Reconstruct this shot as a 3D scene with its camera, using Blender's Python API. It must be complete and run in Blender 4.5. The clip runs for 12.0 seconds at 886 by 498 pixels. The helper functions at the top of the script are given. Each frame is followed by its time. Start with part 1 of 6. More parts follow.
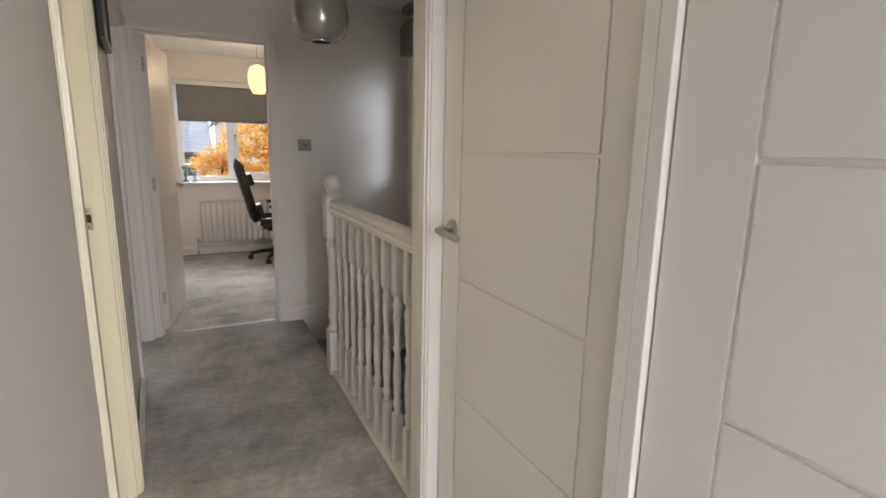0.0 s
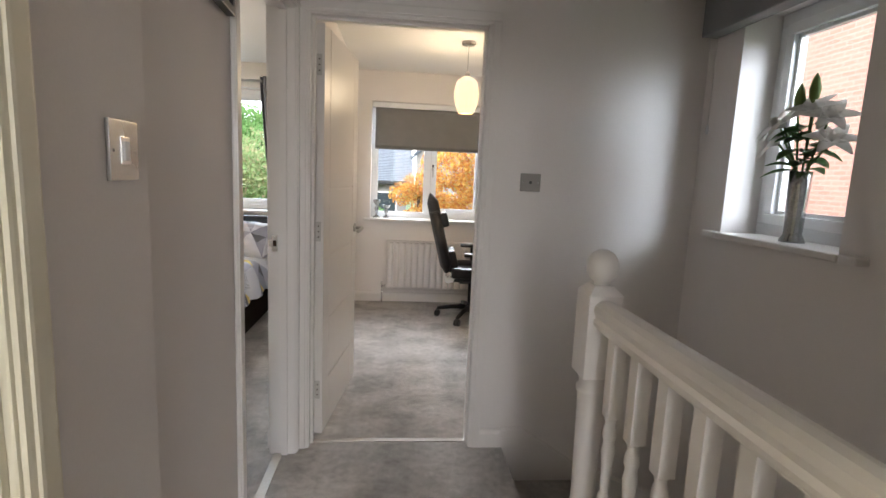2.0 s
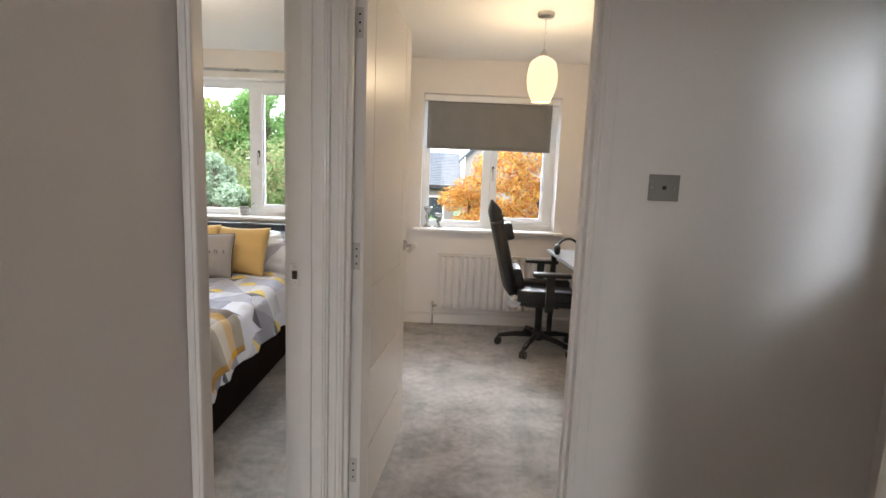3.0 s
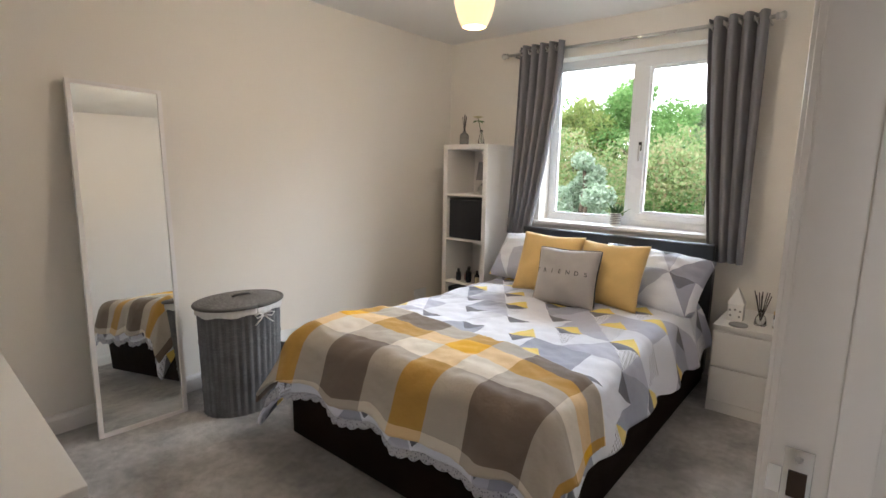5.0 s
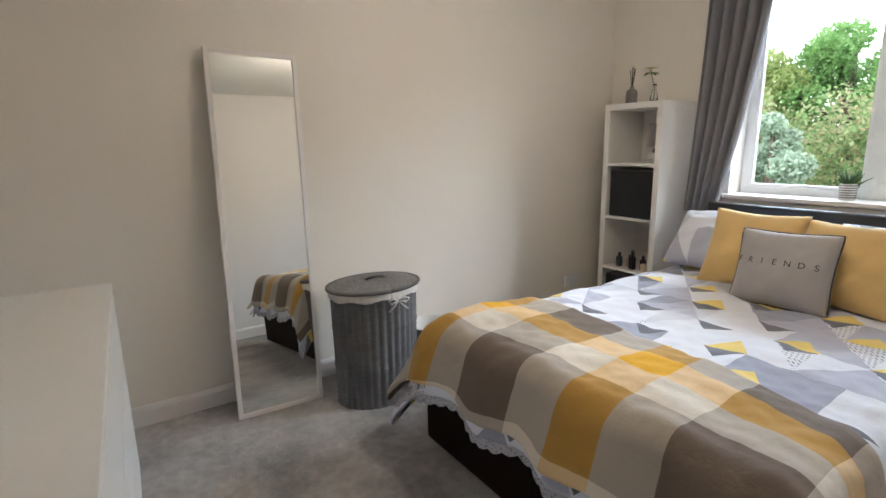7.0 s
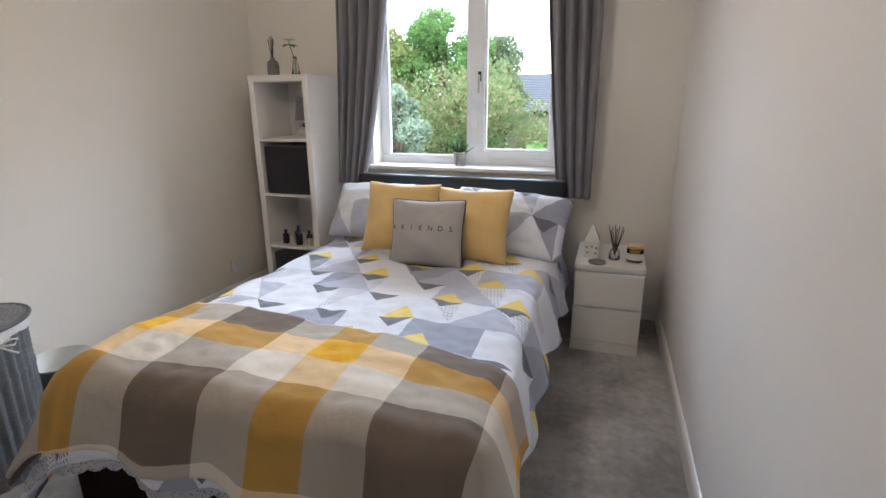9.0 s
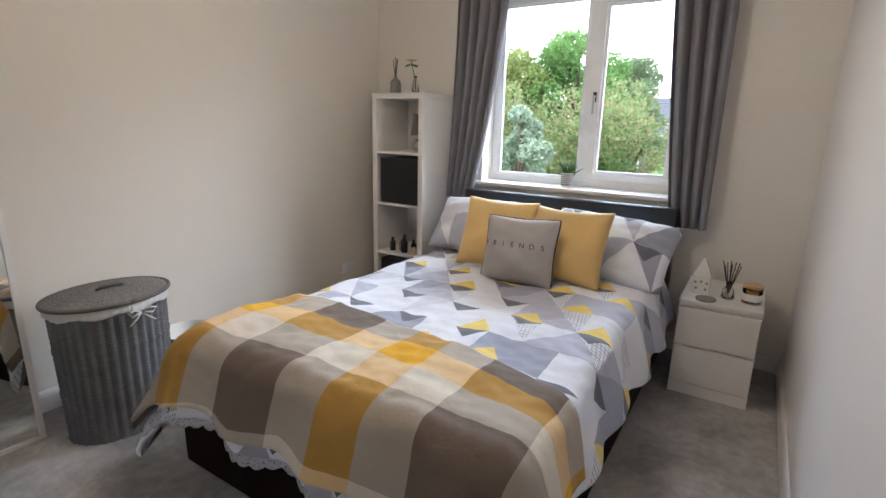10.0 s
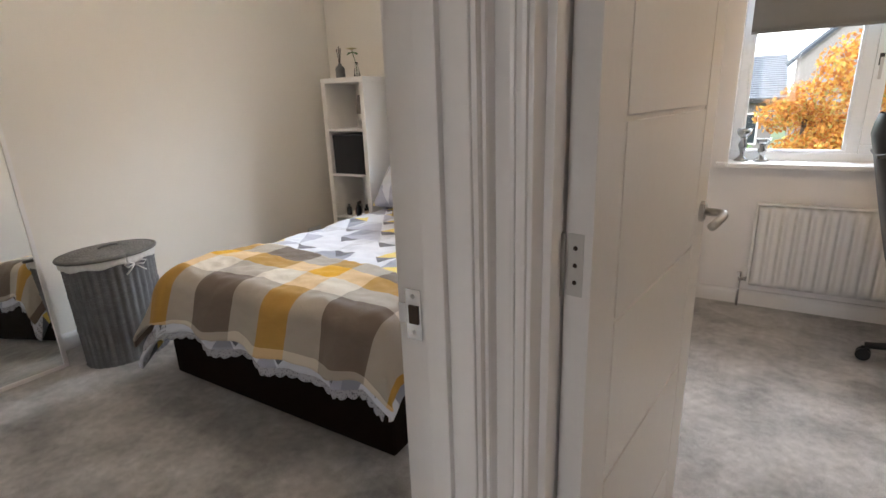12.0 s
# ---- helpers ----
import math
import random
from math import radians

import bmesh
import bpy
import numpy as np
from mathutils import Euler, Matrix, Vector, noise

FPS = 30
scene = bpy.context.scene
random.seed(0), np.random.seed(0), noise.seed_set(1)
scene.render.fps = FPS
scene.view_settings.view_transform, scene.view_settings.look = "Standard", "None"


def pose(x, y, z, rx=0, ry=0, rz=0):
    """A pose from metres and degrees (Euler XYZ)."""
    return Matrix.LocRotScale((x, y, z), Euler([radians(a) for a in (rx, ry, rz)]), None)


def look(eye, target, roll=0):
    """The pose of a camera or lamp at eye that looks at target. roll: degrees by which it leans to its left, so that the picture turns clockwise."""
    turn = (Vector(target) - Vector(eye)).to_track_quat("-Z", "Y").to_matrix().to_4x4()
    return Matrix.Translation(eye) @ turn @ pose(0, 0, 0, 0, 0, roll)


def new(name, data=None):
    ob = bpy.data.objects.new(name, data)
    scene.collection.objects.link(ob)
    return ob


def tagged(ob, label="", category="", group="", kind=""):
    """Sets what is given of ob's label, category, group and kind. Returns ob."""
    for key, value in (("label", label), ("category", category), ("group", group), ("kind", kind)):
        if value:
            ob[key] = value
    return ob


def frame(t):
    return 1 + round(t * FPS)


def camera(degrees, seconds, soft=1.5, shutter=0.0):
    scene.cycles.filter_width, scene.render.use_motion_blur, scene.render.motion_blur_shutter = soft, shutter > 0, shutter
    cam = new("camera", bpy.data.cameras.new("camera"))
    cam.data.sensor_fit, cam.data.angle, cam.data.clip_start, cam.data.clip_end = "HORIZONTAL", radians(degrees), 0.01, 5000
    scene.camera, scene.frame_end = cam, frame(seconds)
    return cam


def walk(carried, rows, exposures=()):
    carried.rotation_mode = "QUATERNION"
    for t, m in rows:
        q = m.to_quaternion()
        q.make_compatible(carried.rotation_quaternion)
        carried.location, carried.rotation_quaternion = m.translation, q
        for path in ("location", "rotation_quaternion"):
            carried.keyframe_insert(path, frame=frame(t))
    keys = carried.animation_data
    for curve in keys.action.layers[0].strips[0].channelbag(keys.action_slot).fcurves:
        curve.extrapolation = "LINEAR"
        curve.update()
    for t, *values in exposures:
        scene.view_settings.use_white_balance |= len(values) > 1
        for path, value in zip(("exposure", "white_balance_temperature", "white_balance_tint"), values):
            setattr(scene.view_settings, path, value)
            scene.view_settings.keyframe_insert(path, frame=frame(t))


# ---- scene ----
cam = camera(82.9, 12.0)
METRES, EYE, TILT, LEAN, TURN = 4.2, 1.12, 0.0, 0.0, -28.6
PATH = [
    (0, (0.329, 0.943, 1.296), (1.198, 2.702, 0.908), 1.1),
    (0.5, (0.383, 1.334, 1.298), (0.96, 3.214, 0.933), 1.2),
    (1, (0.471, 1.687, 1.313), (0.834, 3.626, 0.982), 2.4),
    (1.5, (0.49, 2.051, 1.288), (0.711, 4.014, 0.975), 2.5),
    (2, (0.453, 2.417, 1.324), (0.637, 4.388, 1.035), 2.5),
    (2.5, (0.419, 2.795, 1.332), (0.613, 4.766, 1.052), 2.6),
    (2.7, (0.395, 2.937, 1.324), (0.532, 4.914, 1.047), 2.5),
    (4.3, (0.185, 3.866, 1.298), (-0.563, 5.689, 0.962), 1.3),
    (4.5, (0.08, 3.981, 1.286), (-0.822, 5.734, 0.951), 1.2),
    (5, (-0.063, 4.1, 1.293), (-1.328, 5.616, 0.972), 1.0),
    (5.5, (-0.18, 4.23, 1.286), (-1.783, 5.379, 0.954), 1.2),
    (6, (-0.275, 4.247, 1.247), (-2.042, 5.123, 0.917), 0.4),
    (6.5, (-0.37, 4.206, 1.233), (-2.133, 5.082, 0.881), -0.2),
    (7, (-0.404, 4.365, 1.229), (-2.03, 5.457, 0.823), -1.0),
    (7.5, (-0.435, 4.451, 1.289), (-1.725, 5.894, 0.786), -2.6),
    (7.7, (-0.459, 4.495, 1.297), (-1.545, 6.086, 0.759), -3.3),
    (9.3, (-0.507, 4.444, 1.297), (-1.096, 6.277, 0.756), -0.2),
    (9.5, (-0.519, 4.454, 1.295), (-1.244, 6.248, 0.786), 0.4),
    (10, (-0.36, 4.478, 1.283), (-1.39, 6.122, 0.797), 1.3),
    (10.5, (-0.215, 4.404, 1.271), (-1.424, 5.923, 0.795), 0.9),
    (11, (-0.076, 4.279, 1.283), (-1.382, 5.719, 0.815), -0.8),
    (11.5, (0.106, 4.194, 1.266), (-1.123, 5.684, 0.746), -1.7),
    (12, (0.276, 4.155, 1.268), (-0.728, 5.790, 0.705), -2.1),
]
# how the clip's camera meters on the way: seconds, stops, kelvin, tint
LENS_LIGHT = [(0.0, 0.0, 6600, 12), (0.5, 0.05, 6550, 12), (1.0, 0.10, 6450, 12), (1.5, 0.18, 6450, 11), (2.0, 0.24, 6450, 11), (2.7, 0.24, 6550, 11), (4.3, 0.02, 6500, 12), (4.5, 0.02, 6500, 12), (5.0, 0.09, 6525, 12), (5.5, 0.07, 6550, 12), (6.5, 0.08, 6400, 10), (7.5, 0.0, 6250, 11), (9.5, -0.06, 6050, 13), (10.0, -0.04, 6200, 13), (10.5, 0.02, 6250, 12), (11.5, 0.05, 6500, 13), (12.0, 0.06, 6450, 12)]
walk(cam, [(t, look(eye, target, roll)) for t, eye, target, roll in PATH], [(t, 0.45 + e, k, m) for t, e, k, m in LENS_LIGHT])

# ---- world, daylight and exposure ----
world = bpy.data.worlds.new("overcast_sky")
scene.world = world
world.use_nodes = True
wn = world.node_tree.nodes
sky = wn.new("ShaderNodeTexSky")
sky.sky_type = "NISHITA"
sky.sun_disc = False
sky.sun_elevation, sky.sun_rotation = radians(32), radians(200)
sky.air_density, sky.dust_density, sky.ozone_density = 1.0, 4.0, 1.0
sky_soft = wn.new("ShaderNodeMix")
sky_soft.data_type = "RGBA"
sky_soft.inputs["Factor"].default_value = 0.85
sky_soft.inputs["B"].default_value = (17.0, 17.8, 19.0, 1)
world.node_tree.links.new(sky.outputs["Color"], sky_soft.inputs["A"])
world.node_tree.links.new(sky_soft.outputs["Result"], wn["Background"].inputs["Color"])
wn["Background"].inputs["Strength"].default_value = 0.25

sun = new("sun", bpy.data.lights.new("sun", "SUN"))
sun.data.energy, sun.data.angle, sun.data.color = 1.0, radians(14), (1.0, 0.96, 0.9)
sun.matrix_world = look((0, -20, 14), (0, 0, 0))


def area_lamp(name, m, w, h, watts, tint=(0.86, 0.93, 1.0)):
    lamp = new(name, bpy.data.lights.new(name, "AREA"))
    lamp.data.shape, lamp.data.size, lamp.data.size_y = "RECTANGLE", w, h
    lamp.data.energy, lamp.data.color = watts, tint
    lamp.matrix_world = m
    return lamp


def bulb(name, place, watts, tint, size=0.03):
    lamp = new(name, bpy.data.lights.new(name, "POINT"))
    lamp.data.energy, lamp.data.color, lamp.data.shadow_soft_size = watts, tint, size
    lamp.location = place
    return lamp


# skylight from beyond the windows, above the line of sight
area_lamp("bedroom_daylight", look((-1.9, 11.2, 3.4), (-1.32, 6.0, 0.9)), 3.4, 1.0, 195, (0.58, 0.80, 1.0))
area_lamp("study_daylight", look((0.76, 10.4, 3.3), (0.76, 6.3, 0.4)), 2.4, 1.1, 235)
area_lamp("stair_daylight", look((4.1, 0.6, 2.9), (1.92, 4.2, 1.5)), 2.4, 1.6, 135, (0.80, 0.90, 1.0))
# unseen fill lamp, added south of the path's start to lift the landing
area_lamp("front_room_daylight", look((0.95, -1.8, 1.7), (0.20, 2.2, 0.4)), 1.3, 1.5, 62, (1.0, 0.97, 0.94))
bulb("bedroom_bulb", (-1.40, 5.88, 2.00), 13, (1.0, 0.85, 0.68))
bulb("study_bulb", (0.945, 6.32, 1.93), 8, (1.0, 0.76, 0.48))
bulb("bathroom_bulb", (-0.75, 2.9, 2.2), 10.5, (1.0, 0.88, 0.60), 0.1)

# ---- materials ----
def shader(name):
    m = bpy.data.materials.new(name)
    m.use_nodes = True
    return m, m.node_tree.nodes, m.node_tree.links, m.node_tree.nodes["Principled BSDF"]


def noise_tex(n, l, scale, detail=4, coords="Object", rough=0.55):
    c = n.new("ShaderNodeTexCoord")
    t = n.new("ShaderNodeTexNoise")
    t.inputs["Scale"].default_value, t.inputs["Detail"].default_value, t.inputs["Roughness"].default_value = scale, detail, rough
    l.new(c.outputs[coords], t.inputs["Vector"])
    return t


def ramp(n, l, source, stops, mode="LINEAR"):
    r = n.new("ShaderNodeValToRGB")
    r.color_ramp.interpolation = mode
    e = r.color_ramp.elements
    while len(e) < len(stops):
        e.new(0.5)
    for k, (p, c) in zip(e, stops):
        k.position, k.color = p, (*c, 1)
    l.new(source, r.inputs["Fac"])
    return r


def mixed(n, l, a, b, fac, mode="MIX"):
    x = n.new("ShaderNodeMix")
    x.data_type, x.blend_type = "RGBA", mode
    for sock, v in (("Factor", fac), ("A", a), ("B", b)):
        if isinstance(v, (int, float)):
            x.inputs[sock].default_value = v
        elif isinstance(v, tuple):
            x.inputs[sock].default_value = (*v, 1)
        else:
            l.new(v, x.inputs[sock])
    return x.outputs["Result"]


def tone(c, f):
    return tuple(min(1.0, k * f) for k in c)


def surface(name, base, rough=0.5, metal=0.0, vary=0.06, big=1.3, fine=60.0, bump=0.05, depth=0.001, coat=0.0, rough_vary=0.08, sheen=0.0):
    """A surface with stains at a large scale and grain at a fine one."""
    m, n, l, p = shader(name)
    large, small = noise_tex(n, l, big, 5), noise_tex(n, l, fine, 3)
    col = ramp(n, l, large.outputs["Fac"], [(0.3, tone(base, 1 - vary)), (0.7, tone(base, 1 + vary))])
    grain = ramp(n, l, small.outputs["Fac"], [(0.35, tone((1, 1, 1), 1 - vary * 0.8)), (0.65, (1, 1, 1))])
    l.new(mixed(n, l, col.outputs["Color"], grain.outputs["Color"], 1.0, "MULTIPLY"), p.inputs["Base Color"])
    r = ramp(n, l, large.outputs["Fac"], [(0.3, (rough - rough_vary,) * 3), (0.7, (rough + rough_vary,) * 3)])
    l.new(r.outputs["Color"], p.inputs["Roughness"])
    p.inputs["Metallic"].default_value, p.inputs["Coat Weight"].default_value = metal, coat
    p.inputs["Sheen Weight"].default_value = sheen
    if bump:
        b = n.new("ShaderNodeBump")
        b.inputs["Strength"].default_value, b.inputs["Distance"].default_value = bump, depth
        l.new(small.outputs["Fac"], b.inputs["Height"])
        l.new(b.outputs["Normal"], p.inputs["Normal"])
    return m


def fabric(name, base, thread=700.0, rough=0.9, vary=0.08, bump=0.4):
    return surface(name, base, rough, 0, vary, 6.0, thread, bump, 0.0015, sheen=0.25)


def glass(name, tint=(1, 1, 1), rough=0.0, ior=1.45):
    m, n, l, p = shader(name)
    p.inputs["Base Color"].default_value = (*tint, 1)
    p.inputs["Transmission Weight"].default_value, p.inputs["Roughness"].default_value, p.inputs["IOR"].default_value = 1.0, rough, ior
    return m


def carpet(name, base):
    """Plush pile: brushed patches, tufts and fibre grain."""
    m, n, l, p = shader(name)
    patch, tuft, fibre = noise_tex(n, l, 3.2, 6, rough=0.62), noise_tex(n, l, 26, 4), noise_tex(n, l, 330, 2)
    a = ramp(n, l, patch.outputs["Fac"], [(0.36, tone(base, 0.66)), (0.5, base), (0.66, tone(base, 1.32))])
    b = ramp(n, l, tuft.outputs["Fac"], [(0.3, (0.78,) * 3), (0.7, (1.12,) * 3)])
    c = ramp(n, l, fibre.outputs["Fac"], [(0.3, (0.62,) * 3), (0.65, (1.15,) * 3)])
    x = mixed(n, l, a.outputs["Color"], b.outputs["Color"], 1.0, "MULTIPLY")
    l.new(mixed(n, l, x, c.outputs["Color"], 1.0, "MULTIPLY"), p.inputs["Base Color"])
    p.inputs["Roughness"].default_value, p.inputs["Sheen Weight"].default_value = 1.0, 0.3
    p.inputs["Specular IOR Level"].default_value = 0.1
    u, v = n.new("ShaderNodeBump"), n.new("ShaderNodeBump")
    u.inputs["Strength"].default_value, u.inputs["Distance"].default_value = 0.9, 0.006
    v.inputs["Strength"].default_value, v.inputs["Distance"].default_value = 0.5, 0.012
    l.new(fibre.outputs["Fac"], u.inputs["Height"])
    l.new(tuft.outputs["Fac"], v.inputs["Height"])
    l.new(v.outputs["Normal"], u.inputs["Normal"])
    l.new(u.outputs["Normal"], p.inputs["Normal"])
    return m


def math_node(n, l, op, a, b=0.0, c=0.0):
    x = n.new("ShaderNodeMath")
    x.operation = op
    for i, v in enumerate((a, b, c)):
        if isinstance(v, (int, float)):
            x.inputs[i].default_value = v
        else:
            l.new(v, x.inputs[i])
    return x.outputs[0]


def uv_split(n, l):
    c, s = n.new("ShaderNodeTexCoord"), n.new("ShaderNodeSeparateXYZ")
    l.new(c.outputs["UV"], s.inputs["Vector"])
    return s.outputs["X"], s.outputs["Y"]


def cloth_bump(n, l, p, strength=0.35, scale=900):
    t = noise_tex(n, l, scale, 2)
    w = noise_tex(n, l, 14, 5)
    a, b = n.new("ShaderNodeBump"), n.new("ShaderNodeBump")
    a.inputs["Strength"].default_value, a.inputs["Distance"].default_value = strength, 0.001
    b.inputs["Strength"].default_value, b.inputs["Distance"].default_value = 0.5, 0.012
    l.new(t.outputs["Fac"], a.inputs["Height"])
    l.new(w.outputs["Fac"], b.inputs["Height"])
    l.new(b.outputs["Normal"], a.inputs["Normal"])
    l.new(a.outputs["Normal"], p.inputs["Normal"])
    p.inputs["Roughness"].default_value, p.inputs["Sheen Weight"].default_value = 0.9, 0.2
    p.inputs["Specular IOR Level"].default_value = 0.2


def triangles(name, size, seed):
    """Printed cotton: a grid of triangles in white, greys and yellow, some of them cross-hatched."""
    m, n, l, p = shader(name)
    u, v = uv_split(n, l)
    v2 = math_node(n, l, "DIVIDE", v, size * 0.72)
    shift = math_node(n, l, "MULTIPLY", math_node(n, l, "FLOOR", v2), 0.5)
    u2 = math_node(n, l, "ADD", math_node(n, l, "DIVIDE", u, size), shift)
    fu, fv = math_node(n, l, "FRACT", u2), math_node(n, l, "FRACT", v2)
    tri_up = math_node(n, l, "LESS_THAN", math_node(n, l, "ABSOLUTE", math_node(n, l, "SUBTRACT", fu, 0.5)), math_node(n, l, "MULTIPLY", math_node(n, l, "SUBTRACT", 1.0, fv), 0.5))
    right = math_node(n, l, "GREATER_THAN", fu, 0.5)
    half = math_node(n, l, "ADD", tri_up, math_node(n, l, "MULTIPLY", right, math_node(n, l, "SUBTRACT", 1.0, tri_up)))
    key = n.new("ShaderNodeCombineXYZ")
    l.new(math_node(n, l, "ADD", math_node(n, l, "FLOOR", u2), seed), key.inputs["X"])
    l.new(math_node(n, l, "FLOOR", v2), key.inputs["Y"])
    l.new(math_node(n, l, "ADD", math_node(n, l, "MULTIPLY", tri_up, 7.0), math_node(n, l, "MULTIPLY", half, 3.0)), key.inputs["Z"])
    w = n.new("ShaderNodeTexWhiteNoise")
    l.new(key.outputs[0], w.inputs["Vector"])
    col = ramp(n, l, w.outputs["Value"], [(0.0, (0.74, 0.76, 0.84)), (0.36, (0.47, 0.485, 0.59)), (0.56, (0.34, 0.355, 0.45)), (0.68, (0.74, 0.76, 0.835))], "CONSTANT")
    hatch = math_node(n, l, "MULTIPLY", math_node(n, l, "GREATER_THAN", w.outputs["Value"], 0.20), math_node(n, l, "LESS_THAN", w.outputs["Value"], 0.36))
    lines = math_node(n, l, "LESS_THAN", math_node(n, l, "FRACT", math_node(n, l, "MULTIPLY", math_node(n, l, "ADD", u, v), 70.0)), 0.4)
    lines2 = math_node(n, l, "LESS_THAN", math_node(n, l, "FRACT", math_node(n, l, "MULTIPLY", v, 55.0)), 0.55)
    both = math_node(n, l, "MULTIPLY", math_node(n, l, "MULTIPLY", lines, lines2), hatch)
    ground = mixed(n, l, col.outputs["Color"], (0.20, 0.20, 0.23), both)
    # smaller triangles in the row's lower corners: yellow in one, slate in the other
    kind = n.new("ShaderNodeTexWhiteNoise")
    cell = n.new("ShaderNodeCombineXYZ")
    l.new(math_node(n, l, "FLOOR", u2), cell.inputs["X"])
    l.new(math_node(n, l, "ADD", math_node(n, l, "FLOOR", v2), seed), cell.inputs["Y"])
    l.new(cell.outputs[0], kind.inputs["Vector"])
    k = kind.outputs["Value"]
    side = math_node(n, l, "MULTIPLY", math_node(n, l, "ABSOLUTE", math_node(n, l, "SUBTRACT", fu, 0.26)), 2.0)
    small = math_node(n, l, "MULTIPLY", math_node(n, l, "LESS_THAN", side, math_node(n, l, "SUBTRACT", 0.52, fv)), math_node(n, l, "LESS_THAN", k, 0.55))
    side2 = math_node(n, l, "ABSOLUTE", math_node(n, l, "SUBTRACT", fu, 0.74))
    lower = math_node(n, l, "GREATER_THAN", fv, math_node(n, l, "ADD", 0.62, math_node(n, l, "MULTIPLY", side2, 1.5)))
    dark = math_node(n, l, "MULTIPLY", lower, math_node(n, l, "GREATER_THAN", k, 0.35))
    c1 = mixed(n, l, ground, (0.80, 0.62, 0.17), small)
    l.new(mixed(n, l, c1, (0.15, 0.155, 0.19), dark), p.inputs["Base Color"])
    cloth_bump(n, l, p)
    return m


def plaid(name):
    """Woven throw: bands of yellow, cream and taupe crossing one another."""
    m, n, l, p = shader(name)
    u, v = uv_split(n, l)
    cream, taupe, gold = (0.70, 0.635, 0.55), (0.175, 0.135, 0.11), (0.74, 0.39, 0.012)

    def bands(x, size, shift, stops):
        f = math_node(n, l, "FRACT", math_node(n, l, "ADD", math_node(n, l, "DIVIDE", x, size), shift))
        return ramp(n, l, f, stops, "CONSTANT").outputs["Color"]

    wave = noise_tex(n, l, 9, 3)
    wob = math_node(n, l, "MULTIPLY", math_node(n, l, "SUBTRACT", wave.outputs["Fac"], 0.5), 0.012)
    a = bands(math_node(n, l, "ADD", u, wob), 0.74, 0.0, [(0.0, taupe), (0.34, cream), (0.57, gold), (0.78, cream)])
    b = bands(math_node(n, l, "ADD", v, wob), 1.0, 0.0, [(0.0, taupe), (0.14, gold), (0.27, cream), (0.42, taupe), (0.69, cream)])
    l.new(mixed(n, l, a, b, 0.5), p.inputs["Base Color"])
    cloth_bump(n, l, p, 0.6, 500)
    p.inputs["Sheen Weight"].default_value = 0.12
    return m


def thin(m, share):
    """Lets a share of the light through a leaf or petal."""
    n, l = m.node_tree.nodes, m.node_tree.links
    p = n["Principled BSDF"]
    t, x = n.new("ShaderNodeBsdfTranslucent"), n.new("ShaderNodeMixShader")
    l.new(p.inputs["Base Color"].links[0].from_socket, t.inputs["Color"])
    x.inputs["Fac"].default_value = share
    l.new(p.outputs[0], x.inputs[1])
    l.new(t.outputs[0], x.inputs[2])
    l.new(x.outputs[0], n["Material Output"].inputs["Surface"])
    return m


def leaf_mat(name, stops, rough=0.6):
    """Thin leaves: half of the light goes through them."""
    m, n, l, p = shader(name)
    g = n.new("ShaderNodeNewGeometry")
    r = ramp(n, l, g.outputs["Random Per Island"], stops)
    l.new(r.outputs["Color"], p.inputs["Base Color"])
    p.inputs["Roughness"].default_value = rough
    p.inputs["Specular IOR Level"].default_value = 0.2
    return thin(m, 0.5)


def brick_mat(name):
    m, n, l, p = shader(name)
    c, mp = n.new("ShaderNodeTexCoord"), n.new("ShaderNodeMapping")
    mp.inputs["Rotation"].default_value = (radians(90), 0, radians(90))
    l.new(c.outputs["Object"], mp.inputs["Vector"])
    b = n.new("ShaderNodeTexBrick")
    b.inputs["Color1"].default_value, b.inputs["Color2"].default_value, b.inputs["Mortar"].default_value = (0.44, 0.20, 0.15, 1), (0.36, 0.16, 0.12, 1), (0.36, 0.24, 0.20, 1)
    b.inputs["Scale"].default_value, b.inputs["Mortar Size"].default_value = 1.0, 0.01
    b.inputs["Brick Width"].default_value, b.inputs["Row Height"].default_value = 0.225, 0.075
    sep, cmb = n.new("ShaderNodeSeparateXYZ"), n.new("ShaderNodeCombineXYZ")
    l.new(c.outputs["Object"], sep.inputs[0])
    l.new(sep.outputs["Y"], cmb.inputs["X"])
    l.new(sep.outputs["Z"], cmb.inputs["Y"])
    l.new(cmb.outputs[0], b.inputs["Vector"])
    l.new(b.outputs["Color"], p.inputs["Base Color"])
    p.inputs["Roughness"].default_value = 0.9
    return m


PAINT = surface("wall_paint", (0.80, 0.765, 0.75), 0.62, vary=0.025, big=0.8, fine=180, bump=0.12, depth=0.0006)
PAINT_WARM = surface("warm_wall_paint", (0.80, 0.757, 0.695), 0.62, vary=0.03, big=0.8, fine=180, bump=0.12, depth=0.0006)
CEILING = surface("ceiling_paint", (0.82, 0.81, 0.79), 0.8, vary=0.02, fine=220, bump=0.1, depth=0.0006)
GLOSS = surface("white_gloss_woodwork", (0.79, 0.76, 0.745), 0.34, vary=0.012, big=2, fine=60, bump=0.0, coat=0.1, rough_vary=0.03)
DOOR_WHITE = surface("painted_door", (0.80, 0.77, 0.75), 0.36, vary=0.02, big=2, fine=90, bump=0.05, depth=0.0006)
UPVC = surface("white_upvc", (0.82, 0.83, 0.84), 0.25, vary=0.015, bump=0.0)
CARPET = carpet("grey_carpet", (0.50, 0.475, 0.465))
STAIR_CARPET = carpet("stair_carpet", (0.36, 0.335, 0.32))
STEEL = surface("brushed_steel", (0.55, 0.54, 0.53), 0.3, 1.0, 0.06, 4, 160, 0.1, 0.0005)
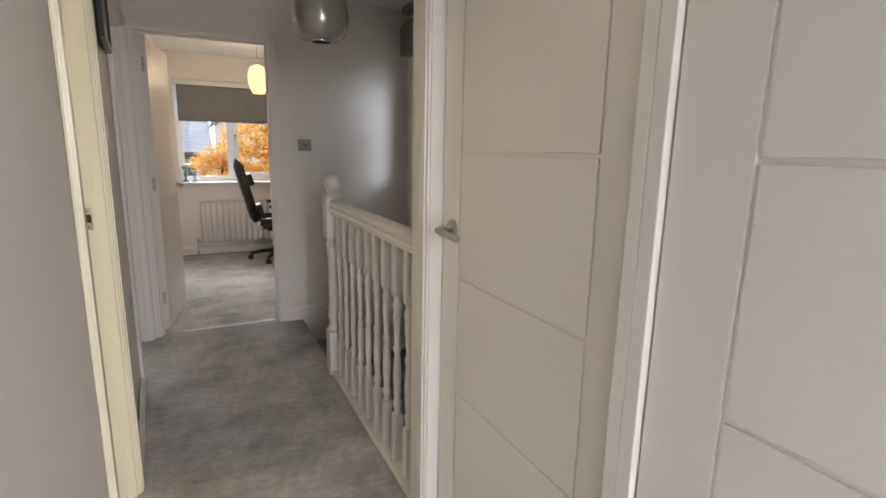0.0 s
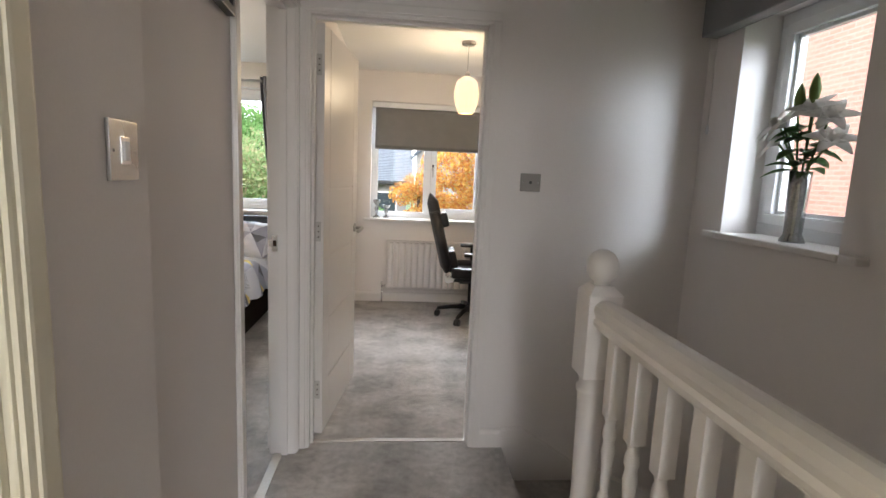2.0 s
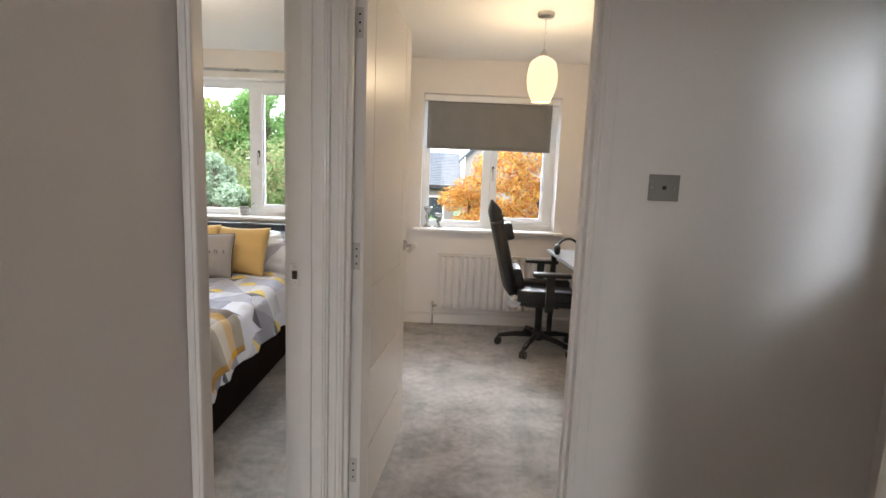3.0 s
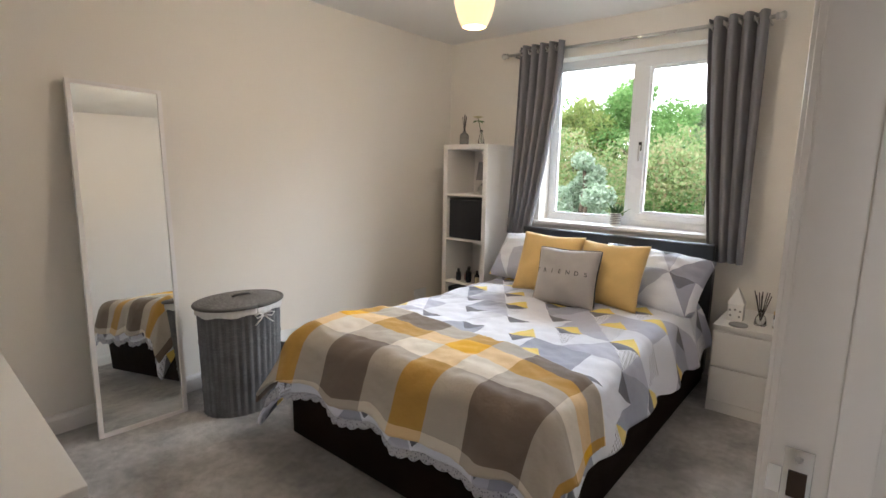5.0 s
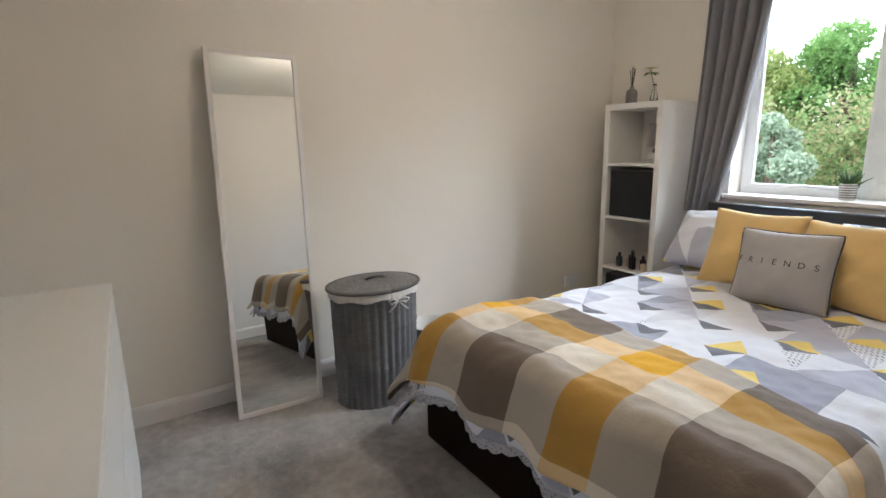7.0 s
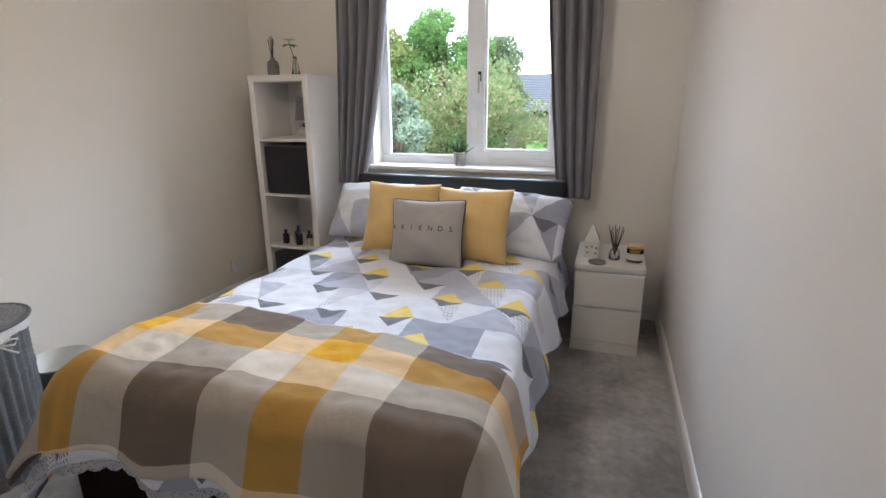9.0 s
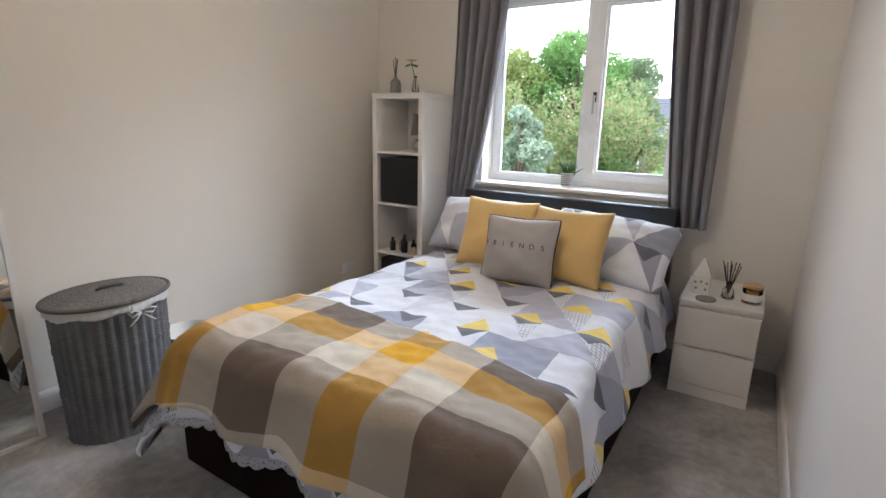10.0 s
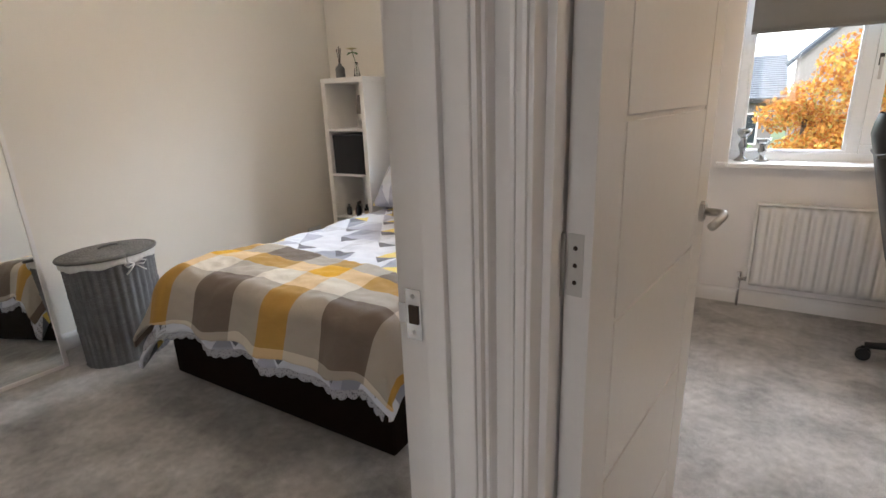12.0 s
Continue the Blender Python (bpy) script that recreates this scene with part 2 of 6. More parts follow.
CHROME = surface("chrome", (0.78, 0.78, 0.79), 0.1, 1.0, 0.02, 4, 60, 0.0, rough_vary=0.03)
BRASS_DARK = surface("strike_hole", (0.05, 0.03, 0.02), 0.8)
WHITE_FOIL = surface("white_furniture_foil", (0.80, 0.775, 0.745), 0.38, vary=0.02, big=2, fine=120, bump=0.03, depth=0.0004)
PANE = glass("window_glass", (0.97, 0.99, 0.98), ior=1.15)
CLEAR = glass("clear_glass", (0.95, 0.97, 0.96))
MIRROR, _n, _l, _p = shader("mirror_silver")
_p.inputs["Base Color"].default_value, _p.inputs["Metallic"].default_value, _p.inputs["Roughness"].default_value = (0.86, 0.88, 0.86, 1), 1.0, 0.01
DIVAN = surface("dark_brown_divan", (0.014, 0.008, 0.006), 0.75, vary=0.15, big=5, fine=400, bump=0.3, depth=0.001)
DIVAN.node_tree.nodes["Principled BSDF"].inputs["Specular IOR Level"].default_value = 0.08
LEATHER = surface("black_leather", (0.012, 0.012, 0.014), 0.42, vary=0.15, big=5, fine=220, bump=0.25, depth=0.0012)
BLACK = surface("black_plastic", (0.012, 0.012, 0.013), 0.35, vary=0.1, bump=0.05)
NAVY_BOX = fabric("dark_fabric_box", (0.011, 0.012, 0.018), 500)
CURTAIN = fabric("grey_curtain", (0.20, 0.195, 0.215), 500, 0.85)
BLIND = fabric("grey_blind", (0.21, 0.21, 0.215), 600, 0.85)
DUVET = triangles("geometric_duvet_print", 0.265, 3.0)
PILLOW_PRINT = triangles("geometric_pillow_print", 0.28, 11.0)
THROW = plaid("plaid_throw")
MUSTARD = fabric("mustard_cushion", (0.68, 0.46, 0.18), 500)
GREY_FELT = fabric("grey_cushion", (0.40, 0.375, 0.365), 500)
PIPING = fabric("dark_piping", (0.05, 0.05, 0.05), 500)
WHITE_CLOTH = fabric("white_cotton", (0.72, 0.71, 0.69), 500)
LACE, _n, _l, _p = shader("pale_lace_edging")
_net = _n.new("ShaderNodeTexVoronoi")
_net.inputs["Scale"].default_value = 130.0
_co = _n.new("ShaderNodeTexCoord")
_l.new(_co.outputs["Object"], _net.inputs["Vector"])
_l.new(ramp(_n, _l, _net.outputs["Distance"], [(0.16, (0.10, 0.10, 0.12)), (0.42, (0.46, 0.46, 0.52))]).outputs["Color"], _p.inputs["Base Color"])
_p.inputs["Roughness"].default_value = 0.9


def wicker(name, base):
    """Willow strands woven over upright stakes, by the weave's own measure."""
    m, n, l, p = shader(name)
    c, b = n.new("ShaderNodeTexCoord"), n.new("ShaderNodeTexBrick")
    l.new(c.outputs["UV"], b.inputs["Vector"])
    b.inputs["Scale"].default_value, b.inputs["Mortar Size"].default_value, b.inputs["Mortar Smooth"].default_value = 1.0, 0.10, 0.9
    b.inputs["Brick Width"].default_value, b.inputs["Row Height"].default_value = 1.0, 0.5
    b.inputs["Color1"].default_value, b.inputs["Color2"].default_value, b.inputs["Mortar"].default_value = (*tone(base, 1.12), 1), (*tone(base, 0.9), 1), (*tone(base, 0.6), 1)
    g = noise_tex(n, l, 9, 4)
    r = ramp(n, l, g.outputs["Fac"], [(0.3, (0.75,) * 3), (0.7, (1.15,) * 3)])
    l.new(mixed(n, l, b.outputs["Color"], r.outputs["Color"], 1.0, "MULTIPLY"), p.inputs["Base Color"])
    k = n.new("ShaderNodeBump")
    k.invert = True
    k.inputs["Strength"].default_value, k.inputs["Distance"].default_value = 0.5, 0.003
    l.new(b.outputs["Fac"], k.inputs["Height"])
    l.new(k.outputs["Normal"], p.inputs["Normal"])
    p.inputs["Roughness"].default_value = 0.6
    return m


WICKER = wicker("grey_wicker", (0.16, 0.163, 0.175))
WICKER_LID = wicker("grey_wicker_lid", (0.20, 0.19, 0.185))
CERAMIC = surface("white_ceramic", (0.80, 0.79, 0.76), 0.12, vary=0.02, bump=0, coat=0.5)
TILE = surface("white_wall_tile", (0.80, 0.78, 0.70), 0.15, vary=0.02, bump=0.0, coat=0.4)
TILE_BLUE = surface("blue_tile_motif", (0.10, 0.12, 0.20), 0.2, vary=0.1)
TILE_GREY = surface("grey_tile_motif", (0.27, 0.28, 0.31), 0.2, vary=0.1)
GREY_STONE = surface("grey_stone", (0.22, 0.215, 0.21), 0.7, vary=0.15, big=30)
WOOD = surface("pale_bamboo_wood", (0.60, 0.40, 0.19), 0.5, vary=0.15, big=20)
DARK_REED = surface("dark_reed", (0.05, 0.035, 0.03), 0.7)
PALE_REED = surface("pale_reed", (0.36, 0.25, 0.13), 0.7)
AMBER = glass("amber_glass", (0.92, 0.74, 0.45), 0.05)
WAX = surface("cream_wax", (0.75, 0.62, 0.42), 0.5)
NAVY_TOWEL = fabric("navy_towel", (0.018, 0.028, 0.05), 300, 0.95, 0.2, 0.9)
RATTAN = surface("rattan", (0.48, 0.27, 0.09), 0.6, vary=0.3, big=40, fine=200, bump=0.6, depth=0.003)
STEM = surface("green_stem", (0.06, 0.14, 0.03), 0.5, vary=0.2)
LEAF = thin(surface("green_leaf", (0.075, 0.19, 0.045), 0.4, vary=0.3, big=12), 0.35)
PETAL = thin(surface("white_petal", (0.78, 0.77, 0.74), 0.55, vary=0.06, big=20), 0.4)
PETAL_YELLOW = surface("cream_petal", (0.72, 0.66, 0.40), 0.55, vary=0.1, big=20)
SMOKE = surface("smoked_chrome_glass", (0.42, 0.41, 0.40), 0.2, 0.5, 0.05, 3, 30, 0)
PHOTO = surface("dark_photo_print", (0.05, 0.055, 0.075), 0.3, vary=0.5, big=9)
FRAME_BLACK = surface("black_frame", (0.015, 0.015, 0.02), 0.35)


def lit_glass(name, tint, glow):
    """Lamp glass: clear amber, glowing by the bulb in it."""
    m, n, l, p = shader(name)
    p.inputs["Base Color"].default_value = (*tint, 1)
    p.inputs["Roughness"].default_value = 0.25
    p.inputs["Emission Color"].default_value = (1.0, 0.82, 0.50, 1)
    p.inputs["Emission Strength"].default_value = glow
    return m


SHADE_LIT = lit_glass("lit_ribbed_glass", (0.62, 0.44, 0.18), 0.75)

# ---- mesh tools ----
def part(name, bm, material, parent=None, label="", smooth=False, at=None):
    """One mesh object from a bmesh, under a thing or a part."""
    me = bpy.data.meshes.new(name)
    bmesh.ops.recalc_face_normals(bm, faces=bm.faces)
    bm.to_mesh(me)
    bm.free()
    me.materials.append(material)
    if smooth:
        me.polygons.foreach_set("use_smooth", [True] * len(me.polygons))
    ob = new(name, me)
    ob.parent = parent
    if at is not None:
        ob.matrix_basis = at
    if label:
        tagged(ob, label)
    return ob


def thing(name, m, label, category, group="", kind=""):
    ob = new(name)
    ob.empty_display_size = 0.1
    ob.matrix_basis = m
    return tagged(ob, label, category, group, kind)


def box(x0, y0, z0, x1, y1, z1, bevel=0.0, bm=None, seg=2):
    own = bm is None
    b = bmesh.new() if own or bevel else bm
    v = [b.verts.new(p) for p in ((x0, y0, z0), (x1, y0, z0), (x1, y1, z0), (x0, y1, z0), (x0, y0, z1), (x1, y0, z1), (x1, y1, z1), (x0, y1, z1))]
    for q in ((3, 2, 1, 0), (4, 5, 6, 7), (0, 1, 5, 4), (1, 2, 6, 5), (2, 3, 7, 6), (3, 0, 4, 7)):
        b.faces.new([v[i] for i in q])
    if bevel:
        bmesh.ops.bevel(b, geom=list(b.edges), offset=bevel, segments=seg, affect="EDGES", profile=0.7)
        if not own:
            me = bpy.data.meshes.new("t")
            b.to_mesh(me)
            b.free()
            bm.from_mesh(me)
            bpy.data.meshes.remove(me)
            return bm
    return b


def lathe(profile, n=24, bm=None, centre=(0, 0), rx=1.0, ry=1.0, cap=True):
    """Turns a list of (radius, height) about the z axis."""
    b = bm or bmesh.new()
    rings = []
    for r, z in profile:
        rings.append([b.verts.new((centre[0] + rx * r * math.cos(2 * math.pi * i / n), centre[1] + ry * r * math.sin(2 * math.pi * i / n), z)) for i in range(n)])
    for a, c in zip(rings, rings[1:]):
        for i in range(n):
            b.faces.new((a[i], a[(i + 1) % n], c[(i + 1) % n], c[i]))
    if cap:
        b.faces.new(rings[0][::-1])
        b.faces.new(rings[-1])
    return b


def tube(points, radius, n=8, bm=None, taper=None):
    """A round bar along points."""
    b = bm or bmesh.new()
    pts = [Vector(p) for p in points]
    rings = []
    for i, p in enumerate(pts):
        d = (pts[min(i + 1, len(pts) - 1)] - pts[max(i - 1, 0)]).normalized()
        s = d.cross(Vector((0, 0, 1)) if abs(d.z) < 0.95 else Vector((1, 0, 0))).normalized()
        t = d.cross(s)
        r = radius if taper is None else radius * (1 + (taper - 1) * i / (len(pts) - 1))
        rings.append([b.verts.new(p + r * (math.cos(2 * math.pi * k / n) * s + math.sin(2 * math.pi * k / n) * t)) for k in range(n)])
    for a, c in zip(rings, rings[1:]):
        for k in range(n):
            b.faces.new((a[k], a[(k + 1) % n], c[(k + 1) % n], c[k]))
    b.faces.new(rings[0][::-1])
    b.faces.new(rings[-1])
    return b


def ball(c, r, bm=None, sub=2, squash=(1, 1, 1)):
    b = bm or bmesh.new()
    m = Matrix.Translation(c) @ Matrix.Diagonal((r * squash[0], r * squash[1], r * squash[2], 1))
    bmesh.ops.create_icosphere(b, subdivisions=sub, radius=1, matrix=m)
    return b


def sheet(nu, nv, f, uv=None, thick=0.0):
    """A grid of nu by nv cells; f gives the place and uv the cloth's own measure at (i/nu, j/nv)."""
    b = bmesh.new()
    lay = b.loops.layers.uv.new("UVMap")
    vs = [[b.verts.new(f(i / nu, j / nv)) for j in range(nv + 1)] for i in range(nu + 1)]
    for i in range(nu):
        for j in range(nv):
            q = b.faces.new((vs[i][j], vs[i + 1][j], vs[i + 1][j + 1], vs[i][j + 1]))
            if uv:
                for lp, (a, c) in zip(q.loops, ((i, j), (i + 1, j), (i + 1, j + 1), (i, j + 1))):
                    lp[lay].uv = uv(a / nu, c / nv)
    return b


def solid(ob, thickness, offset=-1.0):
    k = ob.modifiers.new("thickness", "SOLIDIFY")
    k.thickness, k.offset = thickness, offset
    return ob


def wall_pieces(axis, a0, a1, t0, t1, z0, z1, holes):
    """A wall along x or y from a0 to a1, t0 to t1 thick, with through openings (from, to, low, high)."""
    b = bmesh.new()

    def piece(s, e, lo, hi):
        if e - s > 1e-4 and hi - lo > 1e-4:
            if axis == "x":
                box(s, t0, lo, e, t1, hi, bm=b)
            else:
                box(t0, s, lo, t1, e, hi, bm=b)
    at = a0
    for s, e, lo, hi in sorted(holes):
        piece(at, s, z0, z1)
        piece(s, e, z0, lo)
        piece(s, e, hi, z1)
        at = e
    piece(at, a1, z0, z1)
    return b


def profile_run(points, length_axis, a0, a1, sign, place, bm=None):
    """A moulding: points (out from the wall, up) swept along x or y."""
    b = bm or bmesh.new()
    ends = []
    for a in (a0, a1):
        ends.append([b.verts.new((a, place + sign * o, z) if length_axis == "x" else (place + sign * o, a, z)) for o, z in points])
    n = len(points)
    for i in range(n):
        b.faces.new((ends[0][i], ends[0][(i + 1) % n], ends[1][(i + 1) % n], ends[1][i]))
    b.faces.new(ends[0][::-1])
    b.faces.new(ends[1])
    return b


SKIRT = [(0, 0), (0.015, 0), (0.015, 0.072), (0.011, 0.085), (0.006, 0.092), (0, 0.095)]
CEIL, YN = 2.32, 7.58


def skirting(axis, a0, a1, sign, place, z=0.0, label="white painted skirting board along the wall"):
    b = profile_run([(o, h + z) for o, h in SKIRT], axis, a0, a1, sign, place)
    return tagged(part("baseboard", b, GLOSS), label, "skirting board", kind="structure")

# ---- structure: walls, floors, ceilings ----
BAR = surface("worn_metal_bar", (0.50, 0.47, 0.44), 0.6, 0.25, 0.1, 6, 80, 0.1, 0.0005)
DH = 1.985  # clear height of the door openings


def wall(name, bm, label, material=None):
    return tagged(part(name, bm, material or PAINT), label, "wall", kind="structure")


wall("wall_landing_west", wall_pieces("y", -0.5, 3.30, -0.075, 0.0, 0, CEIL, [(2.18, 2.97, 0, DH + 0.03)]), "off-white painted landing wall with the bathroom doorway")
wall("wall_landing_northwest", wall_pieces("y", 3.30, 4.72, -0.10, 0.0, 0, CEIL, [(3.87, 4.69, 0, DH + 0.03)]), "off-white painted landing wall with the bedroom doorway")
wall("wall_partition", wall_pieces("y", 4.72, YN, -0.12, 0.0, 0, CEIL, []), "off-white painted partition between bedroom and study")
wall("wall_study_south", wall_pieces("x", 0.0, 1.86, 4.72, 4.83, -2.6, CEIL, [(0.03, 0.86, -0.25, DH + 0.03)]), "off-white painted wall with the study doorway")
wall("wall_stair_east", wall_pieces("y", 1.2, 4.83, 1.86, 2.12, -2.6, CEIL, [(3.885, 4.485, 1.12, 2.04)]), "off-white painted stairwell wall with a small window")
wall("wall_study_east", wall_pieces("y", 4.83, YN, 1.86, 2.12, 0, CEIL, []), "off-white painted study wall")
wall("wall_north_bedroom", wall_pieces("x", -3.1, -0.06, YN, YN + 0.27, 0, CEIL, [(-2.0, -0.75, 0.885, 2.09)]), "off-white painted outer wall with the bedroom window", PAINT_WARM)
wall("wall_north_study", wall_pieces("x", -0.06, 2.12, YN, YN + 0.27, 0, CEIL, [(0.17, 1.36, 0.85, 2.03)]), "off-white painted outer wall with the study window")
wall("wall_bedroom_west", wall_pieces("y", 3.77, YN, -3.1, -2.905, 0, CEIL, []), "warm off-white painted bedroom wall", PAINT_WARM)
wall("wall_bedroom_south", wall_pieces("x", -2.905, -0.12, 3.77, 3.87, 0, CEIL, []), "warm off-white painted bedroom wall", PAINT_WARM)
wall("wall_cupboards", wall_pieces("y", -0.5, 2.33, 0.95, 1.05, -0.25, CEIL, [(0.72, 1.50, -0.03, DH + 0.03), (1.50, 2.31, -0.03, DH + 0.03)]), "off-white painted landing wall with two doors")
wall("wall_stair_south", wall_pieces("x", 0.95, 1.86, 2.33, 2.43, -0.25, CEIL, []), "off-white painted wall at the end of the banister")
# out of view; the opening is added so the south fill reaches the landing
wall("wall_landing_south", wall_pieces("x", -0.12, 1.05, -0.6, -0.5, 0, CEIL, [(0.0, 0.90, 0.0, 2.0)]), "unseen off-white painted wall with an opening added for the fill lamp")
wall("wall_cupboard_back", wall_pieces("y", -0.5, 2.33, 1.20, 1.25, 0, CEIL, []), "plain wall behind the closed doors")
wall("wall_stair_inner", wall_pieces("y", 1.2, 4.72, 0.94, 0.99, -2.6, -0.25, []), "off-white painted wall under the landing edge")
wall("wall_stair_foot", wall_pieces("x", 0.99, 1.86, 1.1, 1.2, -2.6, -0.25, []), "plain wall at the foot of the stairs")
wall("wall_bath_north", wall_pieces("x", -1.75, -0.12, 3.66, 3.77, 0, CEIL, []), "bathroom wall behind the tiles")
wall("wall_bath_west", wall_pieces("y", 1.7, 3.66, -1.85, -1.75, 0, CEIL, []), "cream bathroom wall", TILE)
wall("wall_bath_south", wall_pieces("x", -1.75, -0.12, 1.6, 1.7, 0, CEIL, []), "cream bathroom wall", TILE)


def slab(name, x0, y0, x1, y1, z0, z1, material, label, category):
    return tagged(part(name, box(x0, y0, z0, x1, y1, z1), material), label, category, kind="structure")


slab("floor_landing", -0.12, -0.6, 1.0, 4.74, -0.25, 0.0, CARPET, "grey plush carpet on the landing", "floor")
slab("floor_study", 0.0, 4.74, 1.86, YN, -0.25, 0.0, CARPET, "grey plush carpet in the study", "floor")
slab("floor_bedroom", -2.905, 3.87, -0.12, YN, -0.25, 0.0, CARPET, "grey plush carpet in the bedroom", "floor")
slab("floor_bathroom", -1.75, 1.7, -0.12, 3.66, -0.25, 0.0, surface("bathroom_vinyl", (0.62, 0.55, 0.40), 0.4, vary=0.08), "pale beige bathroom floor", "floor")
slab("floor_hall", 0.9, 1.1, 2.1, 4.83, -2.75, -2.6, STAIR_CARPET, "dark carpet at the foot of the stairs", "floor")
slab("ceiling_bedroom", -3.1, 3.77, -0.06, YN + 0.27, CEIL, CEIL + 0.1, CEILING, "plain white bedroom ceiling", "ceiling")
slab("ceiling_landing", -0.06, -0.6, 2.12, 4.775, CEIL, CEIL + 0.1, CEILING, "plain white landing ceiling", "ceiling")
slab("ceiling_study", -0.06, 4.775, 2.12, YN + 0.27, CEIL, CEIL + 0.1, CEILING, "plain white study ceiling", "ceiling")
slab("ceiling_bathroom", -1.85, 1.6, -0.06, 3.77, CEIL, CEIL + 0.1, CEILING, "plain white bathroom ceiling", "ceiling")
for _x0, _y0, _x1, _y1, _n in ((-0.12, 2.18, 0.0, 2.97, "bathroom"), (-0.12, 3.87, 0.0, 4.69, "bedroom")):
    slab("threshold_strip", _x0 + 0.03, _y0 + 0.03, _x1 - 0.05, _y1 - 0.03, 0.0, 0.004, BAR, "thin metal carpet bar across the %s doorway" % _n, "door bar")
slab("threshold_strip", 0.06, 4.762, 0.83, 4.79, -0.002, 0.004, BAR, "thin metal carpet bar across the study doorway", "door bar")

# skirting boards
for _a in (("y", -0.5, 2.15, 1, 0.0), ("y", 3.025, 3.845, 1, 0.0), ("x", 0.885, 0.985, -1, 4.72), ("x", 0.0, 1.86, -1, YN), ("y", 4.83, YN - 0.015, 1, 0.0),
           ("y", 4.83, YN - 0.015, -1, 1.86), ("x", -2.905, -0.12, -1, YN), ("y", 3.885, YN - 0.015, 1, -2.905), ("x", -2.905, -0.2, 1, 3.87), ("y", 4.715, YN - 0.015, -1, -0.12)):
    skirting(*_a)


def casing(axis, a0, a1, t0, t1, h, name, label, sides=(1, 1), stop_at=0.5, trims=(1, 1), material=None):
    """Lining, stops and moulded architraves round an opening whose clear width runs from a0 to a1."""
    ob = thing(name, Matrix(), label, "door frame", kind="structure")

    def blk(nm, s, e, p, q, lo, hi, bev=0.003):
        part(nm, box(s, p, lo, e, q, hi, bev) if axis == "x" else box(p, s, lo, q, e, hi, bev), material or GLOSS, ob)
    e = 0.006
    blk("jamb", a0 - 0.03, a0, t0 - e, t1 + e, 0, h)
    blk("jamb", a1, a1 + 0.03, t0 - e, t1 + e, 0, h)
    blk("head", a0 - 0.03, a1 + 0.03, t0 - e, t1 + e, h, h + 0.03)
    s0 = t0 + (t1 - t0) * stop_at
    blk("door_stop", a0, a0 + 0.012, s0, s0 + 0.03, 0, h - 0.012, 0.002)
    blk("door_stop", a1 - 0.012, a1, s0, s0 + 0.03, 0, h - 0.012, 0.002)
    blk("door_stop", a0, a1, s0, s0 + 0.03, h - 0.012, h, 0.002)
    for side, on in zip((-1, 1), sides):
        if not on:
            continue
        f = t0 if side < 0 else t1
        for thick, w0, w1 in ((0.013, 0.006, 0.058), (0.018, 0.018, 0.055)):
            lo, hi = (f - thick, f - 0.001) if side < 0 else (f + 0.001, f + thick)
            if trims[0]:
                blk("architrave", a0 - w1, a0 - w0, lo, hi, 0, h + w0, 0.006)
            if trims[1]:
                blk("architrave", a1 + w0, a1 + w1, lo, hi, 0, h + w0, 0.006)
            blk("architrave", a0 - (w1 if trims[0] else 0), a1 + (w1 if trims[1] else 0), lo, hi, h + w0, h + w1, 0.004)
    return ob


# cream paint, deepened in colour for the warm spill of the bathroom lamp
casing("y", 2.21, 2.94, -0.075, 0.0, DH, "door_frame_bathroom", "cream gloss painted bathroom door frame, warm lamp spill put into its colour", stop_at=0.55, material=surface("cream_gloss_warm_spill", (0.80, 0.75, 0.60), 0.34, vary=0.015, big=2, bump=0.0, coat=0.1, rough_vary=0.03))
_bed_frame = casing("y", 3.90, 4.66, -0.10, 0.0, DH, "door_frame_bedroom", "white gloss painted door frame of the bedroom", stop_at=0.42)
_study_frame = casing("x", 0.06, 0.83, 4.72, 4.83, DH, "door_frame_study", "white gloss painted door frame of the study", stop_at=0.3)
casing("y", 1.53, 2.28, 0.95, 1.05, DH, "door_frame_cupboard", "white gloss painted door frame beside the banister", sides=(1, 0), stop_at=0.82, trims=(0, 1))
casing("y", 0.75, 1.47, 0.95, 1.05, DH, "door_frame_airing", "white gloss painted door frame on the landing", sides=(1, 0), stop_at=0.82, trims=(1, 0))


def strike(name, place, facing, label):
    """Lock keep: a small steel plate with a dark slot and two screws, on a jamb that faces along y."""
    ob = thing(name, Matrix.Translation(place), label, "strike plate")
    d = 0.0015 * facing
    part("plate", box(-0.012, min(0, d), -0.036, 0.012, max(0, d), 0.036, 0.0005), CHROME, ob)
    part("lip", box(-0.024, min(0, d), -0.014, -0.012, max(0, d), 0.014, 0.0005), CHROME, ob)
    part("slot", box(-0.007, min(d, 2 * d), -0.013, 0.008, max(d, 2 * d), 0.013), BRASS_DARK, ob, "dark latch hole")
    for z in (-0.026, 0.026):
        part("screw", ball((0, d, z), 0.004, sub=1, squash=(1, 0.4, 1)), STEEL, ob)
    return ob


strike("strike_plate", (-0.082, 4.6585, 0.998), -1, "steel lock keep let into the white bedroom door jamb")
strike("strike_plate", (-0.056, 2.9385, 1.05), -1, "steel lock keep let into the cream bathroom door jamb")


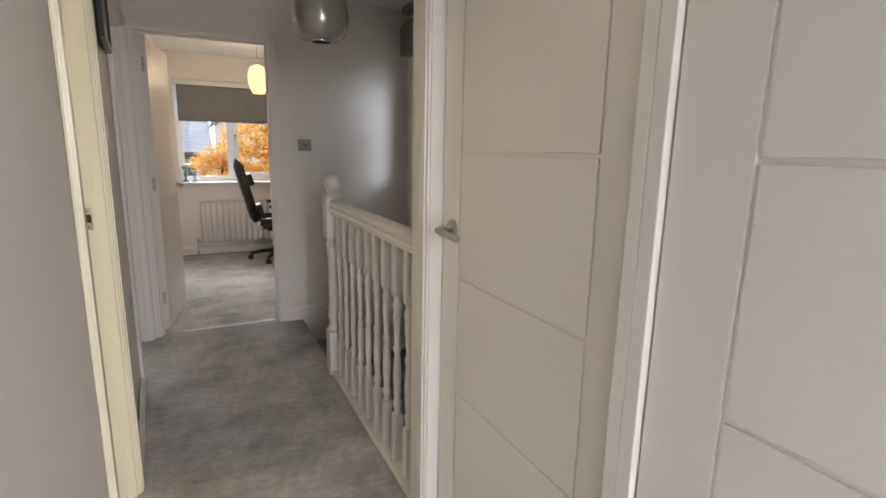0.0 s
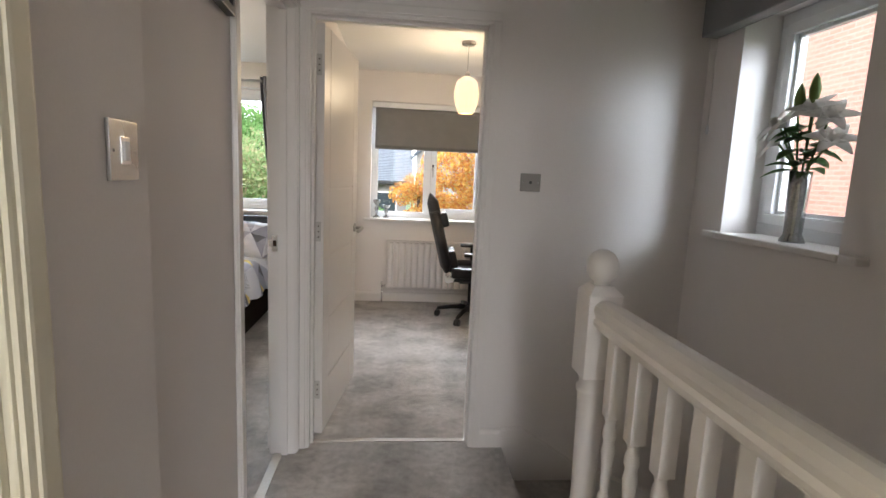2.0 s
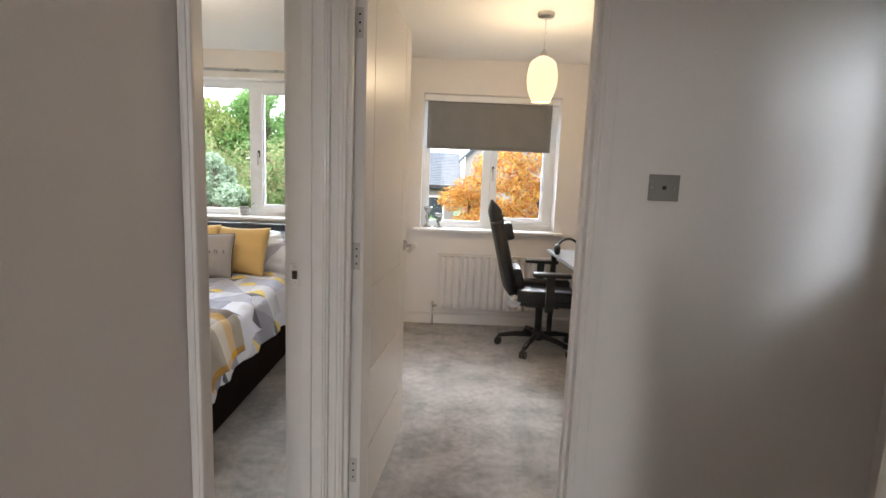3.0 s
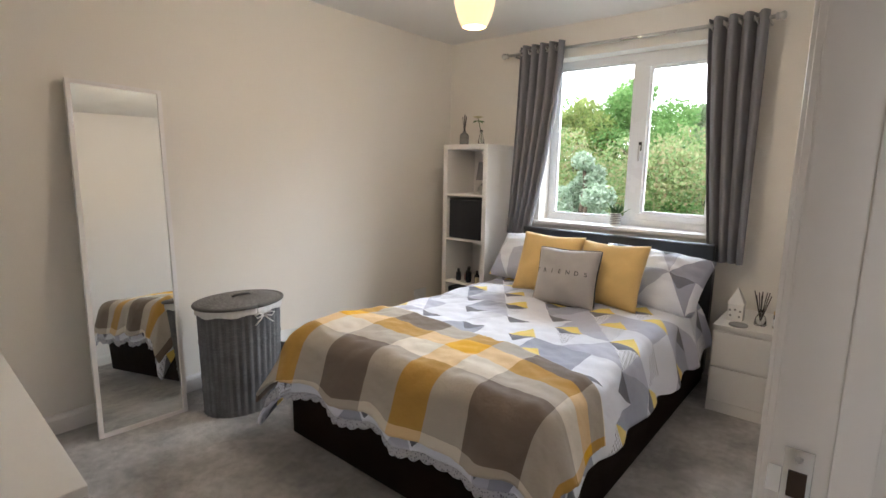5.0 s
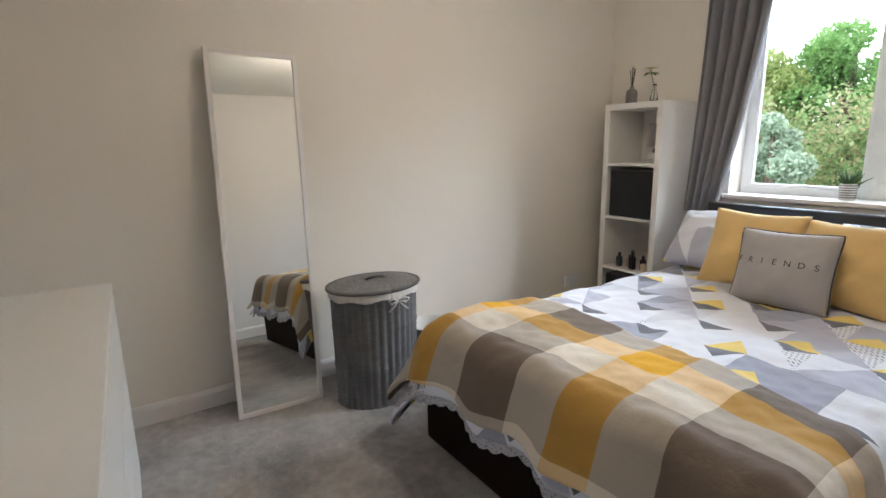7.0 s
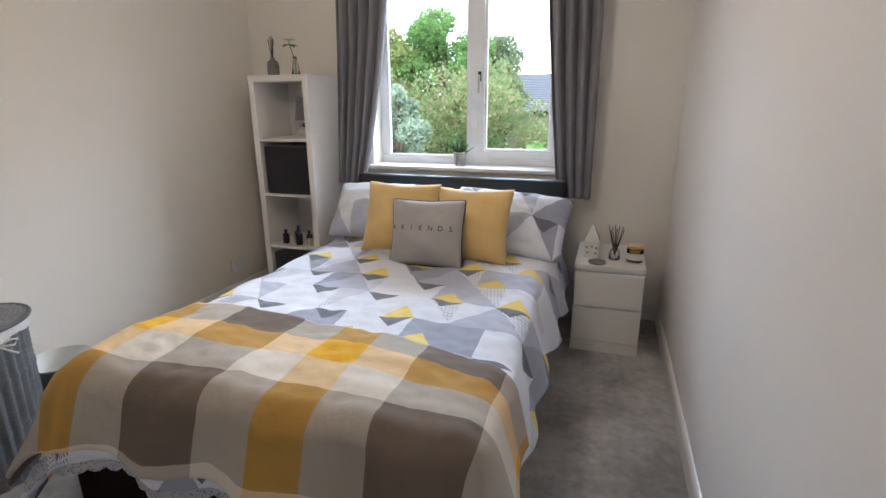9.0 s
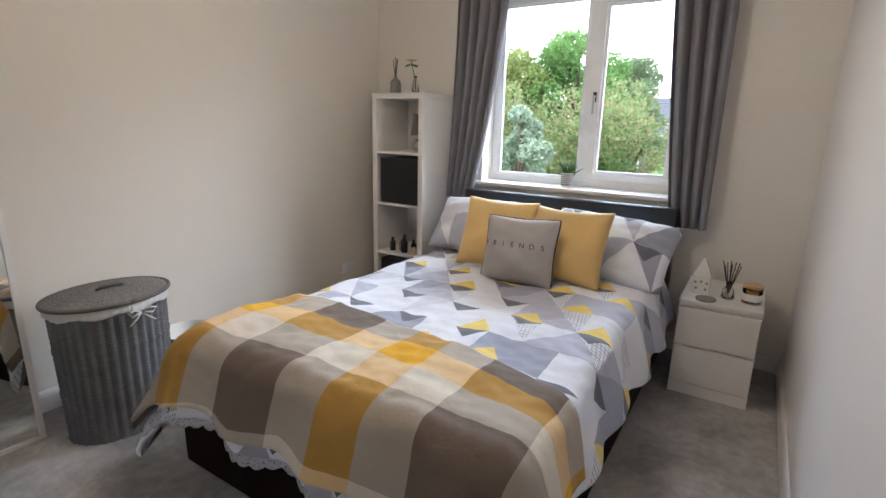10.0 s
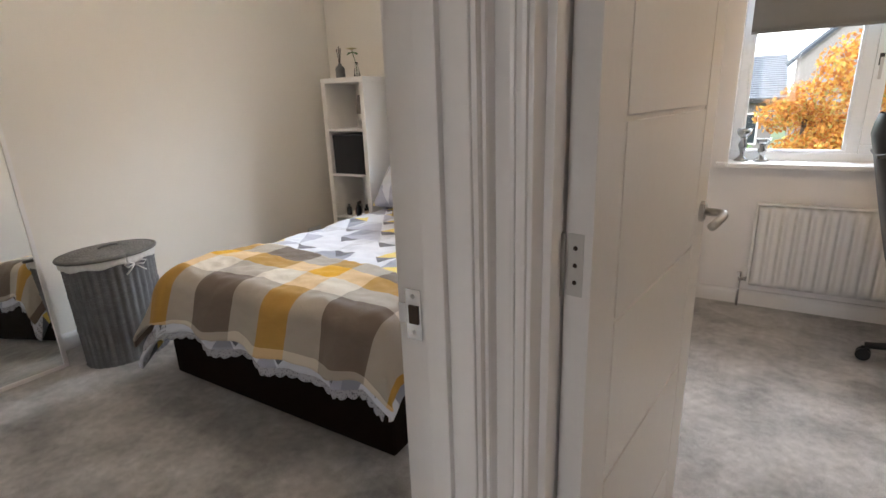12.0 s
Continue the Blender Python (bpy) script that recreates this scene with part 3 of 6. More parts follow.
def lever(parent, x, y, z, side, toward):
    """A round rose with a curved lever; side is the face's direction along y, toward the lever's along x."""
    part("rose", lathe([(0.026, 0), (0.026, 0.007), (0.023, 0.010)], 24), STEEL, parent, smooth=False, at=Matrix.Translation((x, y, z)) @ Euler((radians(-90 * side), 0, 0)).to_matrix().to_4x4())
    pts = [(x, y + side * 0.008, z), (x, y + side * 0.040, z), (x + toward * 0.008, y + side * 0.052, z), (x + toward * 0.03, y + side * 0.056, z), (x + toward * 0.07, y + side * 0.054, z - 0.004), (x + toward * 0.115, y + side * 0.048, z - 0.010)]
    part("lever", tube(pts, 0.010, 12), STEEL, parent, "brushed steel lever handle", True)


HINGE = surface("worn_hinge_steel", (0.62, 0.60, 0.57), 0.5, 0.3)


def door(name, m, w, label, flip=1, handles=(1, 1), hinges=True, lever_z=0.985, inset=0.055, rails=(0.27, 0.59, 0.91, 1.235), stile=0.11):
    """Leaf from its hinge at the origin along x; thickness along y times flip. Routed grooves on both faces."""
    ob = thing(name, m, label, "door", kind="structure")
    t, h0, h1, dp = 0.040, 0.008, DH - 0.004, 0.005
    ys = (dp, t - dp)
    leaf = part("leaf", box(0.0025, min(flip * ys[0], flip * ys[1]), h0, w - 0.0025, max(flip * ys[0], flip * ys[1]), h1), DOOR_WHITE, ob)
    zs = [h0, *rails, h1]
    for y0, y1 in ((0, dp), (t - dp, t)):
        y0, y1 = sorted((flip * y0, flip * y1))
        part("stile", box(0.0025, y0, h0, stile, y1, h1), DOOR_WHITE, leaf)
        part("stile", box(w - stile, y0, h0, w - 0.0025, y1, h1), DOOR_WHITE, leaf)
        for i in range(len(zs) - 1):
            part("panel", box(stile + 0.007, y0, zs[i] + (0.0045 if i else 0), w - stile - 0.007, y1, zs[i + 1] - (0.0045 if i < len(zs) - 2 else 0), 0.001, seg=1), DOOR_WHITE, leaf)
    part("latch_plate", box(w - 0.004, min(0, flip * t) + 0.008, 0.95, w - 0.002, max(0, flip * t) - 0.008, 1.09, 0.0005), STEEL, ob)
    for side, on in zip((-1, 1), handles):
        if on:
            face = (0 if side < 0 else t) if flip > 0 else (-t if side < 0 else 0)
            lever(ob, w - inset, face, lever_z, side, -1)
    if hinges:
        for z in (0.24, 1.035, 1.80):
            hg = part("hinge", tube([(-0.004, -flip * 0.004, z - 0.048), (-0.004, -flip * 0.004, z + 0.048)], 0.006, 10), STEEL, ob, "steel butt hinge")
            part("hinge_flap", box(0.0003, min(flip * 0.004, flip * 0.028), z - 0.047, 0.0022, max(flip * 0.004, flip * 0.028), z + 0.047), HINGE, hg)
            for dz in (-0.026, 0.0, 0.026):
                part("screw", ball((0.0004, flip * 0.016, z + dz), 0.004, sub=1, squash=(0.4, 1, 1)), BRASS_DARK, hg)
    return ob


door("door_study", pose(0.063, 4.838, 0, 0, 0, 83), 0.755, "open white door with routed grooves and steel lever", flip=-1)
door("door_bedroom", pose(-0.128, 3.903, 0, 0, 0, 170.0), 0.755, "open white bedroom door with steel lever beside the chest", flip=-1, lever_z=1.045)
door("door_cupboard", pose(0.985, 1.533, 0, 0, 0, 90), 0.744, "closed white door with routed grooves beside the banister", flip=-1, handles=(0, 1), hinges=False, lever_z=1.075, inset=0.07, rails=(0.24, 0.59, 0.94, 1.29), stile=0.105)
door("door_airing", pose(0.957, 1.467, 0, 0, 0, -90), 0.714, "closed white door with routed grooves on the landing", flip=1, handles=(1, 0), hinges=False, rails=(0.24, 0.59, 0.94, 1.29), stile=0.125)


# ---- windows ----
def window(name, axis, a0, a1, z0, z1, depth, split, label, handle_at=None, sash_side=1):
    """White frame with a fixed light and an opening sash; axis x: the pane faces along y at that depth."""
    ob = thing(name, Matrix(), label, "window", kind="structure")

    def blk(nm, s, e, lo, hi, d0, d1, material=UPVC, parent=ob, bev=0.006):
        p, q = depth + d0, depth + d1
        return part(nm, box(s, p, lo, e, q, hi, bev) if axis == "x" else box(p, s, lo, q, e, hi, bev), material, parent)
    w = 0.05
    fr = blk("window_frame", a0, a1, z0, z0 + w, 0, 0.065)
    blk("head", a0, a1, z1 - w, z1, 0, 0.065, parent=fr)
    blk("side", a0, a0 + w, z0 + w, z1 - w, 0, 0.065, parent=fr)
    blk("side", a1 - w, a1, z0 + w, z1 - w, 0, 0.065, parent=fr)
    lights = [(a0 + w, a1 - w, 1)]
    if split is not None:
        blk("mullion", split - 0.028, split + 0.028, z0 + w, z1 - w, 0, 0.065, parent=fr)
        lights = [(a0 + w, split - 0.028, 0), (split + 0.028, a1 - w, 1)]
        if sash_side < 0:
            lights = [(s, e, 1 - k) for s, e, k in lights]
    for s, e, opens in lights:
        lo, hi, g = z0 + w, z1 - w, 0.016
        if opens:
            sw = 0.045
            sa = blk("sash", s, e, lo, lo + sw, -0.014, 0.05)
            blk("rail", s, e, hi - sw, hi, -0.014, 0.05, parent=sa)
            blk("stile", s, s + sw, lo + sw, hi - sw, -0.014, 0.05, parent=sa)
            blk("stile", e - sw, e, lo + sw, hi - sw, -0.014, 0.05, parent=sa)
            s, e, lo, hi = s + sw, e - sw, lo + sw, hi - sw
        for ss, ee, ll, hh in ((s, e, lo, lo + g), (s, e, hi - g, hi), (s, s + g, lo + g, hi - g), (e - g, e, lo + g, hi - g)):
            blk("bead", ss, ee, ll, hh, 0.004, 0.03, bev=0.003)
        pane = blk("pane", s + 0.004, e - 0.004, lo + 0.004, hi - 0.004, 0.018, 0.024, PANE, bev=0)
        pane.visible_shadow = False
    if handle_at:
        a, z = handle_at
        hb = blk("handle_base", a - 0.010, a + 0.010, z - 0.03, z + 0.03, -0.026, -0.014, BLACK, bev=0.003)
        blk("handle_lever", a - 0.007, a + 0.007, z - 0.10, z + 0.01, -0.046, -0.034, STEEL, hb, bev=0.004)
        blk("handle_neck", a - 0.006, a + 0.006, z - 0.006, z + 0.006, -0.034, -0.026, STEEL, hb, bev=0.002)
    return ob


window("window_bedroom", "x", -2.0, -0.75, 0.90, 2.09, 7.72, -1.345, "white plastic casement window looking on trees", (-1.30, 1.46))
window("window_study", "x", 0.17, 1.36, 0.865, 2.03, 7.72, 0.755, "white plastic casement window behind a roller blind", (0.805, 1.40))
window("window_stair", "y", 3.885, 4.485, 1.13, 2.04, 2.02, None, "small white plastic casement window on the stairs", (3.945, 1.5))


def sill(name, x0, y0, x1, y1, z, label):
    return tagged(part(name, box(x0, y0, z - 0.026, x1, y1, z, 0.008, seg=3), GLOSS), label, "window sill", kind="structure")


sill("sill_bedroom", -2.0, YN - 0.06, -0.75, 7.72, 0.905, "white painted bedroom window board")
part("horn", box(-2.10, YN - 0.06, 0.879, -2.003, YN - 0.002, 0.905, 0.008), GLOSS, bpy.data.objects["sill_bedroom"])
part("horn", box(-0.747, YN - 0.06, 0.879, -0.66, YN - 0.002, 0.905, 0.008), GLOSS, bpy.data.objects["sill_bedroom"])
# greyer than the other woodwork: the board's shade is put into the colour
part("apron_moulding", box(-2.06, YN - 0.04, 0.82, -0.70, YN - 0.002, 0.876, 0.006), surface("shade_toned_trim", (0.62, 0.61, 0.6), 0.4), bpy.data.objects["sill_bedroom"])
sill("sill_study", 0.17, YN - 0.06, 1.36, 7.72, 0.868, "white painted study window board")
part("horn", box(0.11, YN - 0.06, 0.842, 0.167, YN - 0.002, 0.868, 0.008), GLOSS, bpy.data.objects["sill_study"])
part("horn", box(1.363, YN - 0.06, 0.842, 1.43, YN - 0.002, 0.868, 0.008), GLOSS, bpy.data.objects["sill_study"])
sill("sill_stair", 1.81, 3.84, 2.02, 4.45, 1.135, "white painted window board on the stairs")
part("horn", box(1.81, 3.77, 1.109, 1.857, 3.837, 1.135, 0.008), GLOSS, bpy.data.objects["sill_stair"])
part("horn", box(1.81, 4.453, 1.109, 1.857, 4.55, 1.135, 0.008), GLOSS, bpy.data.objects["sill_stair"])

# ---- stairs and banister ----
stairs = thing("staircase", Matrix(), "dark grey carpeted winding stairs going down beside the landing", "stairs", kind="structure")


def prism(corners, z0, z1):
    b = bmesh.new()
    lo = [b.verts.new((x, y, z0)) for x, y in corners]
    hi = [b.verts.new((x, y, z1)) for x, y in corners]
    n = len(corners)
    b.faces.new(lo[::-1])
    b.faces.new(hi)
    for i in range(n):
        b.faces.new((lo[i], lo[(i + 1) % n], hi[(i + 1) % n], hi[i]))
    return b


_px, _py = 1.0, 3.70
part("tread", prism([(_px, _py), (1.38, 4.72), (1.0, 4.72)], -0.60, -0.19), STAIR_CARPET, stairs)
part("tread", prism([(_px, _py), (1.86, 4.25), (1.86, 4.72), (1.38, 4.72)], -0.80, -0.38), STAIR_CARPET, stairs)
part("tread", prism([(_px, _py), (1.86, 3.70), (1.86, 4.25)], -1.0, -0.57), STAIR_CARPET, stairs)
for _i in range(10):
    part("tread", prism([(1.0, 3.70 - 0.225 * (_i + 1)), (1.86, 3.70 - 0.225 * (_i + 1)), (1.86, 3.70 - 0.225 * _i), (1.0, 3.70 - 0.225 * _i)], -1.2 - 0.19 * _i, -0.76 - 0.19 * _i), STAIR_CARPET, stairs)


def sloped_board(axis, a0, z0, a1, z1, place, sign, height=0.10):
    b = bmesh.new()
    t = 0.015 * sign
    v = []
    for a, z in ((a0, z0), (a1, z1)):
        for o, h in ((0, 0), (t, 0), (t, height - 0.012), (0.3 * t, height), (0, height)):
            v.append(b.verts.new((a, place + o, z + h) if axis == "x" else (place + o, a, z + h)))
    for i in range(5):
        b.faces.new((v[i], v[(i + 1) % 5], v[5 + (i + 1) % 5], v[5 + i]))
    b.faces.new(v[:5])
    b.faces.new(v[5:])
    return b


for _b in (sloped_board("x", 0.985, 0.0, 1.10, 0.005, 4.72, -1), sloped_board("x", 1.10, 0.005, 1.40, -0.20, 4.72, -1), sloped_board("x", 1.40, -0.20, 1.86, -0.37, 4.72, -1),
           sloped_board("y", 4.70, -0.36, 4.25, -0.40, 1.86, -1, 0.13), sloped_board("y", 4.25, -0.40, 3.70, -0.62, 1.86, -1, 0.13), sloped_board("y", 3.70, -0.62, 1.4, -2.56, 1.86, -1, 0.16)):
    tagged(part("baseboard", _b, GLOSS), "white painted string board stepping down beside the stairs", "skirting board", kind="structure")

banister = thing("banister", Matrix(), "white painted wooden banister with turned spindles at the stairs", "banister", kind="structure")
NX, NY = 1.005, 3.70
part("base_rail", box(0.968, 2.43, 0.0, 1.035, NY - 0.045, 0.028, 0.006), GLOSS, banister)
part("apron", box(0.99, 2.43, -0.25, 1.015, NY - 0.05, -0.004, 0.003), GLOSS, banister)
hand = profile_run([(-0.030, 0.953), (0.030, 0.953), (0.032, 0.963), (0.026, 0.973), (0.033, 0.990), (0.030, 1.006), (0.018, 1.016), (0, 1.020), (-0.018, 1.016), (-0.030, 1.006), (-0.033, 0.990), (-0.026, 0.973), (-0.032, 0.963)], "y", 2.44, NY - 0.04, 1, NX)
part("handrail", hand, GLOSS, banister, smooth=False)
part("rail_fillet", box(0.985, 2.44, 0.939, 1.025, NY - 0.045, 0.953, 0.003), GLOSS, banister)
S = 0.046
newel = part("newel_post", box(NX - S, NY - S, -0.35, NX + S, NY + S, 0.26, 0.004), GLOSS, banister, "square newel with a turned middle")
part("turned_shaft", lathe([(0.044, 0.26), (0.040, 0.285), (0.030, 0.30), (0.040, 0.335), (0.043, 0.36), (0.034, 0.385), (0.037, 0.395), (0.040, 0.40), (0.033, 0.42), (0.034, 0.55), (0.036, 0.70), (0.038, 0.745), (0.043, 0.752), (0.043, 0.765), (0.036, 0.772), (0.040, 0.80)], 28, centre=(NX, NY)), GLOSS, newel, smooth=True)
part("upper_block", box(NX - S, NY - S, 0.80, NX + S, NY + S, 1.03, 0.004), GLOSS, newel)
cap_b = bmesh.new()
_lo = [cap_b.verts.new((NX + sx * S, NY + sy * S, 1.03)) for sx, sy in ((-1, -1), (1, -1), (1, 1), (-1, 1))]
_hi = [cap_b.verts.new((NX + sx * 0.026, NY + sy * 0.026, 1.052)) for sx, sy in ((-1, -1), (1, -1), (1, 1), (-1, 1))]
for _i in range(4):
    cap_b.faces.new((_lo[_i], _lo[(_i + 1) % 4], _hi[(_i + 1) % 4], _hi[_i]))
cap_b.faces.new(_hi)
part("chamfer", cap_b, GLOSS, newel)
part("ball_finial", lathe([(0.020, 1.05), (0.020, 1.062), (0.030, 1.068), (0.040, 1.082), (0.043, 1.10), (0.040, 1.12), (0.030, 1.137), (0.015, 1.146), (0.002, 1.149)], 28, centre=(NX, NY)), GLOSS, newel, smooth=True)
half = part("half_newel", box(0.965, 2.432, -0.004, 1.045, 2.468, 1.02, 0.004), GLOSS, banister, "half newel fixed to the wall")
part("half_cap", lathe([(0.020, 1.02), (0.034, 1.035), (0.040, 1.06), (0.034, 1.085), (0.012, 1.10)], 20, centre=(1.005, 2.45), ry=0.45), GLOSS, half, smooth=True)
SPINDLE = [(0.017, 0.24), (0.012, 0.255), (0.016, 0.27), (0.018, 0.285), (0.012, 0.305), (0.014, 0.33), (0.018, 0.40), (0.015, 0.46), (0.011, 0.50), (0.016, 0.51), (0.016, 0.525), (0.011, 0.535), (0.013, 0.60), (0.017, 0.65), (0.013, 0.675), (0.018, 0.69), (0.016, 0.71), (0.012, 0.722), (0.016, 0.74)]


def spindle_parts(y):
    q = 0.0185
    ob = part("spindle", box(NX - q, y - q, 0.028, NX + q, y + q, 0.24, 0.003), GLOSS, banister)
    part("turning", lathe(SPINDLE, 16, centre=(NX, y)), GLOSS, ob, smooth=True)
    part("upper_square", box(NX - q, y - q, 0.74, NX + q, y + q, 0.939, 0.003), GLOSS, ob)


for _i in range(9):
    spindle_parts(3.565 - 0.123 * _i)

# ---- bedroom ----
bed = thing("bed", Matrix.Translation((-1.37, 6.4, 0)), "small double divan bed with a dark headboard under the window", "bed")
part("base", box(-0.665, -1.035, 0.03, 0.665, 0.98, 0.36, 0.012), DIVAN, bed, "dark brown fabric divan base")
part("mattress", box(-0.60, -0.965, 0.362, 0.60, 0.98, 0.522, 0.06, seg=4), WHITE_CLOTH, bed, "white mattress")
for _x, _y in ((-0.6, -0.96), (0.6, -0.96), (-0.6, 0.9), (0.6, 0.9)):
    part("foot", lathe([(0.02, 0.0), (0.025, 0.03)], 12, centre=(_x, _y)), BLACK, bed)
hb = part("headboard", box(-0.66, 1.0, 0.05, 0.66, 1.075, 0.862, 0.018, seg=3), LEATHER, bed, "black leatherette headboard")
for _z in (0.60, 0.77):
    part("seam", box(-0.645, 0.9965, _z, 0.645, 1.0, _z + 0.005, 0.0015), BLACK, hb)


def draped(x0, x1, y0, y1, top, left, right, front, back, flare, nu, nv, seed, puff=0.02, round_r=0.055, strip=None, hem=0.0, tail=0.0, scallop=0.0, skew=0.0):
    """Cloth over a bed: flat on top, rounded at the edges, hanging by left, right and front."""
    W, L = x1 - x0, y1 - y0

    def f(a, b):
        u, v = -left + a * (W + left + right), -front + b * (strip or (L + front + back))
        if v > 0 and skew:
            v *= 1 - skew * max(0.0, u / W) ** 2.2
        du = u if u < 0 else max(0.0, u - W)
        dv = v if v < 0 else max(0.0, v - L)
        if hem and v < 0:
            v0 = abs(dv) / 0.29
            dv *= 1 + v0 * hem * (noise.noise(Vector((u * 5.0, seed, 0))) + 0.5 * math.sin(u * 19 + seed))
        dv -= scallop * (1 - b) * abs(math.sin(u * 58)) if dv < 0 else 0
        d = math.hypot(du, dv)
        x, y = x0 + min(max(u, 0), W), y0 + min(max(v, 0), L)
        p = Vector((u * 3.1 + seed, v * 3.1, seed))
        z = top + puff * (noise.noise(p) + 0.6 * noise.noise(p * 2.3) + 0.36 * noise.noise(p * 6.0))
        if d > 0:
            ex, ey = du / d, dv / d
            side = abs(du) / (abs(du) + abs(dv)) if du < 0 else 0.0
            rr = round_r * (1 + 0.9 * side)
            q = min(d / rr, math.pi / 2)
            out = rr * math.sin(q)
            drop = rr * (1 - math.cos(q)) + max(0.0, d - rr * math.pi / 2)
            s = u if abs(dv) > abs(du) else v
            wave = math.sin(s * 17 + seed) * 0.5 + noise.noise(Vector((s * 6, seed, 1.0)))
            out += drop * flare * (1 - 0.2 * side) * (1.0 + 0.25 * wave) + 0.010 * wave * min(1, drop / 0.1)
            if du < 0 and dv < 0:
                drop *= 1 + tail * min(abs(du), abs(dv)) / max(abs(du), abs(dv))
                out += 0.22 * drop * min(abs(du), abs(dv)) / max(abs(du), abs(dv))
            elif du > 0 and dv < 0:
                drop *= 1 - 0.20 * min(abs(du), abs(dv)) / max(abs(du), abs(dv))
                out += 0.10 * drop * min(abs(du), abs(dv)) / max(abs(du), abs(dv))
            x, y, z = x + ex * out, y + ey * out, z - drop
        return Vector((x, y, max(z, 0.012)))

    def g(a, b):
        return (-left + a * (W + left + right), -front + b * (L + front + back))
    return sheet(nu, nv, f, g)


X0, X1, Y0 = -1.905, -0.78, 5.425
duvet = part("duvet", draped(X0, X1, Y0, 7.22, 0.555, 0.335, 0.28, 0.275, 0.0, 0.34, 150, 190, 2.0, 0.018, hem=0.05, tail=0.2), DUVET, smooth=True)
solid(duvet, 0.02)
tagged(duvet, "white duvet cover printed with grey and yellow triangles", "duvet")


lace = part("lace_edging", draped(X0 + 0.006, X1 - 0.006, Y0 + 0.008, 7.22, 0.552, 0.265, 0.22, 0.298, 0.0, 0.34, 460, 6, 2.0, 0.018, strip=0.06, hem=0.05, scallop=0.010), LACE, duvet, "pale crocheted lace edging", True)
solid(lace, 0.003)


def throw_uv(b):
    lay = b.loops.layers.uv.active
    for fc in b.faces:
        for lp in fc.loops:
            u, v = lp[lay].uv
            lp[lay].uv = (u + X0 + 1.70 + 0.74, 0.44 - v + 0.03 * math.sin(u * 2.2))
    return b


throw = part("throw_blanket", throw_uv(draped(X0 - 0.012, X1 + 0.012, Y0 - 0.014, Y0 + 0.44, 0.580, 0.335, 0.25, 0.262, 0.0, 0.34, 150, 80, 2.0, 0.018, 0.065, hem=0.05, skew=0.30)), THROW, smooth=True)
solid(throw, 0.012)
tagged(throw, "yellow, cream and taupe plaid throw over the foot of the bed", "blanket")


def cushion(name, w, h, depth, material, m, label, category, print_scale=1.0, pipe=None, pinch=0.06, seed=0.0, group="", crumple=0.05):
    """A stuffed square: two bulging sides that meet in a seam with pointed corners."""
    ob = thing(name, m, label, category, group)
    b = bmesh.new()
    lay = b.loops.layers.uv.new("UVMap")
    n = 26

    def place(i, j, s):
        a, c = 2 * i / n - 1, 2 * j / n - 1
        sag = 1 - pinch * (1 - a * a) * abs(c) ** 3, 1 - pinch * (1 - c * c) * abs(a) ** 3
        soft = 1 - 0.04 * abs(a * c) ** 5
        x, z = a * w / 2 * sag[1] * soft, c * h / 2 * sag[0] * soft
        fat = max(0.0, (1 - a ** 2) * (1 - c ** 2)) ** 0.55
        k = noise.noise(Vector((a * 1.6 + seed, c * 1.6, s * 2.0)))
        return Vector((x, s * (depth / 2 * fat * (1 + 0.22 * k + crumple * noise.noise(Vector((a * 4.5, c * 4.5 + seed, s)))) + 0.003), z))
    for s in (-1, 1):
        vs = [[b.verts.new(place(i, j, s)) for j in range(n + 1)] for i in range(n + 1)]
        for i in range(n):
            for j in range(n):
                q = b.faces.new((vs[i][j], vs[i + 1][j], vs[i + 1][j + 1], vs[i][j + 1]))
                for lp, (aa, cc) in zip(q.loops, ((i, j), (i + 1, j), (i + 1, j + 1), (i, j + 1))):
                    lp[lay].uv = (aa / n * w * print_scale + seed, cc / n * h * print_scale)
    bmesh.ops.remove_doubles(b, verts=b.verts, dist=0.0062)
    part("cover", b, material, ob, smooth=True)
    if pipe:
        pts = []
        for a, c in [(t, -1) for t in np.linspace(-1, 1, 14)] + [(1, t) for t in np.linspace(-1, 1, 14)[1:]] + [(t, 1) for t in np.linspace(1, -1, 14)[1:]] + [(-1, t) for t in np.linspace(1, -1, 14)[1:]]:
            soft = 1 - 0.04 * abs(a * c) ** 5
            pts.append((a * w / 2 * (1 - pinch * (1 - c * c) * abs(a) ** 3) * soft, 0, c * h / 2 * (1 - pinch * (1 - a * a) * abs(c) ** 3) * soft))
        part("piping", tube(pts, 0.0045, 6), pipe, ob, "dark piped edge", True)
    return ob


cushion("pillow", 0.64, 0.38, 0.20, PILLOW_PRINT, pose(-1.70, 7.07, 0.70, -44, 0, 4), "white pillow printed with grey and yellow triangles", "pillow", seed=0.4, group="pillows on the bed", crumple=0.3)
cushion("pillow", 0.66, 0.40, 0.20, PILLOW_PRINT, pose(-0.975, 7.02, 0.69, -46, 3, -5), "white pillow printed with grey and yellow triangles", "pillow", seed=1.9, group="pillows on the bed", crumple=0.3)
cushion("yellow_cushion", 0.41, 0.39, 0.17, MUSTARD, pose(-1.485, 6.80, 0.73, -24, 1, 4), "plump mustard yellow cushion leaning on the pillows", "cushion", pinch=0.115, seed=0.2, group="cushions on the bed")
cushion("yellow_cushion", 0.41, 0.39, 0.17, MUSTARD, pose(-1.105, 6.79, 0.72, -25, -1, -4), "plump mustard yellow cushion leaning on the pillows", "cushion", pinch=0.115, seed=3.1, group="cushions on the bed")
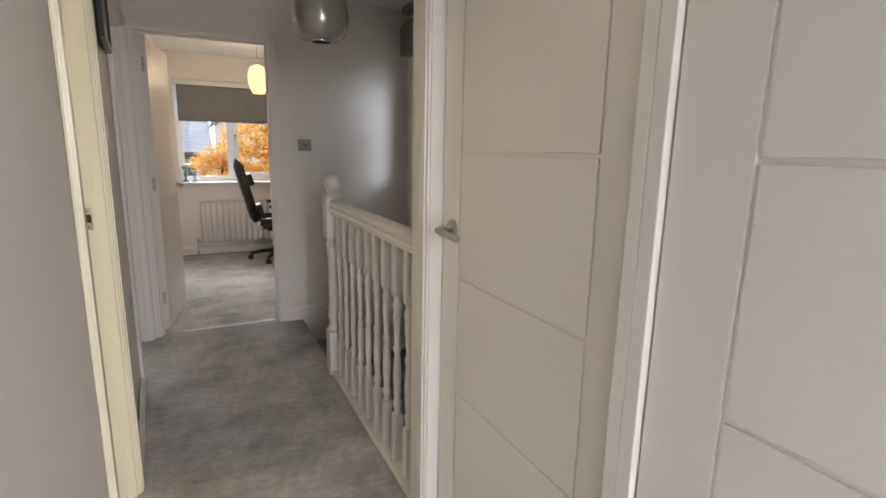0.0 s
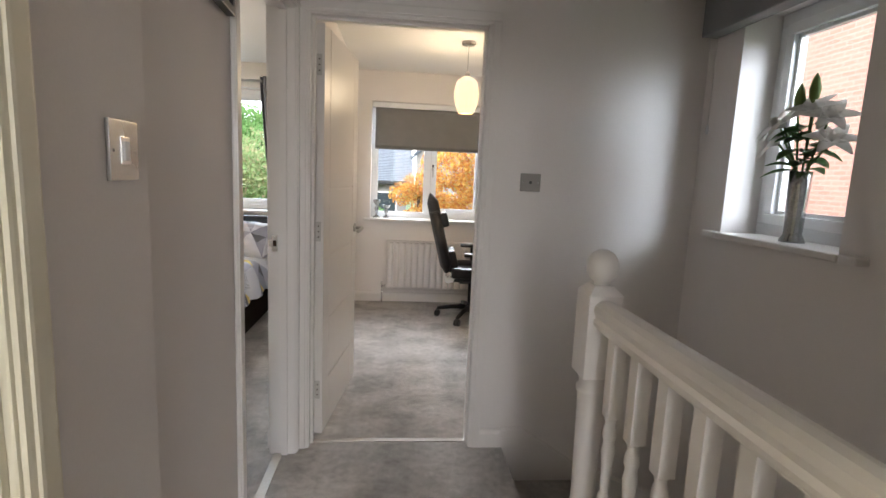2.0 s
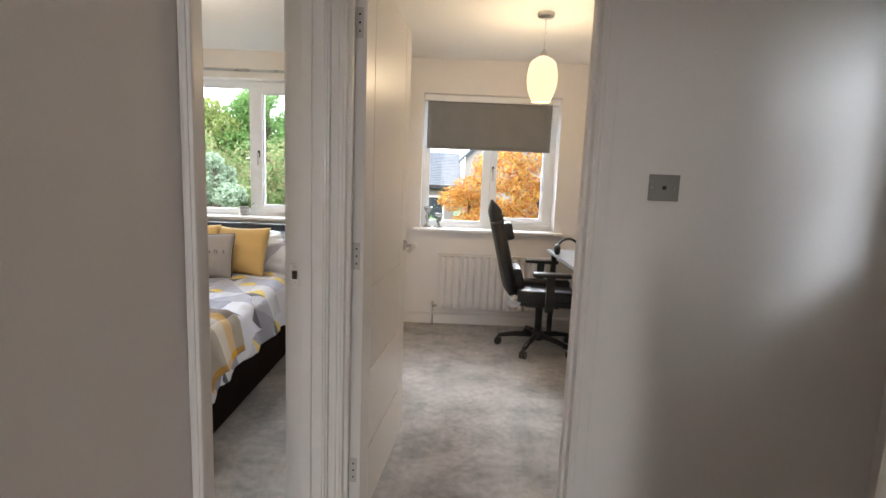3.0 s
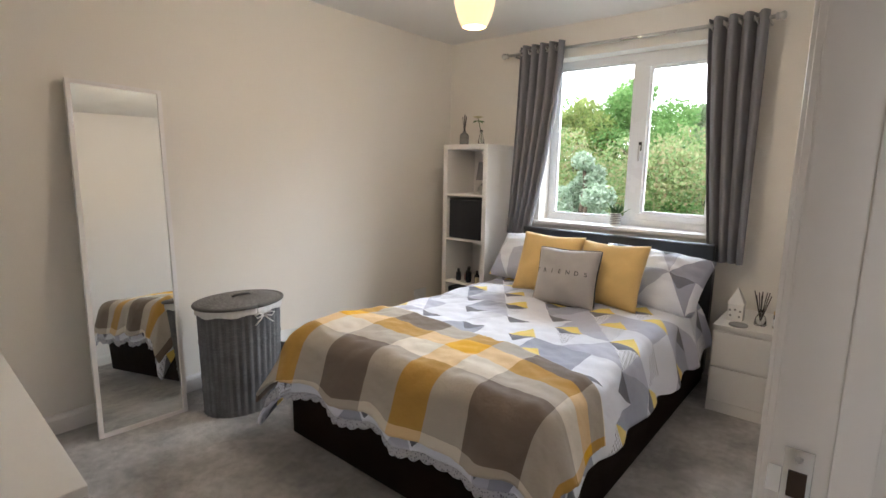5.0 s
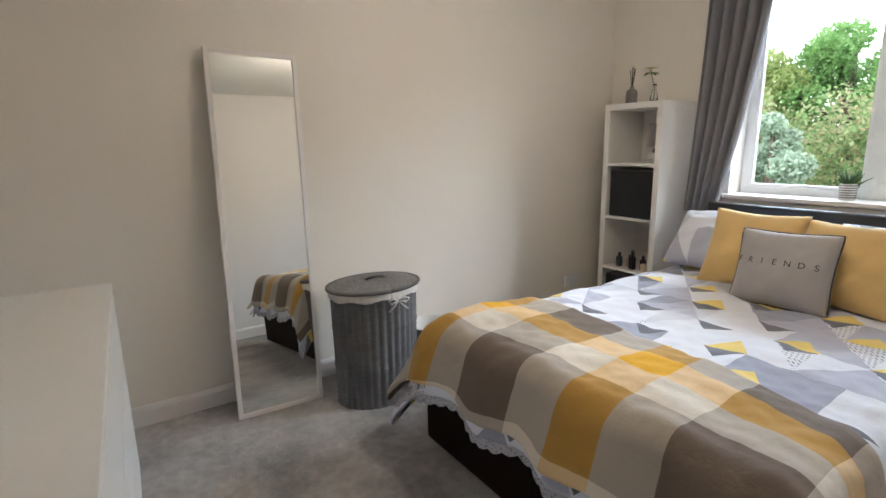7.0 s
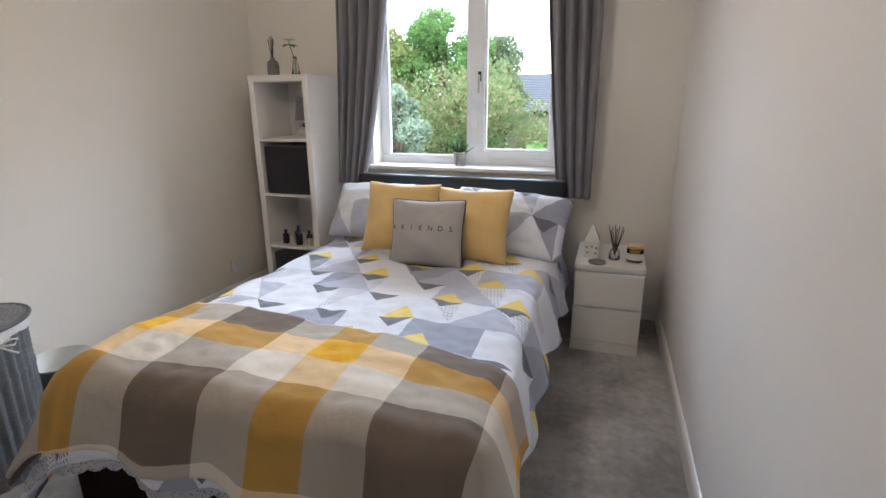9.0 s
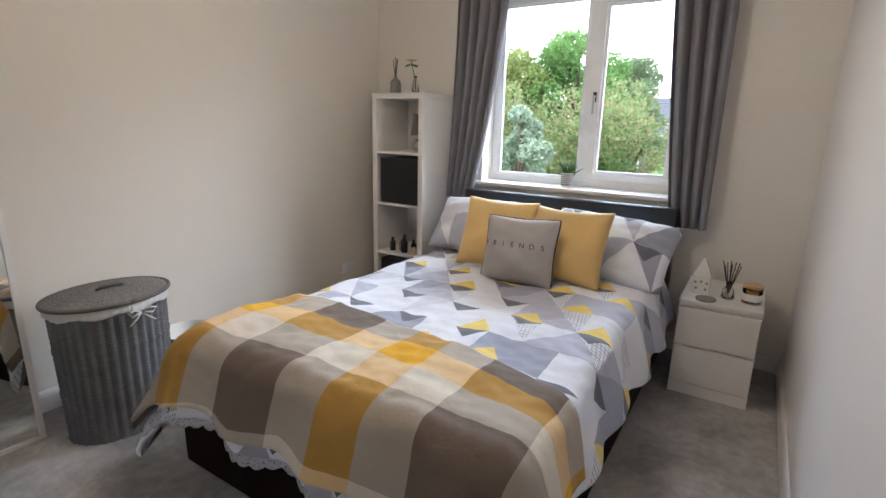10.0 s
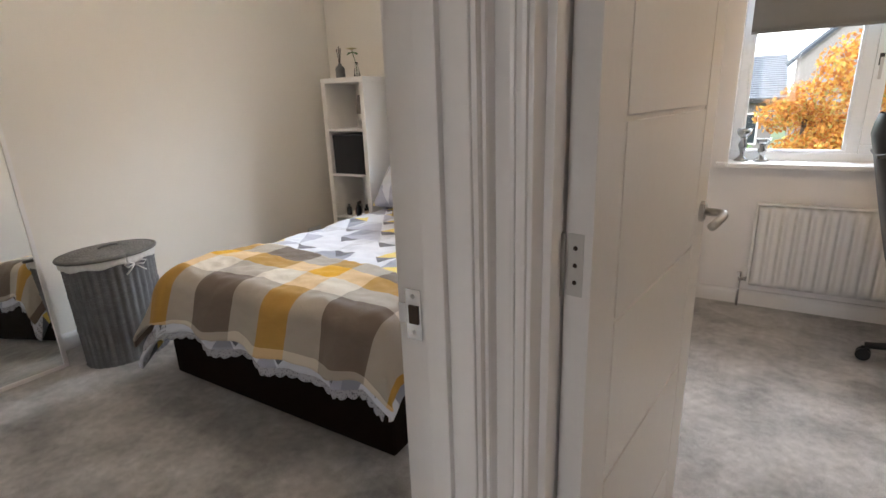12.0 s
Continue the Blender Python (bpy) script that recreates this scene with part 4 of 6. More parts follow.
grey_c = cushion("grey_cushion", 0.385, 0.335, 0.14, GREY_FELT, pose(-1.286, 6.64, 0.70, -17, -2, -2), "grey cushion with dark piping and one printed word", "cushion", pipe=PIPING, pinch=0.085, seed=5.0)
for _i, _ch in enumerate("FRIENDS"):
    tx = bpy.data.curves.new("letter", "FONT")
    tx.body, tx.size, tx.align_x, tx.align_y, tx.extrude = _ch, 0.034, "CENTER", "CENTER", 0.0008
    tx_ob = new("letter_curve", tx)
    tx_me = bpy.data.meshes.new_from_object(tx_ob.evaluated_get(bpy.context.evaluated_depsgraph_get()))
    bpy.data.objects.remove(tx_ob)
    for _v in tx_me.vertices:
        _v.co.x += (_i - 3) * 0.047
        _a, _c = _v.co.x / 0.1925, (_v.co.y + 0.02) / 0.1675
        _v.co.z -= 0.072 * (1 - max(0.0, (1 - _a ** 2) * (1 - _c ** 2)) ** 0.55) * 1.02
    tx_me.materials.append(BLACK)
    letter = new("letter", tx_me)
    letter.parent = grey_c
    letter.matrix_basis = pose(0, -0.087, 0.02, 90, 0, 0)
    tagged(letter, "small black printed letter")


def cube_shelf():
    ob = thing("shelving_unit", Matrix.Translation((-2.44, 7.375, 0)), "tall white open cube shelving unit in the corner", "shelf")
    w, d, h, t = 0.21, 0.185, 1.47, 0.038
    for s in (-1, 1):
        part("side_panel", box(min(s * w, s * (w - t)), -d, 0.0, max(s * w, s * (w - t)), d, h - t, 0.0025), WHITE_FOIL, ob)
    part("top_panel", box(-w, -d, h - t + 0.0005, w, d, h, 0.0025), WHITE_FOIL, ob)
    part("bottom_panel", box(-w + t, -d, 0, w - t, d, t, 0.0025), WHITE_FOIL, ob)
    for i in range(1, 4):
        z = t + i * 0.3507 - 0.016
        part("shelf_board", box(-w + t, -d + 0.002, z, w - t, d - 0.002, z + 0.016, 0.0015), WHITE_FOIL, ob)
    part("back_panel", box(-w + t, d - 0.006, t, w - t, d - 0.001, h - t), WHITE_FOIL, ob)
    return ob


cube_shelf()


def storage_box(place, w, d, h, label):
    ob = thing("storage_box", Matrix.Translation(place), label, "storage box", "fabric boxes in the shelving unit")
    part("shell", box(-w / 2, -d / 2, 0, w / 2, d / 2, h, 0.008, seg=3), NAVY_BOX, ob)
    part("front_hem", box(-w / 2 + 0.004, -d / 2 - 0.003, h - 0.03, w / 2 - 0.004, -d / 2 + 0.001, h - 0.004, 0.001), NAVY_BOX, ob)
    return ob


storage_box((-2.43, 7.37, 0.7405), 0.32, 0.34, 0.305, "black fabric storage box on a white shelf")
storage_box((-2.43, 7.37, 0.0385), 0.32, 0.34, 0.30, "black fabric storage box at the foot of the shelf")


def reeds(parent, n, base, h, spread, material, r=0.0016, seed=1):
    rnd = random.Random(seed)
    for i in range(n):
        a = 2 * math.pi * i / n + rnd.uniform(-0.3, 0.3)
        s = spread * rnd.uniform(0.5, 1.0)
        part("reed", tube([base, (base[0] + s * math.cos(a), base[1] + s * math.sin(a), base[2] + h * rnd.uniform(0.85, 1.05))], r, 6), material, parent)


def diffuser(name, place, label, body_mat, profile, neck, h, spread, reed_mat, n=6, seed=1, r=0.0016):
    ob = thing(name, Matrix.Translation(place), label, "reed diffuser")
    part("bottle", lathe(profile, 24), body_mat, ob, smooth=True)
    reeds(ob, n, (0, 0, neck), h, spread, reed_mat, r, seed)
    return ob


diffuser("reed_diffuser", (-2.535, 7.30, 1.4705), "grey stone reed diffuser on top of the shelving unit", GREY_STONE,
         [(0.030, 0), (0.036, 0.004), (0.036, 0.07), (0.030, 0.085), (0.014, 0.095), (0.014, 0.108), (0.009, 0.108), (0.009, 0.08)], 0.08, 0.15, 0.03, DARK_REED, 6, 4, 0.002)


def petal_ring(c, n, length, width, up, material, parent, name="petal", seed=0, curl=0.3, axis=(0, 0, 1)):
    rnd = random.Random(seed)
    turn = Vector(axis).to_track_quat("Z", "Y")
    for i in range(n):
        a = 2 * math.pi * i / n + rnd.uniform(-0.15, 0.15)
        d = Vector((math.cos(a), math.sin(a), up)).normalized()
        s = Vector((-math.sin(a), math.cos(a), 0))
        nrm = d.cross(s)

        def f(p, q, d=d, s=s, nrm=nrm):
            wd = width * math.sin(math.pi * min(1, p * 0.93 + 0.05)) ** 0.8 * (q - 0.5)
            return Vector(c) + turn @ (d * (length * p) + s * wd + nrm * (-curl * length * p * p + 0.25 * abs(wd)))
        solid(part(name, sheet(6, 4, f), material, parent, smooth=True), 0.0012)


def flower_vase(place):
    ob = thing("bud_vase", Matrix.Translation(place), "small clear glass vase with one cream flower", "vase")
    part("glass", lathe([(0.022, 0), (0.026, 0.01), (0.020, 0.05), (0.010, 0.09), (0.013, 0.11), (0.010, 0.11), (0.008, 0.09), (0.017, 0.05), (0.022, 0.012), (0.0, 0.010)], 20, cap=False), CLEAR, ob, smooth=True)
    part("stem", tube([(0, 0, 0.012), (0.0, 0, 0.09), (-0.02, 0, 0.15), (-0.035, 0, 0.20)], 0.0025, 6), STEM, ob)
    petal_ring((-0.035, 0, 0.20), 7, 0.045, 0.03, 0.6, PETAL_YELLOW, ob, seed=1)
    petal_ring((-0.03, 0, 0.18), 4, 0.055, 0.028, 0.1, LEAF, ob, "leaf", 3)
    return ob


flower_vase((-2.385, 7.32, 1.4705))


def clutter_bottle(name, place, r, h, material, label, cap=BLACK):
    ob = thing(name, Matrix.Translation(place), label, "bottle", "toiletries on the shelf")
    part("body", lathe([(r * 0.9, 0), (r, 0.004), (r, h * 0.66), (r * 0.85, h * 0.72), (r * 0.4, h * 0.76), (r * 0.4, h * 0.8)], 16), material, ob, smooth=False)
    part("cap", lathe([(r * 0.5, h * 0.8), (r * 0.5, h), (r * 0.42, h + 0.002)], 16), cap, ob)
    return ob


_glassy = surface("dark_bottle", (0.02, 0.022, 0.03), 0.15, vary=0.1, bump=0)
_pink = surface("pink_bottle", (0.40, 0.22, 0.20), 0.3, bump=0)
for _x, _y, _r, _h, _m, _l in ((-2.53, 7.26, 0.024, 0.12, _glassy, "dark glass perfume bottle on a white shelf"), (-2.47, 7.29, 0.022, 0.10, _pink, "pink glass perfume bottle on a white shelf"), (-2.42, 7.25, 0.026, 0.15, _glassy, "tall dark bottle on a white shelf"),
                               (-2.36, 7.28, 0.022, 0.12, _glassy, "dark glass perfume bottle on a white shelf"), (-2.33, 7.24, 0.020, 0.09, WAX, "cream bottle with a black cap on a shelf"), (-2.49, 7.35, 0.025, 0.13, STEEL, "silver bottle on a white shelf")):
    clutter_bottle("perfume_bottle", (_x, _y, 0.3895), _r * 0.9, _h * 0.78, _m, _l)


def table_lamp(place):
    ob = thing("table_lamp", Matrix.Translation(place), "small lamp with a silver base and grey shade", "lamp")
    part("base", lathe([(0.045, 0), (0.06, 0.02), (0.06, 0.05), (0.03, 0.085), (0.012, 0.10), (0.012, 0.13)], 24), CHROME, ob, smooth=True)
    part("shade", lathe([(0.075, 0.11), (0.075, 0.112), (0.058, 0.25), (0.056, 0.25)], 28, cap=False), fabric("grey_lampshade", (0.22, 0.2, 0.2)), ob, smooth=True)
    return ob


table_lamp((-2.36, 7.36, 1.0905))


def leaning_mirror():
    """Framed mirror whose foot stands off the wall and whose head rests on it."""
    h, w = 1.665, 0.402
    ob = thing("leaning_mirror", Matrix.Translation((-2.675, 4.949, 0)) @ pose(0, 0, 0, -1.5, -6.0, 0), "tall mirror in a slim white frame leaning on the wall", "mirror")
    f, d = 0.02, 0.022
    part("frame_side", box(-d, -w / 2, 0, 0, -w / 2 + f, h, 0.002), GLOSS, ob)
    part("frame_side", box(-d, w / 2 - f, 0, 0, w / 2, h, 0.002), GLOSS, ob)
    part("frame_rail", box(-d, -w / 2 + f, 0, 0, w / 2 - f, f, 0.002), GLOSS, ob)
    part("frame_rail", box(-d, -w / 2 + f, h - f, 0, w / 2 - f, h, 0.002), GLOSS, ob)
    part("mirror_glass", box(-d + 0.006, -w / 2 + f, f, -0.008, w / 2 - f, h - f), MIRROR, ob, "silvered mirror glass")
    return ob


leaning_mirror()


def hamper():
    ob = thing("laundry_hamper", pose(-2.553, 5.398, 0, 0, 0, 0), "oval grey wicker laundry hamper with a white liner", "hamper")
    rx, ry, h = 0.165, 0.215, 0.56
    n, rows = 204, 48

    def body(a, b):
        t = 2 * math.pi * a
        k = 0.95 + 0.05 * b
        weave = 0.0032 * math.cos(34 * t) + 0.0012 * math.cos(17 * t + math.pi * round(b * rows))
        hoop = 0.004 if abs(b - 0.68) < 0.012 or abs(b - 0.36) < 0.012 or b < 0.02 else 0.0
        return Vector(((rx * k + weave + hoop) * math.cos(t), (ry * k + weave + hoop) * math.sin(t), b * h))
    part("basket", sheet(n, rows, body, lambda a, b: (a * 34, b * 40)), WICKER, ob, "woven grey wicker sides", True)
    part("floor", lathe([(0.001, 0.004), (0.93, 0.004)], 40, rx=rx, ry=ry, cap=False), WICKER, ob)

    def liner(a, b):
        t = 2 * math.pi * a
        r = 1.035 + 0.012 * math.sin(40 * t) * b + 0.02 * math.sin(math.pi * b)
        return Vector((rx * r * math.cos(t), ry * r * math.sin(t), h + 0.012 - b * (0.040 + 0.005 * math.sin(9 * t))))
    solid(part("liner", sheet(140, 8, liner), WHITE_CLOTH, ob, "white cotton liner turned over the rim", True), 0.003)

    def lid(a, b):
        t = 2 * math.pi * a
        weave = 0.0016 * math.cos(30 * t + math.pi * round(b * 14)) * (0 if b < 0.05 else 1)
        z = h + 0.02 + 0.028 * (1 - b * b) + weave
        return Vector((rx * 1.07 * b * math.cos(t), ry * 1.07 * b * math.sin(t), z if b < 0.999 else h + 0.012))
    lid_ob = part("lid", sheet(120, 28, lid, lambda a, b: (a * 36, b * 8)), WICKER_LID, ob, "woven grey wicker lid", True)
    part("rim", tube([(rx * 1.07 * math.cos(2 * math.pi * i / 60), ry * 1.07 * math.sin(2 * math.pi * i / 60), h + 0.016) for i in range(61)], 0.009, 8), WICKER_LID, lid_ob, smooth=True)
    part("loop_handle", tube([(0.02, -0.05, h + 0.046), (0.028, -0.035, h + 0.056), (0.034, 0, h + 0.060), (0.028, 0.035, h + 0.056), (0.02, 0.05, h + 0.046)], 0.006, 8), WICKER_LID, lid_ob, smooth=True)
    bx, by, bz = rx * 1.06 * math.cos(0.15) + 0.006, ry * 1.06 * math.sin(0.15), h - 0.035
    for s in (-1, 1):
        part("bow_loop", tube([(bx, by, bz), (bx + 0.012, by + s * 0.03, bz + 0.016), (bx + 0.010, by + s * 0.055, bz + 0.008), (bx + 0.012, by + s * 0.04, bz - 0.008), (bx, by, bz)], 0.004, 6), WHITE_CLOTH, ob, "white ribbon bow", True)
        part("bow_tail", tube([(bx, by, bz), (bx + 0.006, by + s * 0.02, bz - 0.02), (bx + 0.004, by + s * 0.05, bz - 0.045)], 0.0038, 6), WHITE_CLOTH, ob, smooth=True)
    return ob


hamper()

bin_ob = thing("waste_bin", Matrix.Translation((-2.60, 5.748, 0)), "grey waste bin with a white inside", "bin")
part("outside", lathe([(0.085, 0.0), (0.09, 0.004), (0.122, 0.275), (0.126, 0.28), (0.122, 0.285)], 36, cap=False), surface("grey_bin", (0.20, 0.21, 0.215), 0.4), bin_ob, smooth=True)
part("inside", lathe([(0.001, 0.008), (0.084, 0.008), (0.120, 0.28), (0.122, 0.285)], 36, cap=False), surface("white_bin", (0.78, 0.79, 0.78), 0.35), bin_ob, "white inside", True)


def drawer_unit(name, m, w, d, h, rows, cols, label, category, plinth=0.06):
    """Foil-faced chest: body, top and handle-less drawer fronts; the front faces -y."""
    ob = thing(name, m, label, category)
    part("body", box(-w / 2 + 0.002, -d / 2 + 0.022, 0, w / 2 - 0.002, d / 2, h - 0.018, 0.002), WHITE_FOIL, ob)
    part("top", box(-w / 2, -d / 2, h - 0.0178, w / 2, d / 2, h, 0.002), WHITE_FOIL, ob)
    part("plinth", box(-w / 2 + 0.002, -d / 2 + 0.006, 0, w / 2 - 0.002, -d / 2 + 0.0215, plinth, 0.001), WHITE_FOIL, ob)
    fh = (h - 0.018 - plinth - 0.012) / rows
    for i in range(rows):
        for j in range(cols):
            cw = (w - 0.004) / cols
            x0, z0 = -w / 2 + 0.002 + j * cw, plinth + 0.004 + i * fh
            part("drawer_front", box(x0 + 0.0015, -d / 2 + 0.001, z0, x0 + cw - 0.0015, -d / 2 + 0.0195, z0 + fh - 0.012, 0.003), WHITE_FOIL, ob)
    return ob


drawer_unit("bedside_table", Matrix.Translation((-0.435, 7.265, 0)), 0.35, 0.46, 0.488, 2, 1, "small white two-drawer bedside table", "bedside table")
drawer_unit("chest_of_drawers", pose(-1.71, 4.130, 0, 0, 0, 178.2), 1.48, 0.39, 0.78, 3, 2, "wide white chest of drawers with a bare top", "chest of drawers")

# things on the bedside table
tea = thing("ceramic_house", Matrix.Translation((-0.535, 7.20, 0.4885)), "white ceramic house tealight holder on the bedside table", "ornament")
_hb = bmesh.new()
box(-0.038, -0.036, 0, 0.038, 0.036, 0.095, 0.003, bm=_hb)
part("walls", _hb, CERAMIC, tea)
_rb = bmesh.new()
_q = [_rb.verts.new(p) for p in ((-0.041, -0.039, 0.0955), (0.041, -0.039, 0.0955), (0.041, 0.039, 0.0955), (-0.041, 0.039, 0.0955), (0, -0.006, 0.185), (0, 0.006, 0.185))]
for _f in ((0, 1, 4), (2, 3, 5), (1, 2, 5, 4), (3, 0, 4, 5), (3, 2, 1, 0)):
    _rb.faces.new([_q[i] for i in _f])
part("roof", _rb, CERAMIC, tea)
for _i, (_x, _z) in enumerate(((-0.025, 0.06), (0.0, 0.065), (0.025, 0.058), (-0.02, 0.03), (0.022, 0.028))):
    part("opening", box(_x - 0.005, -0.0375, _z - 0.005, _x + 0.005, -0.0362, _z + 0.006), GREY_STONE, tea, "small dark cut-out")
diffuser("reed_diffuser", (-0.415, 7.18, 0.4885), "clear glass diffuser with dark reeds on the bedside table", CLEAR,
         [(0.028, 0), (0.031, 0.004), (0.024, 0.045), (0.010, 0.065), (0.010, 0.085), (0.007, 0.085), (0.007, 0.065), (0.020, 0.042), (0.026, 0.008), (0.002, 0.006)], 0.02, 0.165, 0.055, DARK_REED, 8, 9, 0.0026)
cj = thing("candle_jar", Matrix.Translation((-0.315, 7.16, 0.4885)), "amber candle jar with a wooden lid", "candle")
part("jar", lathe([(0.038, 0), (0.042, 0.004), (0.042, 0.072), (0.040, 0.076), (0.038, 0.072), (0.038, 0.006), (0.001, 0.005)], 28, cap=False), AMBER, cj, smooth=True)
part("wax", lathe([(0.0365, 0.007), (0.0365, 0.068)], 28), WAX, cj, "pale wax")
part("label_paper", lathe([(0.0425, 0.018), (0.0425, 0.052)], 28, cap=False), WHITE_CLOTH, cj, "white paper label")
part("lid", lathe([(0.041, 0.0765), (0.043, 0.078), (0.043, 0.09), (0.040, 0.092)], 28), WOOD, cj, "round wooden lid")
dish = thing("coaster", Matrix.Translation((-0.50, 7.085, 0.4885)), "round grey stone coaster", "coaster")
part("disc", lathe([(0.042, 0), (0.045, 0.002), (0.045, 0.009), (0.042, 0.011)], 32), GREY_STONE, dish)
part("felt_base", lathe([(0.036, -0.0003), (0.036, 0.001)], 24), PIPING, dish)


def curtain(name, x_top0, x_top1, x_bot0, x_bot1, z_top, z_bot, y, folds, label, sweep=0.0):
    ob = thing(name, Matrix.Translation((0, y, 0)), label, "curtain", "bedroom curtains")

    def f(a, b):
        s = b ** 1.3
        x0, x1 = x_top0 + (x_bot0 - x_top0) * s, x_top1 + (x_bot1 - x_top1) * (b ** (1.0 + sweep))
        dep = 0.038 * (1 - 0.35 * b)
        w = math.sin(2 * math.pi * folds * a) + 0.18 * noise.noise(Vector((a * 7, b * 3, x_top0)))
        return Vector((x0 + (x1 - x0) * (a + 0.012 * math.cos(2 * math.pi * folds * a)), dep * w, z_top + (z_bot - z_top) * b + 0.01 * noise.noise(Vector((a * 5, x_top0, 2.0))) * b))
    solid(part("cloth", sheet(folds * 18, 60, f), CURTAIN, ob, smooth=True), 0.003)
    for k in range(folds * 2):
        a = (k + 0.5) / (folds * 2)
        xx = x_top0 + (x_top1 - x_top0) * a
        part("eyelet", lathe([(0.020, -0.003), (0.029, -0.003), (0.029, 0.003), (0.020, 0.003), (0.020, -0.003)], 20, cap=False), STEEL, ob, "steel eyelet", at=pose(xx, 0, z_top - 0.045, 0, 90 + 25 * (1 if k % 2 else -1), 0))
    return ob


curtain("curtain", -2.16, -1.80, -2.22, -2.02, 2.185, 0.79, 7.47, 5, "grey eyelet curtain drawn aside and tucked behind the headboard", 0.5)
curtain("curtain", -0.885, -0.58, -0.765, -0.575, 2.175, 0.755, 7.47, 4, "grey eyelet curtain drawn aside at the window", 0.0)
pole = thing("curtain_pole", Matrix.Translation((0, 7.47, 2.135)), "brushed steel curtain pole above the bedroom window", "curtain pole")
part("rod", tube([(-2.26, 0, 0), (-0.55, 0, 0)], 0.011, 14), STEEL, pole, smooth=True)
for _x, _s in ((-2.26, -1), (-0.55, 1)):
    part("finial", lathe([(0.012, 0), (0.019, 0.006), (0.019, 0.016), (0.014, 0.02), (0.022, 0.03), (0.024, 0.042), (0.016, 0.052), (0.002, 0.055)], 18), STEEL, pole, "stepped steel finial", True, pose(_x, 0, 0, 0, 90 * _s, 0))
for _x in (-2.20, -0.575):
    part("bracket", tube([(_x, 0, -0.014), (_x, 0.108, -0.014)], 0.007, 10), STEEL, pole)


def succulent(place):
    ob = thing("succulent_plant", Matrix.Translation(place), "green succulent in a white and grey ridged pot on the sill", "plant")
    prof = []
    for i in range(15):
        z = i / 14 * 0.088
        prof.append((0.033 + 0.006 * z / 0.088 + (0.0012 if i % 2 else 0), z))
    part("pot", lathe(prof + [(0.036, 0.088), (0.034, 0.07), (0.001, 0.07)], 28), CERAMIC, ob)
    for i in range(6):
        z = 0.012 + i * 0.0125
        part("band", lathe([(0.0355 + 0.006 * z / 0.088, z), (0.0358 + 0.006 * z / 0.088, z + 0.0075)], 28, cap=False), GREY_STONE, ob, "grey painted band")
    rnd = random.Random(6)
    for i in range(20):
        a, up = i * 2.4, 0.5 + 1.6 * (i / 20)
        d = Vector((math.cos(a), math.sin(a), up)).normalized()
        ln = 0.075 + 0.045 * rnd.random()
        part("leaf", tube([Vector((0, 0, 0.07)), Vector((0, 0, 0.07)) + d * ln * 0.5 + Vector((0, 0, -0.004)), Vector((0, 0, 0.075)) + d * ln], 0.008, 6, taper=0.12), LEAF, ob, smooth=True)
    return ob


succulent((-1.41, 7.63, 0.9055))


def pendant(name, x, y, z_bottom, height, radius, label, material, cable_mat):
    ob = thing(name, Matrix.Translation((x, y, 0)), label, "ceiling lamp", "lit glass pendants")
    prof = []
    n = 22
    for i in range(n + 1):
        t = i / n
        r = radius * (0.52 + 0.48 * math.sin(math.pi * min(1.0, t * 0.95 + 0.02)) ** 0.75) if t < 0.8 else radius * (0.52 + 0.48 * math.sin(math.pi * 0.78) ** 0.75) * (1 - ((t - 0.8) / 0.2) ** 2 * 0.75)
        prof.append((r, z_bottom + t * height))
    b = bmesh.new()
    m = 48
    rings = [[b.verts.new((r * (1 + 0.03 * math.cos(16 * 2 * math.pi * k / m)) * math.cos(2 * math.pi * k / m), r * (1 + 0.03 * math.cos(16 * 2 * math.pi * k / m)) * math.sin(2 * math.pi * k / m), z)) for k in range(m)] for r, z in prof]
    for p, q in zip(rings, rings[1:]):
        for k in range(m):
            b.faces.new((p[k], p[(k + 1) % m], q[(k + 1) % m], q[k]))
    sh = part("shade", b, material, ob, "ribbed amber glass shade, lit", True)
    sh.visible_shadow = False
    part("bulb", ball((0, 0, z_bottom + height * 0.45), 0.03, squash=(1, 1, 1.25)), BULB, ob, "glowing bulb", True).visible_shadow = False
    part("lamp_holder", lathe([(0.02, z_bottom + height * 0.72), (0.02, z_bottom + height + 0.02), (0.008, z_bottom + height + 0.04)], 18), STEEL, ob)
    part("cable", tube([(0, 0, z_bottom + height), (0, 0, CEIL - 0.02)], 0.003, 8), cable_mat, ob)
    part("ceiling_rose", lathe([(0.052, CEIL - 0.0005), (0.052, CEIL - 0.018), (0.045, CEIL - 0.026), (0.004, CEIL - 0.028)], 28), STEEL, ob)
    return ob


BULB = lit_glass("glowing_bulb", (1, 0.9, 0.7), 9.0)
pendant("pendant_lamp", -1.40, 5.88, 1.875, 0.25, 0.085, "amber ribbed glass pendant lamp, lit, over the bed", SHADE_LIT, STEEL)
sock = thing("wall_socket", Matrix.Translation((-2.904, 7.20, 0.22)), "white plastic wall socket low on the bedroom wall", "socket")
part("plate", box(0, -0.073, -0.043, 0.009, 0.073, 0.043, 0.003), UPVC, sock)
for _y in (-0.035, 0.035):
    part("rocker", box(0.0095, _y - 0.008, 0.008, 0.013, _y + 0.008, 0.028, 0.001), UPVC, sock)

# ---- study ----
pendant("pendant_lamp", 0.945, 6.32, 1.80, 0.27, 0.092, "amber ribbed glass pendant lamp, lit, in the study", SHADE_LIT, STEEL)


